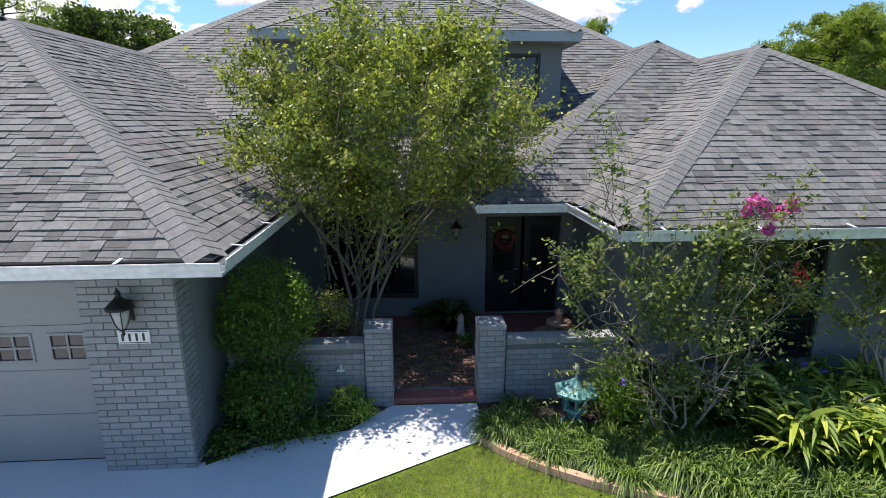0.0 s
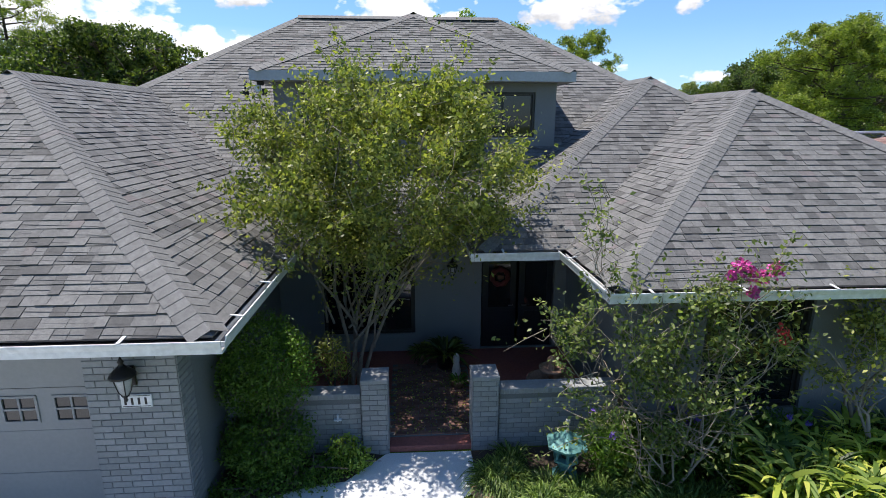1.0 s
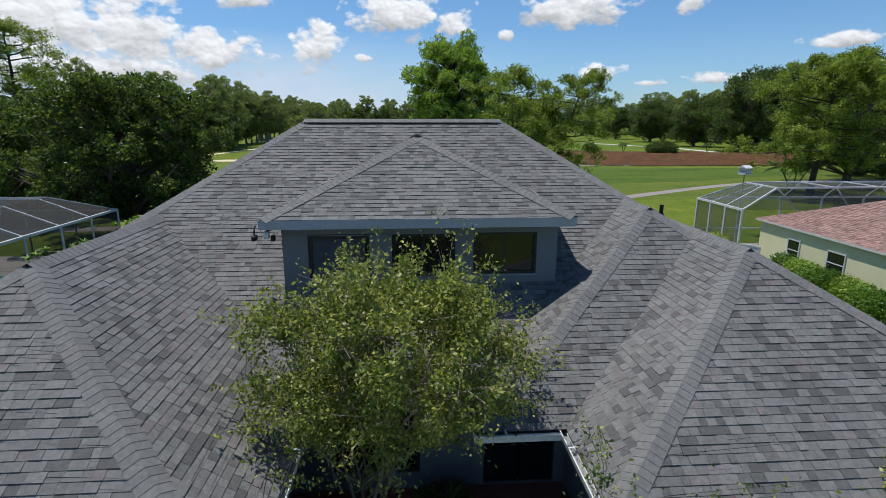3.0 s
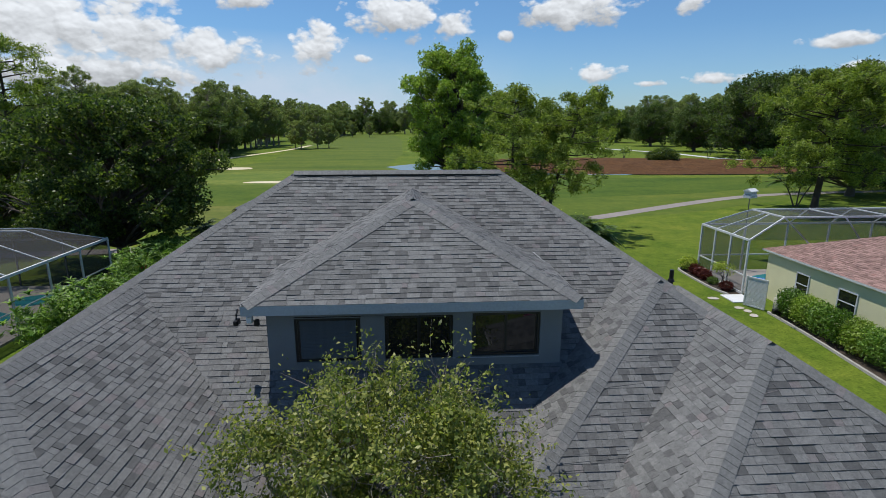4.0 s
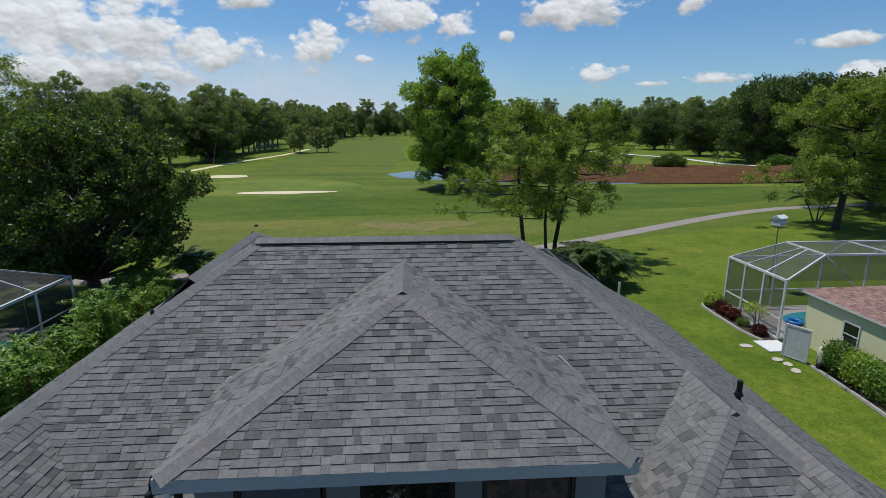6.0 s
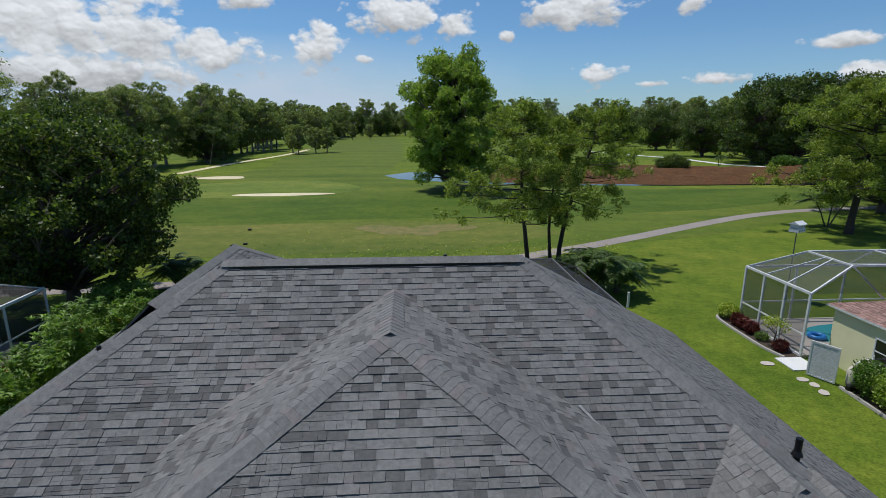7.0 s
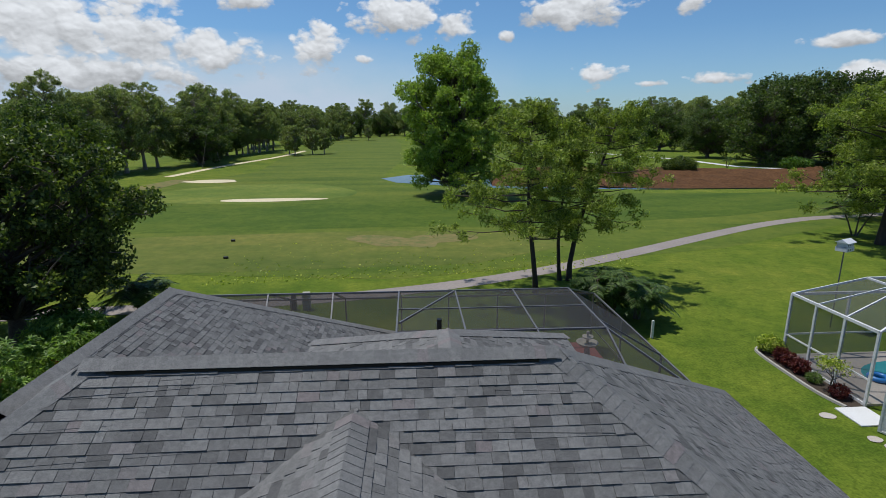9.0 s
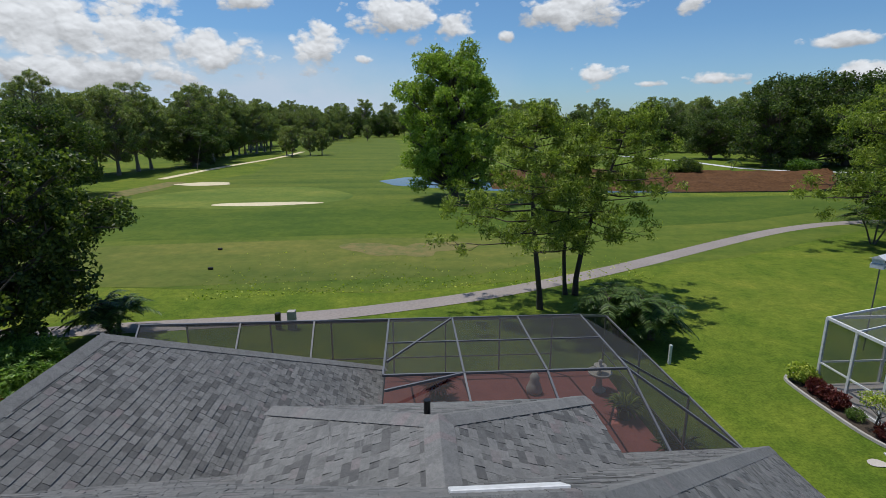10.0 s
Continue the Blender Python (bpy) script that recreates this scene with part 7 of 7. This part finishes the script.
screen([(-20.5, WY0, 4.0), (-20.5, 31.0, 4.0), (WX0, 31.0, 4.0), (WX0, WY0, 4.0)], M_SCREEN, wc)
screen([(WX1, WY1, 2.95), (WX0, WY1, 2.95), (WX0, 31.0, 4.0), (-20.5, 31.0, 4.0)], M_SCREEN, wc)
tagged(part("west_deck", boxes((WX0, WX1 - 0.06, WY0, WY1 - 0.05, 0, 0.1)), M_TILEDECK, None), "pale pool deck next door", "deck", kind="structure")
sheet("west_pool", blob(-23.3, 26.5, 3.3, 2.6, 0, 40, 0.08, 7), 0.106, M_POOL, "blue-green pool next door", "pool")
sheet("west_spa", blob(-20.6, 30.2, 1.1, 1.0, 0, 30, 0.03, 8), 0.112, M_POOL, "round spa beside the pool", "spa")
wh = thing("west_house", (0, 0, 0), "neighbouring house with a grey roof and pale walls", "house")
part("wall", boxes((-36, -19.4, 8.0, 22.3, 0, 2.8)), M_STONEWHITE, wh)
slope("west house east", (-18.9, 6.0, 2.85), (-18.9, 22.4, 2.85), (-24.4, 17.0, 5.0), (-24.4, 6.0, 5.0), M_SHINGLE, 81, parent=wh)
slope("west house north", (-18.9, 22.4, 2.85), (-36, 22.4, 2.85), (-30.5, 17.0, 5.0), (-24.4, 17.0, 5.0), M_SHINGLE, 82, parent=wh)
part("fascia", boxes((-36, -18.9, 22.4, 22.43, 2.68, 2.86)), M_WHITE, wh)
ol = random.Random(17)
for k in range(13):
    y = 22.6 + k * 0.95
    x = -14.9 + ol.uniform(-0.9, 0.6)
    h = ol.uniform(0.75, 1.25)
    t = shrub("oleander", (x, y, 0), [(0, 0, 1.0 * h, 0.95, 0.9 * h), (0.4, 0.2, 1.75 * h, 0.55, 0.5), (-0.4, -0.2, 1.6 * h, 0.6, 0.5), (0.1, -0.5, 1.3 * h, 0.5, 0.5)], 1500, 0.26, L_OLEANDER, "loose bushy oleander with long leaves beside the house", "shrub", 700 + k, 0.2, 0.3, "oleander bushes", 0.0, False)
    rr = np.random.default_rng(760 + k)
    roots, ways = [], []
    for j in range(34):
        tip = np.array([rr.normal(0, 0.6), rr.normal(0, 0.6), rr.uniform(0.9, 2.5) * h])
        for q in range(15):
            a = rr.uniform(0, 6.28)
            roots.append(tip - np.array([0, 0, rr.uniform(0, 0.15)]))
            ways.append((math.cos(a), math.sin(a), rr.uniform(0.2, 1.4)))
    tagged(part("upper_foliage", blades("upper_foliage", roots, ways, 0.36, 0.06, L_OLEANDER, 0.35, 3, rr), L_OLEANDER, t), kind="stuff")
    if k % 3 == 1:
        for j in range(2):
            blossom((0.5 - 0.3 * j, 0.2 * j, 1.75 * h), 0.12, M_RED, 90, 800 + 3 * k + j, "red flower cluster", t)
for k, (x, y) in enumerate(((-16.0, 34.5), (-15.0, 35.4), (-16.6, 36.0))):
    shrub("oleander", (x, y, 0), [(0, 0, 1.3, 1.1, 1.1), (0.4, 0.2, 1.9, 0.7, 0.6)], 2200, 0.36, L_OLEANDER, "tall bushy oleander near the cart path", "shrub", 720 + k, 0.2, 0.5, "oleander bushes", 0.0, False)
